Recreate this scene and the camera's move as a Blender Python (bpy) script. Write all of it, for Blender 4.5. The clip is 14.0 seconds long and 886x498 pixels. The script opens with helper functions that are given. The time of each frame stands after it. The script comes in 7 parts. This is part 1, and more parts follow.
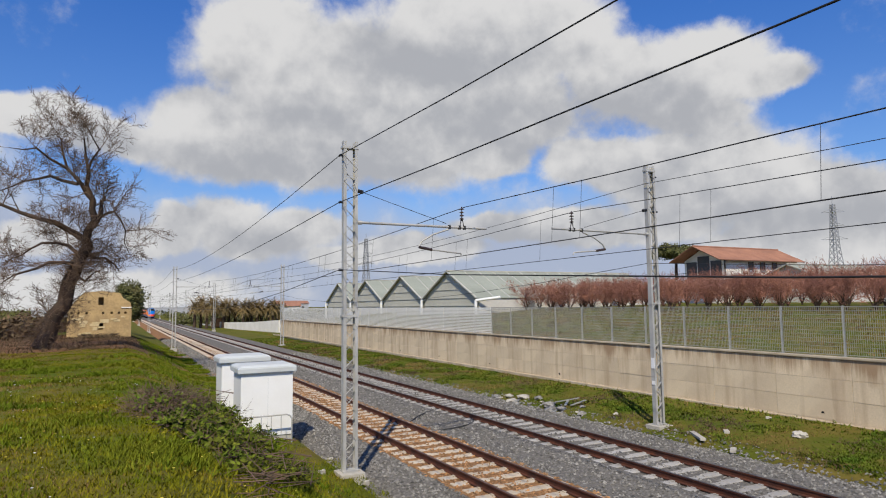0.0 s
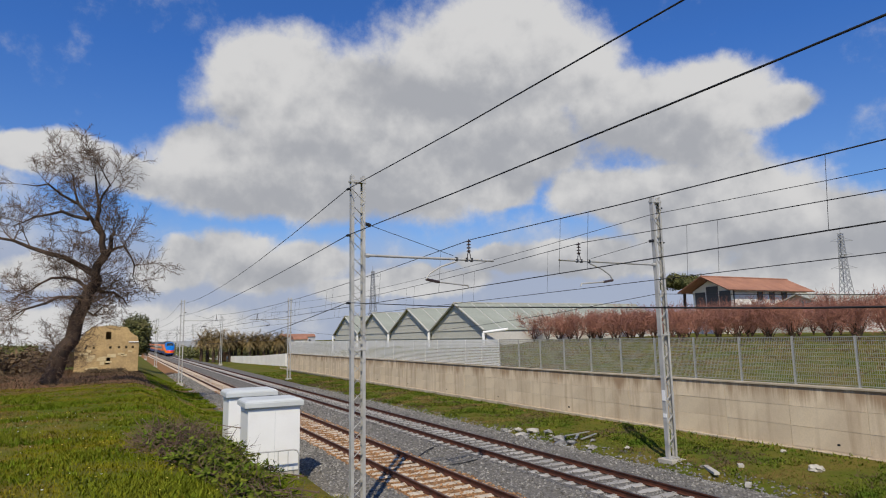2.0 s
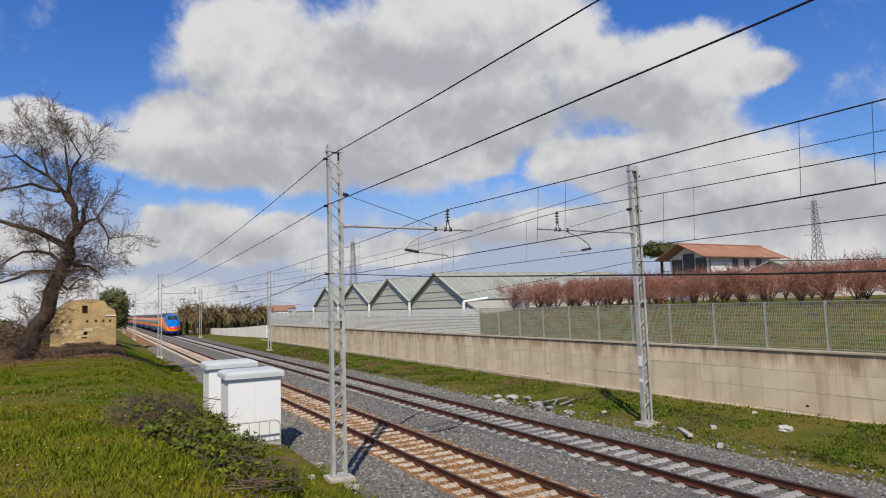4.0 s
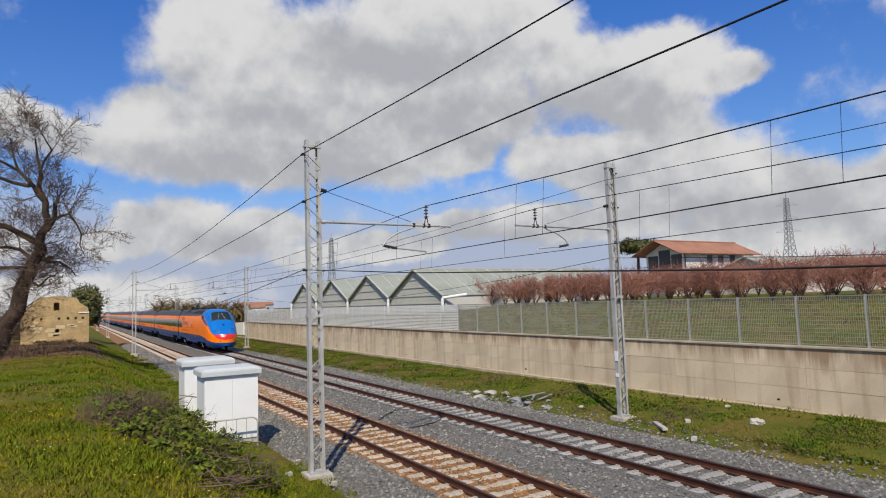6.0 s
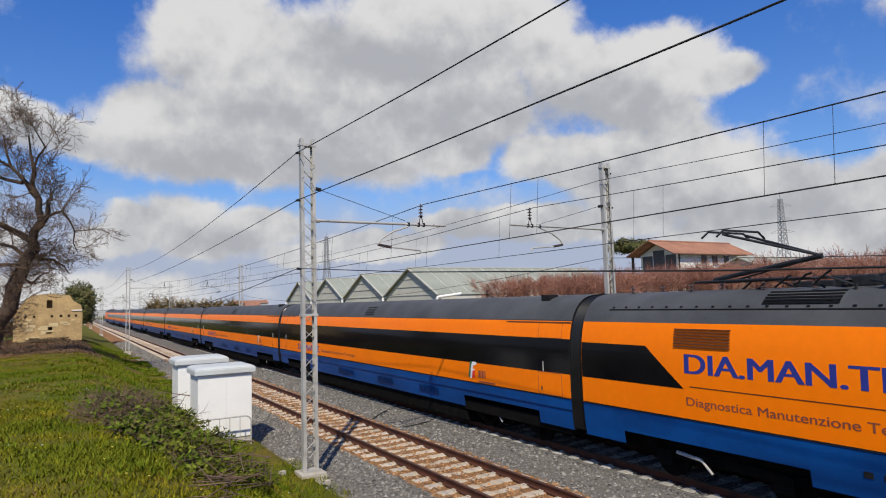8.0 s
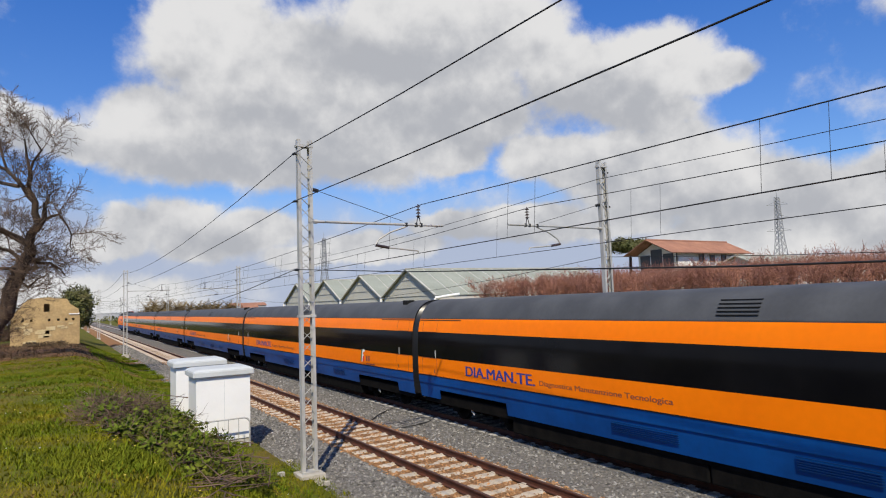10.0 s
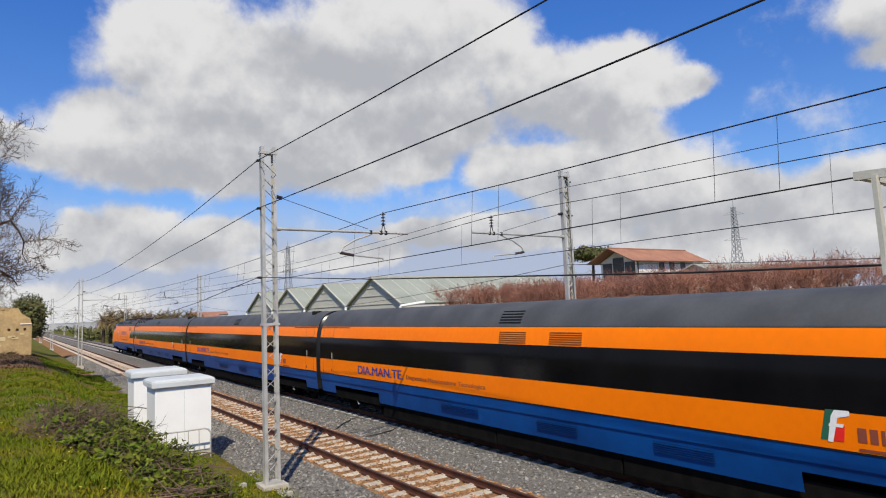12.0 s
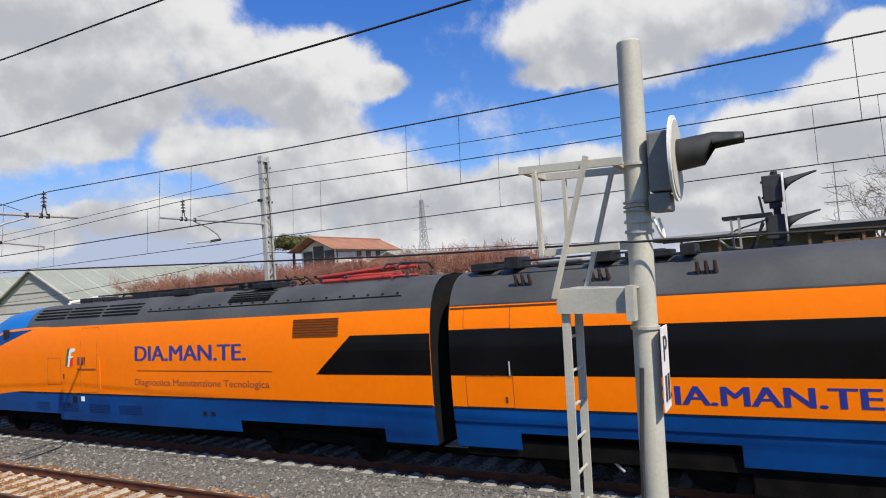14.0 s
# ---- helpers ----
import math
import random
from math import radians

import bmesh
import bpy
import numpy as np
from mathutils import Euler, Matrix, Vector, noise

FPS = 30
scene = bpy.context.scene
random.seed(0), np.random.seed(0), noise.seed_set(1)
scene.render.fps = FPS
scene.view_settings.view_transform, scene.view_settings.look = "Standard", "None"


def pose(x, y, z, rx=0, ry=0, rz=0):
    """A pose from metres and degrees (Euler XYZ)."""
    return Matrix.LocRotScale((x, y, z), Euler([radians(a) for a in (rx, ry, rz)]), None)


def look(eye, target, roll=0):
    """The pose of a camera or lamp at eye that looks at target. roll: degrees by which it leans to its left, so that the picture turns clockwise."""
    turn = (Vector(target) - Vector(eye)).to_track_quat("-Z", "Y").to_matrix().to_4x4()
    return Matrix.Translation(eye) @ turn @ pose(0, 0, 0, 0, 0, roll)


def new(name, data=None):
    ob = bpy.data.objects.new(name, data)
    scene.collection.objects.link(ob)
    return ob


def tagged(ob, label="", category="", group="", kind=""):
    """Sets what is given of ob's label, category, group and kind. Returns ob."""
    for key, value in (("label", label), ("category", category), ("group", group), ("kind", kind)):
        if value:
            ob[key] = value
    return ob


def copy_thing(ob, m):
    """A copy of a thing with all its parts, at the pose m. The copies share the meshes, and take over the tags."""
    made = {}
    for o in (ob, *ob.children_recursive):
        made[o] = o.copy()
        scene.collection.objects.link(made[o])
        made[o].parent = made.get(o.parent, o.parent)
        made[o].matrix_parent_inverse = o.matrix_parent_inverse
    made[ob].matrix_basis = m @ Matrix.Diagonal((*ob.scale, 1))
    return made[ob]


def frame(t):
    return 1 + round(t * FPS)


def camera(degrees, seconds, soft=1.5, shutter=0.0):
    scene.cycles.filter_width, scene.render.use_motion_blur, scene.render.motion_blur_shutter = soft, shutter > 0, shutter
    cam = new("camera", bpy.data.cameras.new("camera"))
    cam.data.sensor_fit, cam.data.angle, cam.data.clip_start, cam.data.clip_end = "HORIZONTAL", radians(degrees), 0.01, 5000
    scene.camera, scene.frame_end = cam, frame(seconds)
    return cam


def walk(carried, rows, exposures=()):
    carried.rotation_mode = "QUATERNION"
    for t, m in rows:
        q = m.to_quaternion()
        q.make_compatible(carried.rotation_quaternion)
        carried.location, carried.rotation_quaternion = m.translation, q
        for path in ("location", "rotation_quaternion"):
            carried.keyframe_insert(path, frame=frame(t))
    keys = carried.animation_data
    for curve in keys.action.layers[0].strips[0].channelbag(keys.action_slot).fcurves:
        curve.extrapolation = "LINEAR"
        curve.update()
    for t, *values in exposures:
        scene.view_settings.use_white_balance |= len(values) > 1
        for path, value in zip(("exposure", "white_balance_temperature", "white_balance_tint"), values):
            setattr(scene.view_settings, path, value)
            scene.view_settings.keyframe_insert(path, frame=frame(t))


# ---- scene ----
# camera and its way: hand-held at the edge of a bank, panning after the train
cam = camera(70.6, 14.0, soft=1.1)
PATH = [
    (0, pose(-8.364, -0.001, 4.054, 95.09, 0.70, -27.49)),
    (0.5, pose(-8.341, 0.014, 4.067, 95.48, 0.98, -27.87)),
    (1, pose(-8.375, 0.006, 4.060, 96.17, 1.16, -26.98)),
    (1.5, pose(-8.376, -0.044, 4.061, 97.14, 1.16, -26.14)),
    (2, pose(-8.398, -0.026, 4.060, 98.02, 1.05, -26.84)),
    (2.5, pose(-8.385, -0.034, 4.063, 97.20, 1.24, -27.40)),
    (3, pose(-8.385, -0.069, 4.059, 96.15, 1.34, -27.80)),
    (5.5, pose(-8.272, 0.071, 4.061, 94.81, 2.07, -29.87)),
    (6, pose(-8.348, -0.044, 4.053, 94.83, 1.88, -30.50)),
    (6.5, pose(-8.347, -0.056, 4.057, 94.46, 1.96, -30.69)),
    (7, pose(-8.343, -0.045, 4.046, 94.07, 1.24, -31.17)),
    (7.5, pose(-8.339, -0.064, 4.056, 94.65, 1.49, -31.02)),
    (10, pose(-8.333, -0.056, 4.033, 94.81, 2.09, -31.13)),
    (10.5, pose(-8.340, -0.098, 4.019, 95.34, 1.80, -31.36)),
    (11, pose(-8.352, -0.104, 4.048, 95.22, 1.47, -31.74)),
    (11.5, pose(-8.349, -0.117, 4.029, 95.24, 1.79, -32.92)),
    (12, pose(-8.361, -0.136, 4.013, 95.44, 2.31, -34.28)),
    (12.5, pose(-8.322, -0.130, 4.011, 95.17, 2.58, -35.06)),
    (13, pose(-8.290, -0.100, 4.023, 94.32, 2.08, -37.50)),
    (13.5, pose(-8.285, -0.095, 4.023, 93.74, 2.43, -47.27)),
    (14, pose(-8.260, -0.042, 3.986, 92.83, 4.31, -61.16)),
]
walk(cam, PATH, [(0, -0.08), (1.0, -0.14), (2.0, -0.20), (3.0, -0.13), (5.5, -0.08), (7.5, -0.08), (10.0, 0.03), (12.8, 0.05), (13.5, 0.18), (14.0, 0.14)])

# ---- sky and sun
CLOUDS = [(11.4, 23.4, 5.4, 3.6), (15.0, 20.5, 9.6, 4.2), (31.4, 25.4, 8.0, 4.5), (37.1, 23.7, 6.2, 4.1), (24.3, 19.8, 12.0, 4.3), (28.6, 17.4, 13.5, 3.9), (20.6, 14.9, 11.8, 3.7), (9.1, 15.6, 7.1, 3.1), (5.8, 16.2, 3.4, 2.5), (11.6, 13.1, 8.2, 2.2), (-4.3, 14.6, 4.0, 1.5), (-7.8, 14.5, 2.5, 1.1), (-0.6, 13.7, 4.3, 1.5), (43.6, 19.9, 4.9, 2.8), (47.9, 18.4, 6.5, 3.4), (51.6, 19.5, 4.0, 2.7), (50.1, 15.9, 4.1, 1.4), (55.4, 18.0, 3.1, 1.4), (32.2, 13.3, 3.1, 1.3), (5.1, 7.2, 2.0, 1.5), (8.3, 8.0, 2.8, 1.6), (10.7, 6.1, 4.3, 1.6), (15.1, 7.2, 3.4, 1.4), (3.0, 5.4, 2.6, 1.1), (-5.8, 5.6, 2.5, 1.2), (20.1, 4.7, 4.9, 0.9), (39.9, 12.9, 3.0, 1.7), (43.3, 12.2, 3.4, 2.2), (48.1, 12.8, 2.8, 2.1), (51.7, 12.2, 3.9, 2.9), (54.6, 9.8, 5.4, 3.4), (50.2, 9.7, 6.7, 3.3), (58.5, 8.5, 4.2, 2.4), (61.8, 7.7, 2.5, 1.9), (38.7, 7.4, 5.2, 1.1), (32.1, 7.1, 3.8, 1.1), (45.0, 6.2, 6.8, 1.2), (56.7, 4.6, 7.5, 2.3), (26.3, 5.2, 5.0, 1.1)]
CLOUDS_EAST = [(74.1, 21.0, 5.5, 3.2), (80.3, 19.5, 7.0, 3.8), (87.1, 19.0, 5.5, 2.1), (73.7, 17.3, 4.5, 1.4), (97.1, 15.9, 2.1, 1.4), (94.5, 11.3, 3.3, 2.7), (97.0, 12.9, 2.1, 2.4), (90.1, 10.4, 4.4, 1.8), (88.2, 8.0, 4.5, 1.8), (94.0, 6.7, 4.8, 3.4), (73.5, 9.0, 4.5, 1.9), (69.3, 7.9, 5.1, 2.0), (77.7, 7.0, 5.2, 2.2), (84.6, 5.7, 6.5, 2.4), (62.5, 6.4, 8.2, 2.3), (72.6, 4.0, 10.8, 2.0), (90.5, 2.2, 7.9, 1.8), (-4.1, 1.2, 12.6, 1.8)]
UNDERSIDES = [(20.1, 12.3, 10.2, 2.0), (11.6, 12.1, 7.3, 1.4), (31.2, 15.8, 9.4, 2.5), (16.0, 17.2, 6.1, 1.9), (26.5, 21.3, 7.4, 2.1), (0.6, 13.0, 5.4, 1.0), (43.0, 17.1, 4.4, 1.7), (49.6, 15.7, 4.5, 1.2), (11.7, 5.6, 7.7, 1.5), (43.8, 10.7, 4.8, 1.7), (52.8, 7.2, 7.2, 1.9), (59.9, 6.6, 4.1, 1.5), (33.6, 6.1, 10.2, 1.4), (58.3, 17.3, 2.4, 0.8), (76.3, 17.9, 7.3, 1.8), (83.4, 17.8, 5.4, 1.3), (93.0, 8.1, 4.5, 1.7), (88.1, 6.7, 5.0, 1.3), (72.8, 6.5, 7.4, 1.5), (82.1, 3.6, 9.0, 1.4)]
SUN_FROM = Vector((-0.52, -0.85, 1.06)).normalized()
sun = new("sun", bpy.data.lights.new("sun", "SUN"))
sun.data.energy, sun.data.angle, sun.data.color = 5.0, radians(0.53), (1.0, 0.905, 0.73)
sun.matrix_world = look(SUN_FROM * 100, (0, 0, 0))

world = bpy.data.worlds.new("world")
scene.world = world
world.use_nodes = True


def build_sky():
    nt = world.node_tree
    nd, ln = nt.nodes, nt.links
    back = nd["Background"]
    back.inputs[1].default_value = 0.09

    def math_node(op, a, b=None, c=None, clamp=False):
        n = nd.new("ShaderNodeMath")
        n.operation, n.use_clamp = op, clamp
        for i, v in enumerate((a, b, c)):
            if v is None:
                continue
            if isinstance(v, (int, float)):
                n.inputs[i].default_value = v
            else:
                ln.new(v, n.inputs[i])
        return n.outputs[0]

    def vec(op, a, b):
        n = nd.new("ShaderNodeVectorMath")
        n.operation = op
        for i, v in enumerate((a, b)):
            if v is None:
                continue
            if isinstance(v, tuple):
                n.inputs[i].default_value = v
            else:
                ln.new(v, n.inputs[i])
        return n.outputs["Value"] if op == "LENGTH" else n.outputs[0]

    def fbm(scale, detail, rough, offset=(0, 0, 0)):
        n = nd.new("ShaderNodeTexNoise")
        n.inputs["Scale"].default_value, n.inputs["Detail"].default_value = scale, detail
        n.inputs["Roughness"].default_value = rough
        ln.new(vec("ADD", coord, offset), n.inputs["Vector"])
        return n

    sky = nd.new("ShaderNodeTexSky")
    sky.sky_type, sky.sun_disc = "NISHITA", False
    sky.sun_elevation = math.asin(SUN_FROM.z)
    sky.sun_rotation = math.atan2(SUN_FROM.x, SUN_FROM.y)
    sky.air_density, sky.dust_density, sky.ozone_density = 1.0, 0.4, 2.5
    coord = nd.new("ShaderNodeTexCoord").outputs["Generated"]
    sep = nd.new("ShaderNodeSeparateXYZ")
    ln.new(coord, sep.inputs[0])
    az = math_node("MULTIPLY", math_node("ARCTAN2", sep.outputs[0], sep.outputs[1]), 57.2958)
    el = math_node("MULTIPLY", math_node("ARCSINE", sep.outputs[2]), 57.2958)
    comb = nd.new("ShaderNodeCombineXYZ")
    ln.new(az, comb.inputs[0])
    ln.new(el, comb.inputs[1])
    wob = fbm(9.0, 8, 0.62)
    shift = vec("MULTIPLY", vec("SUBTRACT", wob.outputs["Color"], (0.5, 0.5, 0.5)), (4.2, 3.2, 0))
    place = vec("ADD", comb.outputs[0], shift)

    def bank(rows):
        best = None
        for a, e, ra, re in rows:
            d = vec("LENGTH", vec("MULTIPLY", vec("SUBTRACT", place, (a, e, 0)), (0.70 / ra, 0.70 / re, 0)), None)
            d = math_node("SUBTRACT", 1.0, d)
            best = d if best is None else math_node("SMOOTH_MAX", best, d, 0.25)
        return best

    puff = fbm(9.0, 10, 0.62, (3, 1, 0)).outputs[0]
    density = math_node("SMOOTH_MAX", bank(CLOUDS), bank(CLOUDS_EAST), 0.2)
    billow = math_node("SUBTRACT", fbm(9.0, 6, 0.5, (3, 1, 0)).outputs[0], fbm(9.0, 6, 0.5, (3 - 0.012, 1 - 0.02, 0.03)).outputs[0])
    # scattered cloud all round, where the camera never looks
    far = math_node("SUBTRACT", fbm(2.2, 8, 0.55, (7, 4, 2)).outputs[0], 0.55)
    round_mask = math_node("MULTIPLY_ADD", math_node("ABSOLUTE", math_node("SUBTRACT", az, 30.0)), 0.02, -1.4, True)
    density = math_node("MAXIMUM", density, math_node("MULTIPLY", math_node("MULTIPLY", far, 4.0), round_mask))
    density = math_node("ADD", density, math_node("MULTIPLY", math_node("SUBTRACT", puff, 0.5), 0.95))
    ramp = nd.new("ShaderNodeMapRange")
    ramp.interpolation_type = "SMOOTHSTEP"
    ramp.inputs["From Min"].default_value, ramp.inputs["From Max"].default_value = 0.0, 0.36
    ln.new(density, ramp.inputs["Value"])
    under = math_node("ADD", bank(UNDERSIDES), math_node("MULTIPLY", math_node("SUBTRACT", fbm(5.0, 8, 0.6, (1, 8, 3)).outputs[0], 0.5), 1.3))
    fine_billow = math_node("SUBTRACT", fbm(24.0, 6, 0.55, (3, 1, 0)).outputs[0], fbm(24.0, 6, 0.55, (3 - 0.006, 1 - 0.01, 0.014)).outputs[0])
    under = math_node("SUBTRACT", under, math_node("MULTIPLY", billow, 3.6))
    under = math_node("SUBTRACT", under, math_node("MULTIPLY", fine_billow, 1.6))
    shade = nd.new("ShaderNodeMapRange")
    shade.interpolation_type = "SMOOTHSTEP"
    shade.inputs["From Min"].default_value, shade.inputs["From Max"].default_value = -1.05, 1.15
    ln.new(under, shade.inputs["Value"])
    cloud = nd.new("ShaderNodeMix")
    cloud.data_type = "RGBA"
    cloud.inputs["A"].default_value, cloud.inputs["B"].default_value = (8.25, 8.2, 8.2, 1), (4.9, 5.05, 5.45, 1)
    ln.new(shade.outputs[0], cloud.inputs["Factor"])
    mix = nd.new("ShaderNodeMix")
    mix.data_type = "RGBA"
    ln.new(ramp.outputs[0], mix.inputs["Factor"])
    deep = nd.new("ShaderNodeMix")
    deep.data_type, deep.blend_type = "RGBA", "MULTIPLY"
    deep.inputs["Factor"].default_value = 1.0
    hue = nd.new("ShaderNodeMix")
    hue.data_type = "RGBA"
    hue.inputs["A"].default_value, hue.inputs["B"].default_value = (0.86, 1.08, 1.42, 1), (0.48, 0.96, 1.72, 1)
    ln.new(math_node("MULTIPLY_ADD", el, 0.055, -0.35, True), hue.inputs["Factor"])
    ln.new(hue.outputs["Result"], deep.inputs["B"])
    ln.new(sky.outputs[0], deep.inputs["A"])
    # pale lilac haze of far cloud towards the horizon
    haze = nd.new("ShaderNodeMix")
    haze.data_type = "RGBA"
    haze.inputs["B"].default_value = (4.7, 5.3, 6.9, 1)
    low = nd.new("ShaderNodeMapRange")
    low.interpolation_type = "SMOOTHSTEP"
    low.inputs["From Min"].default_value, low.inputs["From Max"].default_value = 11.0, 5.0
    low.inputs["To Max"].default_value = 0.95
    ln.new(math_node("MULTIPLY_ADD", fbm(4.0, 6, 0.55, (5, 2, 1)).outputs[0], -9.0, math_node("ADD", el, 4.5)), low.inputs["Value"])
    ln.new(low.outputs[0], haze.inputs["Factor"])
    ln.new(deep.outputs["Result"], haze.inputs["A"])
    ln.new(haze.outputs["Result"], mix.inputs["A"])
    ln.new(cloud.outputs["Result"], mix.inputs["B"])
    ln.new(mix.outputs["Result"], back.inputs[0])


build_sky()

# ---- materials


def mat(name, a, b=None, scale=3.0, rough=0.8, metal=0.0, bump=0.15, fine=40.0, rnd=0.0, coat=0.0, spec=0.5, stretch=None, island=False, vary=0.15):
    """A procedural surface: two colours mixed by a broad noise, finer grain over them, a fine relief."""
    m = bpy.data.materials.new(name)
    m.use_nodes = True
    nt = m.node_tree
    nd, ln = nt.nodes, nt.links
    p = nd["Principled BSDF"]
    b = b or tuple(v * 0.75 for v in a)
    co = nd.new("ShaderNodeTexCoord").outputs["Object"]
    if stretch:
        mp = nd.new("ShaderNodeMapping")
        mp.inputs["Scale"].default_value = stretch
        ln.new(co, mp.inputs[0])
        co = mp.outputs[0]
    n1, n2 = nd.new("ShaderNodeTexNoise"), nd.new("ShaderNodeTexNoise")
    n1.inputs["Scale"].default_value, n1.inputs["Detail"].default_value = scale, 5
    n2.inputs["Scale"].default_value, n2.inputs["Detail"].default_value = fine, 4
    ln.new(co, n1.inputs[0])
    ln.new(co, n2.inputs[0])
    mr = nd.new("ShaderNodeMapRange")
    mr.inputs["From Min"].default_value, mr.inputs["From Max"].default_value = 0.35, 0.65
    ln.new(n1.outputs[0], mr.inputs[0])
    mx = nd.new("ShaderNodeMix")
    mx.data_type = "RGBA"
    mx.inputs["A"].default_value, mx.inputs["B"].default_value = (*a, 1), (*b, 1)
    ln.new(mr.outputs[0], mx.inputs["Factor"])
    hsv = nd.new("ShaderNodeHueSaturation")
    ln.new(mx.outputs["Result"], hsv.inputs["Color"])
    val = nd.new("ShaderNodeMapRange")
    val.inputs["To Min"].default_value, val.inputs["To Max"].default_value = 1 - vary, 1 + vary
    ln.new(n2.outputs[0], val.inputs[0])
    out = val.outputs[0]
    if rnd:
        if island:
            r = nd.new("ShaderNodeNewGeometry").outputs["Random Per Island"]
        else:
            r = nd.new("ShaderNodeObjectInfo").outputs["Random"]
        ma = nd.new("ShaderNodeMath")
        ma.operation = "MULTIPLY_ADD"
        ma.inputs[1].default_value, ma.inputs[2].default_value = 2 * rnd, 1 - rnd
        ln.new(r, ma.inputs[0])
        mu = nd.new("ShaderNodeMath")
        mu.operation = "MULTIPLY"
        ln.new(ma.outputs[0], mu.inputs[0])
        ln.new(out, mu.inputs[1])
        out = mu.outputs[0]
    ln.new(out, hsv.inputs["Value"])
    ln.new(hsv.outputs[0], p.inputs["Base Color"])
    p.inputs["Roughness"].default_value, p.inputs["Metallic"].default_value = rough, metal
    p.inputs["Coat Weight"].default_value = coat
    p.inputs["Specular IOR Level"].default_value = spec
    if bump:
        bp = nd.new("ShaderNodeBump")
        bp.inputs["Strength"].default_value, bp.inputs["Distance"].default_value = bump, 0.02
        ln.new(n2.outputs[0], bp.inputs["Height"])
        ln.new(bp.outputs[0], p.inputs["Normal"])
    return m


def streaked(name, a, b, stain, rough=0.9):
    """Concrete with broad clouding and vertical run stains."""
    m = mat(name, a, b, scale=0.6, rough=rough, bump=0.25, fine=25, rnd=0.06)
    nt = m.node_tree
    nd, ln = nt.nodes, nt.links
    p = nd["Principled BSDF"]
    old = p.inputs["Base Color"].links[0].from_socket
    co = nd.new("ShaderNodeNewGeometry").outputs["Position"]
    mp = nd.new("ShaderNodeMapping")
    mp.inputs["Scale"].default_value = (2.0, 2.0, 0.16)
    ln.new(co, mp.inputs[0])
    n = nd.new("ShaderNodeTexNoise")
    n.inputs["Scale"].default_value, n.inputs["Detail"].default_value = 1.3, 6
    ln.new(mp.outputs[0], n.inputs[0])
    mr = nd.new("ShaderNodeMapRange")
    mr.inputs["From Min"].default_value, mr.inputs["From Max"].default_value = 0.50, 0.66
    mr.inputs["To Max"].default_value = 0.35
    ln.new(n.outputs[0], mr.inputs[0])
    # rusty drips that start under the coping, of uneven length
    sp = nd.new("ShaderNodeSeparateXYZ")
    ln.new(co, sp.inputs[0])
    flat = nd.new("ShaderNodeMapping")
    flat.inputs["Scale"].default_value = (1, 1, 0.03)
    ln.new(co, flat.inputs[0])
    dn = nd.new("ShaderNodeTexNoise")
    dn.inputs["Scale"].default_value, dn.inputs["Detail"].default_value, dn.inputs["Roughness"].default_value = 1.1, 8, 0.75
    ln.new(flat.outputs[0], dn.inputs[0])
    dm = nd.new("ShaderNodeMath")
    dm.operation = "MULTIPLY_ADD"
    dm.inputs[1].default_value = 3.4
    ln.new(dn.outputs[0], dm.inputs[0])
    ln.new(sp.outputs[2], dm.inputs[2])
    dr = nd.new("ShaderNodeMapRange")
    dr.inputs["From Min"].default_value, dr.inputs["From Max"].default_value = 3.3, 3.85
    dr.inputs["To Max"].default_value = 0.75
    ln.new(dm.outputs[0], dr.inputs[0])
    both = nd.new("ShaderNodeMath")
    both.operation = "MAXIMUM"
    ln.new(mr.outputs[0], both.inputs[0])
    ln.new(dr.outputs[0], both.inputs[1])
    mx = nd.new("ShaderNodeMix")
    mx.data_type = "RGBA"
    ln.new(both.outputs[0], mx.inputs["Factor"])
    ln.new(old, mx.inputs["A"])
    mx.inputs["B"].default_value = (*stain, 1)
    ln.new(mx.outputs["Result"], p.inputs["Base Color"])
    return m


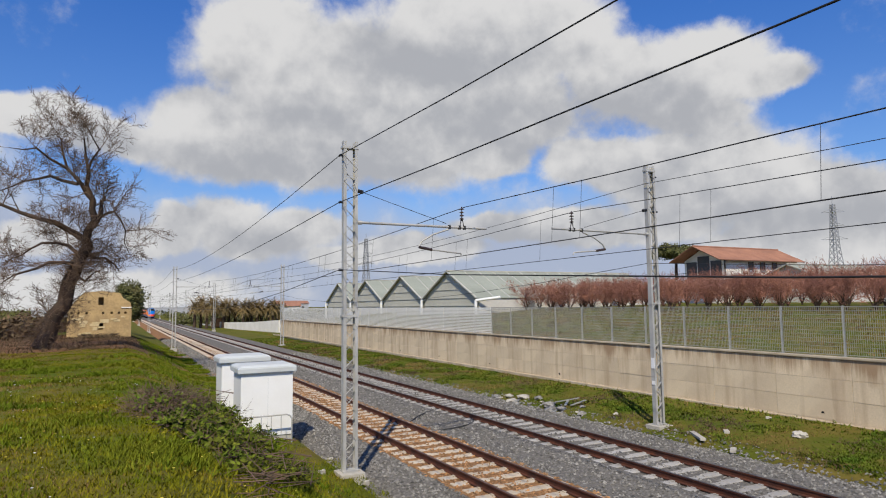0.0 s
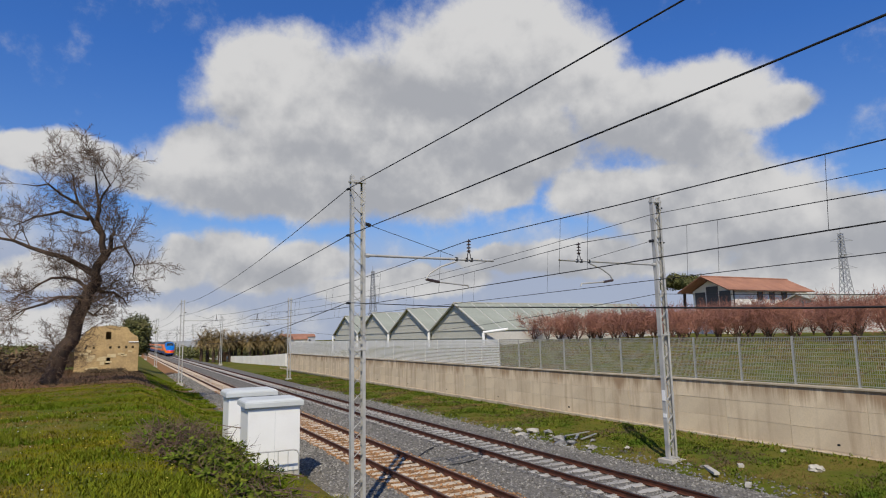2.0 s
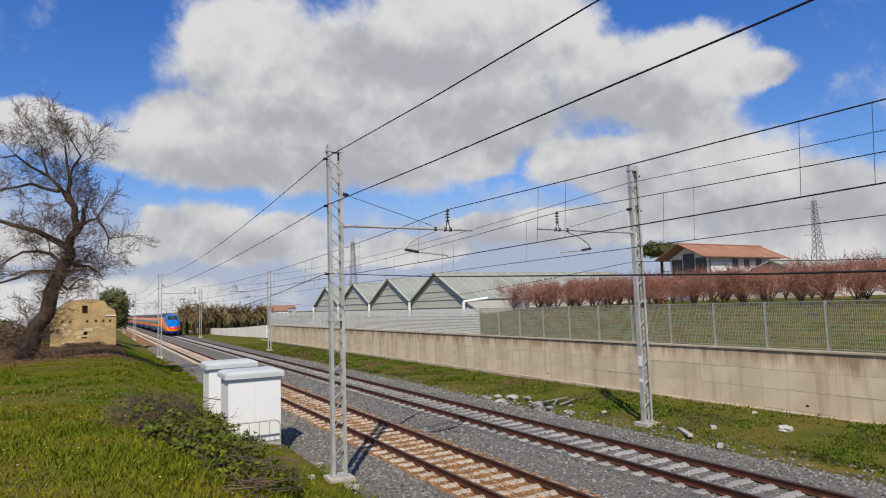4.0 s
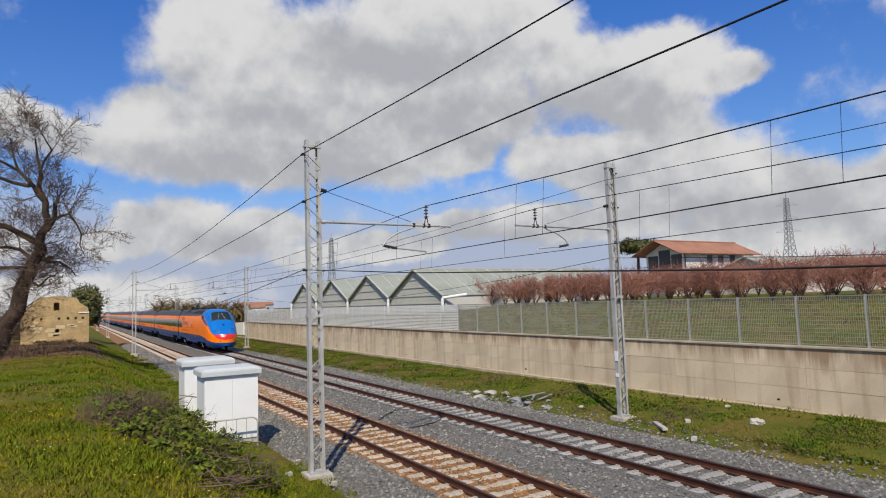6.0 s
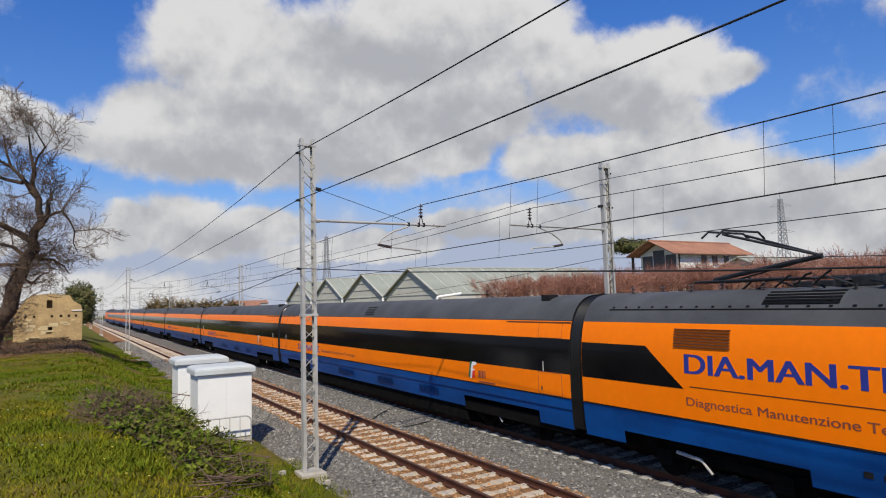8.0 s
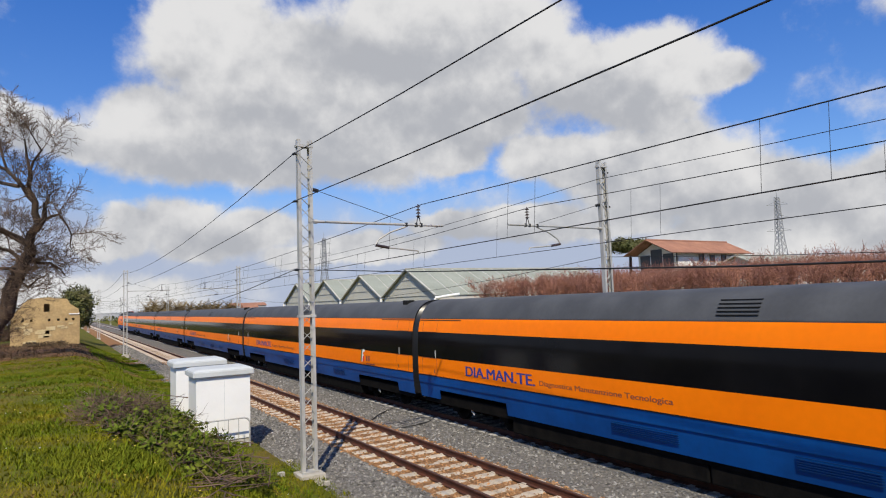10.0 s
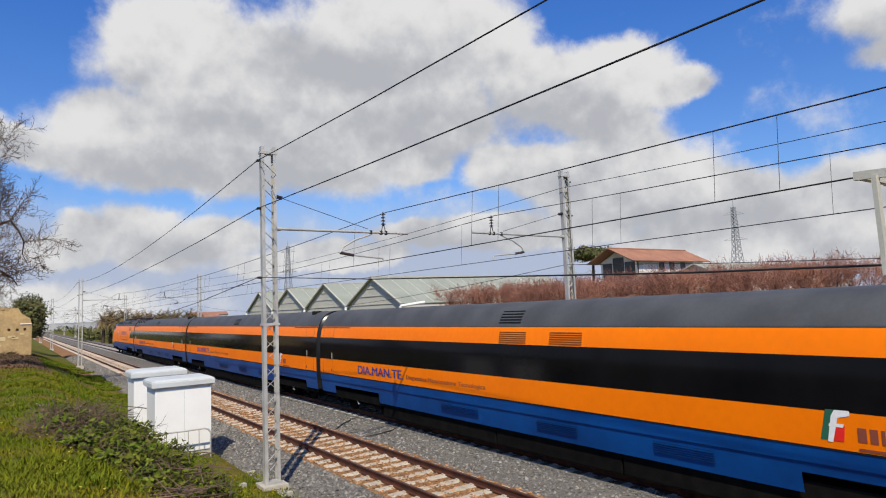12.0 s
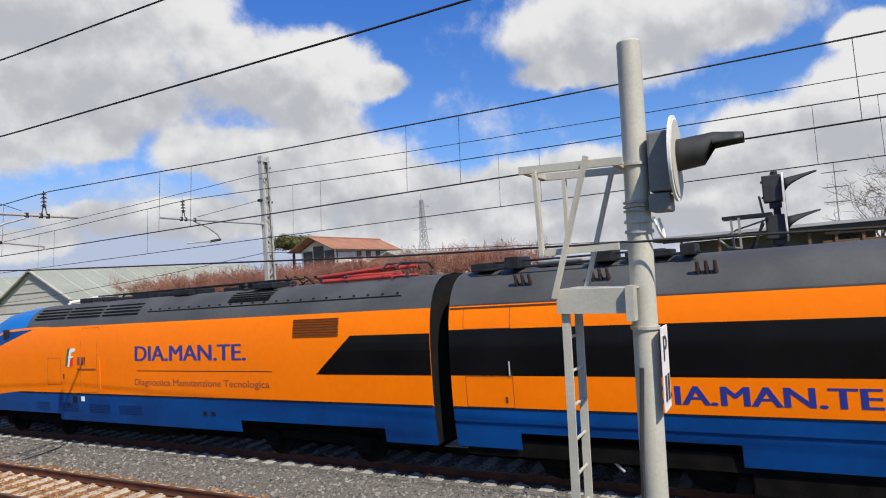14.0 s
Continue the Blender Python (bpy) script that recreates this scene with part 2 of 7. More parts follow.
MAT = {
    "galv": mat("galvanised steel", (0.50, 0.49, 0.46), (0.37, 0.365, 0.345), 2, 0.55, 0.25, 0.06, 60),
    "pale_sheet": mat("pale grey fence sheet", (0.72, 0.71, 0.66), (0.64, 0.63, 0.58), 0.8, 0.7, 0.0, 0.05, 30),
    "rubber": mat("black rubber", (0.007, 0.007, 0.008), (0.012, 0.012, 0.012), 3, 0.7, 0, 0.1, 30, spec=0.2),
    "galv_dull": mat("dull galvanised bars", (0.36, 0.36, 0.325), (0.28, 0.28, 0.25), 2, 0.6, 0.3, 0.05, 60),
    "post_grey": mat("weathered pole paint", (0.53, 0.51, 0.44), (0.42, 0.41, 0.36), 1.5, 0.7, 0.1, 0.08, 40),
    "dark_steel": mat("dark steel", (0.035, 0.037, 0.04), (0.02, 0.02, 0.022), 5, 0.55, 0.5, 0.08, 50),
    "black_paint": mat("matt black paint", (0.025, 0.026, 0.028), (0.04, 0.04, 0.04), 5, 0.6, 0, 0.08, 50),
    "wire": mat("oxidised copper wire", (0.03, 0.03, 0.032), (0.02, 0.02, 0.02), 5, 0.6, 0.3, 0),
    "rust": mat("rusty rail", (0.105, 0.031, 0.014), (0.055, 0.02, 0.012), 3, 0.85, 0.2, 0.2, 50),
    "railtop": mat("worn rail head", (0.14, 0.085, 0.065), (0.09, 0.045, 0.03), 2, 0.55, 0.4, 0.05, 60),
    "brightrail": mat("polished rail head", (0.14, 0.125, 0.115), (0.09, 0.07, 0.06), 2, 0.45, 0.6, 0.02, 60),
    "sleeper_near": mat("dusty concrete sleeper", (0.53, 0.475, 0.40), (0.46, 0.37, 0.26), 3, 0.9, 0, 0.2, 30, 0.14),
    "sleeper_far": mat("pale concrete sleeper", (0.40, 0.385, 0.36), (0.29, 0.27, 0.245), 3, 0.9, 0, 0.2, 30, 0.14),
    "ballast": mat("grey crushed stone", (0.19, 0.178, 0.16), (0.105, 0.097, 0.088), 14, 0.95, 0, 1.0, 22, spec=0.1, vary=0.3),
    "ballast_rusty": mat("rust-dusted crushed stone", (0.30, 0.155, 0.068), (0.18, 0.10, 0.052), 8, 0.95, 0, 1.0, 22, spec=0.1, vary=0.25),
    "stone": mat("ballast stone", (0.235, 0.225, 0.205), (0.11, 0.104, 0.095), 9, 0.95, 0, 0.3, 40, 0.5, island=True, spec=0.15),
    "stone_rusty": mat("rusty ballast stone", (0.36, 0.19, 0.085), (0.22, 0.14, 0.08), 9, 0.95, 0, 0.3, 40, 0.4, island=True, spec=0.1),
    "concrete": streaked("retaining wall concrete", (0.70, 0.575, 0.40), (0.58, 0.465, 0.32), (0.27, 0.155, 0.075)),
    "coping": mat("concrete coping", (0.50, 0.42, 0.31), (0.36, 0.29, 0.20), 1.5, 0.9, 0, 0.2, 30),
    "mortar": mat("pale wall mortar", (0.56, 0.47, 0.35), (0.45, 0.37, 0.27), 1.2, 0.95, 0, 0.2, 20),
    "footing": mat("pale footing concrete", (0.46, 0.43, 0.37), (0.36, 0.33, 0.28), 3, 0.9, 0, 0.25, 30),
    "cab_white": mat("white sheet cabinet", (0.80, 0.80, 0.78), (0.74, 0.735, 0.71), 0.8, 0.5, 0, 0.01, 20, vary=0.03),
    "cab_lid": mat("grey glass-fibre lid", (0.55, 0.58, 0.58), (0.49, 0.51, 0.50), 1.5, 0.5, 0, 0.02, 25, vary=0.05),
    "orange": mat("orange train paint", (0.94, 0.205, 0.002), (0.89, 0.188, 0.002), 0.5, 0.36, 0, 0.0, 6, coat=0.0, vary=0.07, spec=0.12),
    "blue": mat("blue train paint", (0.003, 0.066, 0.265), (0.003, 0.046, 0.19), 0.6, 0.36, 0, 0.0, 6, vary=0.15, spec=0.10),
    # shade of the louvre slots as a darker blue; hood joints use it too
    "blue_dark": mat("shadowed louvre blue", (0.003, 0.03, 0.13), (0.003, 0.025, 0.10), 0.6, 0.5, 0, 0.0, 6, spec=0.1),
    "sky_blue": mat("bright blue nose paint", (0.004, 0.148, 0.50), (0.004, 0.135, 0.45), 0.7, 0.42, 0, 0.0, 6, coat=0.0, spec=0.3, vary=0.04),
    "red": mat("red nose paint", (0.80, 0.025, 0.02), (0.74, 0.02, 0.02), 0.7, 0.3, 0, 0.0, 6, coat=0.3, vary=0.04),
    "roof_grey": mat("dirty grey train roof", (0.075, 0.078, 0.082), (0.05, 0.052, 0.055), 0.9, 0.65, 0, 0.05, 12, vary=0.15),
    "band": mat("tinted window band", (0.004, 0.004, 0.005), (0.007, 0.007, 0.008), 0.5, 0.12, 0, 0.0, 4, spec=0.12),
    # near-black: the shade below the train is put into this colour
    "under": mat("shade-black running gear", (0.006, 0.006, 0.006), (0.011, 0.010, 0.009), 3, 0.9, 0, 0.2, 20, spec=0.03),
    "text_blue": mat("dark blue lettering", (0.02, 0.03, 0.24), (0.02, 0.03, 0.22), 3, 0.4, 0, 0),
    "text_dim": mat("faded lettering", (0.24, 0.06, 0.03), (0.20, 0.05, 0.03), 3, 0.5, 0, 0),
    "vent_brown": mat("brown louvre", (0.15, 0.045, 0.012), (0.11, 0.035, 0.012), 6, 0.6, 0, 0.1, 40),
    "panto_red": mat("red oxide frame", (0.45, 0.05, 0.03), (0.36, 0.04, 0.03), 5, 0.5, 0, 0.05, 40),
    "signgreen": mat("dark green logo paint", (0.02, 0.13, 0.07), (0.02, 0.11, 0.06), 3, 0.4, 0, 0),
    "signwhite": mat("white enamel", (0.80, 0.80, 0.79), (0.74, 0.74, 0.73), 3, 0.45, 0, 0.02),
    "insul": mat("brown glazed insulator", (0.06, 0.04, 0.035), (0.04, 0.03, 0.03), 5, 0.25, 0, 0),
}
MAT["wsglass"] = mat("dark windscreen", (0.02, 0.025, 0.025), (0.03, 0.035, 0.035), 0.6, 0.06, 0, 0.0, 4)
MAT["lampglass"] = mat("blue-tinted lamp glass", (0.006, 0.10, 0.40), (0.006, 0.08, 0.34), 2, 0.10, 0, 0.0, 4)
MAT["gloss_black"] = mat("glossy black rubber", (0.006, 0.006, 0.007), (0.009, 0.009, 0.009), 1.5, 0.28, 0, 0.02, 12, spec=0.4)

# ---- building helpers


def box(bm, cx, cy, cz, sx, sy, sz, rz=0.0, bevel=0.0):
    m = Matrix.Translation((cx, cy, cz)) @ Matrix.Rotation(rz, 4, "Z") @ Matrix.Diagonal((sx, sy, sz, 1))
    r = bmesh.ops.create_cube(bm, size=1.0, matrix=m)
    if bevel:
        edges = list({e for v in r["verts"] for e in v.link_edges})
        bmesh.ops.bevel(bm, geom=edges, offset=bevel, segments=2, affect="EDGES", profile=0.6)


def rod(bm, p, q, r, seg=8, r2=None):
    p, q = Vector(p), Vector(q)
    d = q - p
    if d.length < 1e-6:
        return
    m = Matrix.Translation((p + q) / 2) @ d.to_track_quat("Z", "Y").to_matrix().to_4x4()
    bmesh.ops.create_cone(bm, cap_ends=True, segments=seg, radius1=r, radius2=r if r2 is None else r2, depth=d.length, matrix=m)


def bar(bm, p, q, w, h):
    """A flat bar of width w and thickness h from p to q."""
    p, q = Vector(p), Vector(q)
    d = q - p
    m = Matrix.Translation((p + q) / 2) @ d.to_track_quat("Z", "Y").to_matrix().to_4x4() @ Matrix.Diagonal((w, h, d.length, 1))
    bmesh.ops.create_cube(bm, size=1.0, matrix=m)


def grid(bm, pts):
    """Faces over rows of points."""
    vs = [[bm.verts.new(p) for p in row] for row in pts]
    for a, b in zip(vs, vs[1:]):
        for i in range(len(a) - 1):
            bm.faces.new((a[i], a[i + 1], b[i + 1], b[i]))


def finish(name, bm, material, smooth=None):
    me = bpy.data.meshes.new(name)
    bm.normal_update()
    bm.to_mesh(me)
    bm.free()
    if material:
        me.materials.append(material)
    if smooth:
        me.polygons.foreach_set("use_smooth", [True] * len(me.polygons))
        if smooth < 3.1:
            me.set_sharp_from_angle(angle=smooth)
    return me


def part(name, bm, material, parent, label="", smooth=None):
    ob = new(name, finish(name, bm, material, smooth))
    ob.parent = parent
    if label:
        ob["label"] = label
    return ob


def thing(name, m, label, category, group="", kind=""):
    ob = new(name)
    ob.empty_display_size = 0.2
    ob.matrix_world = m if isinstance(m, Matrix) else Matrix.Translation(m)
    return tagged(ob, label, category, group, kind)


def solid(name, bm, material, label, category="", group="", kind="", at=(0, 0, 0), smooth=None):
    ob = new(name, finish(name, bm, material, smooth))
    ob.matrix_world = at if isinstance(at, Matrix) else Matrix.Translation(at)
    return tagged(ob, label, category, group, kind)


def bulk(name, verts, faces, material, label, category="", kind="stuff", parent=None):
    me = bpy.data.meshes.new(name)
    me.from_pydata(verts, [], faces)
    me.materials.append(material)
    ob = new(name, me)
    ob.parent = parent
    return tagged(ob, label, category, "", kind)


def lerp(v, xs, ys):
    return float(np.interp(v, xs, ys))


# ---- ground


def ground_z(x, y):
    low = lerp(y, (0, 12, 32, 83, 150), (0.05, 0.03, -0.12, -0.30, -0.40))
    if x < -2.9:
        top = lerp(y, (-40, 10, 36, 66, 140, 400), (2.3, 2.2, 1.72, 1.45, 0.6, 0.0))
        k = min(max((-3.7 - x) / 4.0, 0), 1)
        k = k * k * (3 - 2 * k) * 0.5 + k * 0.5
        z = -0.12 + k * (top + 0.12)
        if y > 110:
            z = lerp(y, (110, 200), (z, min(z, -0.3)))
        return z + 0.10 * noise.noise((x * 0.35, y * 0.35, 0)) * k
    if x < 6.4:
        return -0.55
    if x < 12.8:
        return lerp(x, (6.4, 6.95, 7.9, 12.8), (-0.55, -0.36, low - 0.06, low + 0.02)) + 0.05 * noise.noise((x * 0.9, y * 0.9, 4))
    if y > 92:
        return lerp(x, (12.8, 40, 200), (lerp(y, (92, 200), (low + 0.4, -1.0)), 1.0, 0.5))
    return lerp(x, (12.8, 20, 34, 60, 200), (2.02, 2.6, 3.55, 3.9, 1.5)) + 0.08 * noise.noise((x * 0.3, y * 0.3, 9))


def build_ground():
    def steps(lo, hi, fine_lo, fine_hi, fine, grow):
        v, out = fine_lo, []
        while v <= fine_hi:
            out.append(v)
            v += fine
        d = fine
        v = out[-1]
        while v < hi:
            d *= grow
            v += d
            out.append(min(v, hi))
        d, v, left = fine, fine_lo, []
        while v > lo:
            d *= grow
            v -= d
            left.append(max(v, lo))
        return left[::-1] + out
    xs = steps(-3000, 3000, -16, 14, 0.4, 1.22)
    xs = sorted(set([x for x in xs if not 12.55 < x < 13.05] + [12.78, 12.82]))
    ys = steps(-3000, 3000, -6, 50, 0.6, 1.18)
    verts = [(x, y, ground_z(x, y)) for y in ys for x in xs]
    n = len(xs)
    faces = [(j * n + i, j * n + i + 1, (j + 1) * n + i + 1, (j + 1) * n + i) for j in range(len(ys) - 1) for i in range(n - 1)]
    m = mat("meadow ground", (0.070, 0.095, 0.007), (0.135, 0.105, 0.022), 0.45, 0.95, 0, 0.6, 9, spec=0.1, vary=0.3)
    nt = m.node_tree
    nd, ln = nt.nodes, nt.links
    p = nd["Principled BSDF"]
    old = p.inputs["Base Color"].links[0].from_socket
    pos = nd.new("ShaderNodeNewGeometry").outputs["Position"]
    # bare reddish earth round the ruin and along the far edge of the meadow
    sub = nd.new("ShaderNodeVectorMath")
    sub.operation = "SUBTRACT"
    sub.inputs[1].default_value = (-16, 58, 1.6)
    ln.new(pos, sub.inputs[0])
    mul = nd.new("ShaderNodeVectorMath")
    mul.operation = "MULTIPLY"
    mul.inputs[1].default_value = (1 / 13, 1 / 21, 0)
    ln.new(sub.outputs[0], mul.inputs[0])
    le = nd.new("ShaderNodeVectorMath")
    le.operation = "LENGTH"
    ln.new(mul.outputs[0], le.inputs[0])
    nz = nd.new("ShaderNodeTexNoise")
    nz.inputs["Scale"].default_value, nz.inputs["Detail"].default_value = 0.25, 6
    ln.new(pos, nz.inputs[0])
    ad = nd.new("ShaderNodeMath")
    ad.operation = "MULTIPLY_ADD"
    ad.inputs[1].default_value = 0.7
    ln.new(nz.outputs[0], ad.inputs[0])
    ln.new(le.outputs["Value"], ad.inputs[2])
    mr = nd.new("ShaderNodeMapRange")
    mr.inputs["From Min"].default_value, mr.inputs["From Max"].default_value = 1.45, 1.2
    ln.new(ad.outputs[0], mr.inputs[0])
    mx = nd.new("ShaderNodeMix")
    mx.data_type = "RGBA"
    ln.new(mr.outputs[0], mx.inputs["Factor"])
    ln.new(old, mx.inputs["A"])
    mx.inputs["B"].default_value = (0.155, 0.080, 0.040, 1)
    ln.new(mx.outputs["Result"], p.inputs["Base Color"])
    ob = bulk("ground", verts, faces, m, "sloping grassy ground with bare earth by the ruin", "ground", "structure")
    ob.data.polygons.foreach_set("use_smooth", [True] * len(ob.data.polygons))


build_ground()

# ---- railway: two tracks on a ballast bed
TRACK = (0.0, 4.25)
Y0, Y1 = -60.0, 420.0


def build_ballast():
    rnd = random.Random(3)
    prof = [(-3.0, -0.50), (-2.4, -0.27), (-1.5, -0.20), (1.5, -0.20), (2.1, -0.23), (2.7, -0.16), (3.08, -0.152), (3.26, -0.20), (5.24, -0.20), (5.42, -0.152), (5.75, -0.16), (6.4, -0.21), (7.1, -0.25), (7.7, -0.34)]
    ys = [Y0 + i * 2.0 for i in range(int((Y1 - Y0) / 2) + 1)]
    prof = sorted(prof + [(-1.3, -0.20), (1.3, -0.20)])
    for name, x0, x1, m, lab in (("ballast_bed_1", -3.0, -1.3, "ballast", "grey crushed-stone shoulder of the near track"), ("ballast_bed_4", -3.0, -1.3, "ballast_rusty", "rust-brown shoulder further along the near track"), ("ballast_bed_2", -1.3, 1.3, "ballast_rusty", "rust-dusted ballast under the near track"), ("ballast_bed_3", 1.3, 7.7, "ballast", "grey crushed-stone ballast under the far track")):
        bm = bmesh.new()
        grid(bm, [[(x, y, z) for x, z in prof if x0 <= x <= x1] for y in ys if (name != "ballast_bed_1" or y <= 30) and (name != "ballast_bed_4" or y >= 30)])
        solid(name, bm, MAT[m], lab, "ballast", "", "structure")
    # loose stones
    for name, m, lab, xr, count, seed in (("ballast_stones", "stone", "stones scattered from the ballast into the verge", ((6.6, 7.4), (6.9, 7.85)), 5000, 15),
                                          ("ballast_stones", "stone", "grey stones on the shoulder of the near track", ((-2.9, -1.3), (-2.4, -1.3)), 9000, 16),
                                          ("ballast_stones", "stone", "loose grey crushed stones beside and between the rails", ((-3.0, -1.35), (1.35, 3.0), (5.5, 7.2), (3.2, 5.3)), 26000, 5),
                                          ("ballast_stones", "stone_rusty", "rust-coloured crushed stones of the near track", ((-1.4, 1.4),), 11000, 8)):
        r = random.Random(seed)
        verts, faces = [], []
        for _ in range(count):
            lo, hi = xr[int(r.random() ** 1.3 * len(xr))]
            x, y = r.uniform(lo, hi), 3 + 55 * r.random() ** 1.8
            if seed == 16:
                y = 24 + 70 * r.random() ** 1.4
            z = lerp(x, [q[0] for q in prof], [q[1] for q in prof]) if x < 6.9 else max(ground_z(x, y), lerp(x, (6.9, 7.7), (-0.24, -0.34)))
            s = r.uniform(0.02, 0.05) * (1 + y / 60)
            b = len(verts)
            a0 = r.random() * 6.28
            for k in range(4):
                a = a0 + k * 1.57 + r.uniform(-.4, .4)
                verts.append((x + s * math.cos(a) * r.uniform(.7, 1.2), y + s * math.sin(a) * r.uniform(.7, 1.2), z + r.uniform(-.2, .4) * s))
            verts.append((x + r.uniform(-.4, .4) * s, y + r.uniform(-.4, .4) * s, z + s * r.uniform(.6, 1.1)))
            faces += [(b, b + 1, b + 4), (b + 1, b + 2, b + 4), (b + 2, b + 3, b + 4), (b + 3, b, b + 4)]
        bulk(name, verts, faces, MAT[m], lab, "ballast")


def rail_mesh(name, material, y0, y1):
    prof = [(-0.07, -0.17), (0.07, -0.17), (0.07, -0.155), (0.012, -0.135), (0.012, -0.045), (0.035, -0.035), (0.035, -0.006), (0.026, 0.0), (-0.026, 0.0), (-0.035, -0.006), (-0.035, -0.035), (-0.012, -0.045), (-0.012, -0.135), (-0.07, -0.155)]
    bm = bmesh.new()
    rings = [[bm.verts.new((x, y, z)) for x, z in prof] for y in (y0, y1)]
    k = len(prof)
    for i in range(k):
        f = bm.faces.new((rings[0][i], rings[0][(i + 1) % k], rings[1][(i + 1) % k], rings[1][i]))
        f.material_index = 1 if i in (6, 7, 8) else 0
    me = finish(name, bm, MAT["rust"])
    me.materials.append(MAT[material])
    return me


def build_track(cx, head, sleeper_mat, label):
    t = thing("railway_track", (cx, 0, 0), label, "railway track", "parallel tracks", "structure")
    for sx in (-0.753, 0.753):
        ob = new("rail", rail_mesh("rail", head, Y0, Y1))
        ob.parent, ob.location = t, (sx, 0, 0)
        ob["label"] = "rusty steel rail"
    return t


build_ballast()
track_near = build_track(TRACK[0], "railtop", "sleeper_near", "rust-brown railway track on dusty concrete sleepers")
track_far = build_track(TRACK[1], "brightrail", "sleeper_far", "railway track in use on pale concrete sleepers")


def sleeper_mesh(name, material):
    bm = bmesh.new()
    for cx, w, h in ((-0.72, 0.98, 0.0), (0.72, 0.98, 0.0)):
        box(bm, cx, 0, -0.245, w, 0.27, 0.15, 0, 0.02)
    box(bm, 0, 0, -0.255, 0.5, 0.22, 0.13)
    for sx in (-0.753, 0.753):
        for s in (-1, 1):
            box(bm, sx + s * 0.085, 0, -0.16, 0.05, 0.12, 0.03)
    return finish(name, bm, material)

# ---- retaining wall with its fence
WALL_X, WALL_END = 12.6, 91.0


def build_wall():
    w = thing("wall_east", (0, 0, 0), "weathered in-situ concrete retaining wall with run stains", "wall", "", "structure")
    bm = bmesh.new()
    box(bm, WALL_X + 0.185, (WALL_END - 40) / 2, 0.8, 0.36, WALL_END + 40, 2.7)
    part("wall_core", bm, MAT["mortar"], w, "pale mortar between the panels")
    bm = bmesh.new()
    box(bm, WALL_X + 0.17, (WALL_END - 40) / 2, 2.16, 0.46, WALL_END + 40, 0.07, 0, 0.012)
    part("coping", bm, MAT["coping"], w, "narrow pale coping")
    # cast panels, proud of the core by a hand's width of mortar
    rng = random.Random(2)
    bm = bmesh.new()
    L = 2.62
    box(bm, 0, 0, 0, 0.05, L, 0.660, 0, 0.004)
    panel = finish("panel", bm, MAT["concrete"])
    y = WALL_END - L / 2
    while y > -20:
        for z in (-0.13, 0.54, 1.21, 1.88):
            ob = new("panel", panel)
            ob.parent = w
            ob.location = (WALL_X + 0.02 + rng.uniform(-.006, .006), y, z - 0.085)
        y -= L + 0.014
    for y in range(6, 88, 7):
        bm = bmesh.new()
        rod(bm, (WALL_X - 0.012, y, 0.32), (WALL_X + 0.05, y, 0.33), 0.055, 10)
        part("weep_hole", bm, MAT["rubber"], w)
    # low kerb along the foot
    bm = bmesh.new()
    box(bm, WALL_X - 0.06, 40, -0.02, 0.12, 110, 0.16, 0, 0.01)
    part("kerb", bm, MAT["coping"], w, "pale concrete kerb at the foot")


def build_fence():
    f = thing("grating_fence", (WALL_X + 0.16, 0, 2.195), "galvanised steel grating fence on the retaining wall", "fence")
    bm = bmesh.new()
    n, L, H = 32, 2.173, 1.60
    for i in range(n):
        y = -L / 2 + 0.04 + i * (L - 0.08) / (n - 1)
        box(bm, 0, y, 0.05 + H / 2, 0.020, 0.003, H)
    for k in range(13):
        z = 0.06 + k * (H - 0.02) / 12
        box(bm, 0.0, 0, z, 0.005, L - 0.06, 0.016 if 0 < k < 12 else 0.03)
    pan = finish("grating_panel", bm, MAT["galv_dull"])
    bm = bmesh.new()
    for k in range(16):
        z = 0.07 + k * (H - 0.06) / 15
        box(bm, 0.0, 0, z, 0.05, L - 0.06, 0.075)
    slat = finish("louvre_panel", bm, MAT["pale_sheet"])
    bm = bmesh.new()
    box(bm, 0, 0, 0.83, 0.06, 0.06, 1.68, 0, 0.006)
    box(bm, 0, 0, 0.006, 0.14, 0.14, 0.012)
    post = finish("fence_post", bm, MAT["galv"])
    y = 90.47
    while y > -20:
        ob = new("fence_post", post)
        ob.parent, ob.location = f, (0.03, y, 0)
        far = y > 34.0
        ob = new("louvre_panel" if far else "grating_panel", slat if far else pan)
        ob.parent, ob.location = f, (0, y - L / 2, 0)
        y -= L


build_wall()
build_fence()

# ---- overhead line


def channel(bm, x, z0, z1, w, facing):
    """An upright U channel with its web outwards."""
    h, t, d = w / 2, 0.010, 0.08
    prof = [(0, -h), (0, h), (-d, h), (-d, h - t), (-t, h - t), (-t, -h + t), (-d, -h + t), (-d, -h)]
    rings = [[bm.verts.new((x + facing * a, b, z)) for a, b in prof] for z in (z0, z1)]
    n = len(prof)
    for i in range(n):
        bm.faces.new((rings[0][i], rings[0][(i + 1) % n], rings[1][(i + 1) % n], rings[1][i]))
    bm.faces.new(rings[1])
    bmesh.ops.recalc_face_normals(bm, faces=bm.faces[:])


def insulator(bm, x, y, z0, z1, discs=4):
    rod(bm, (x, y, z0), (x, y, z1), 0.016, 6)
    for i in range(discs):
        z = z0 + (z1 - z0) * (i + 0.7) / (discs + 0.4)
        rod(bm, (x, y, z - 0.018), (x, y, z + 0.018), 0.075, 10, 0.035)


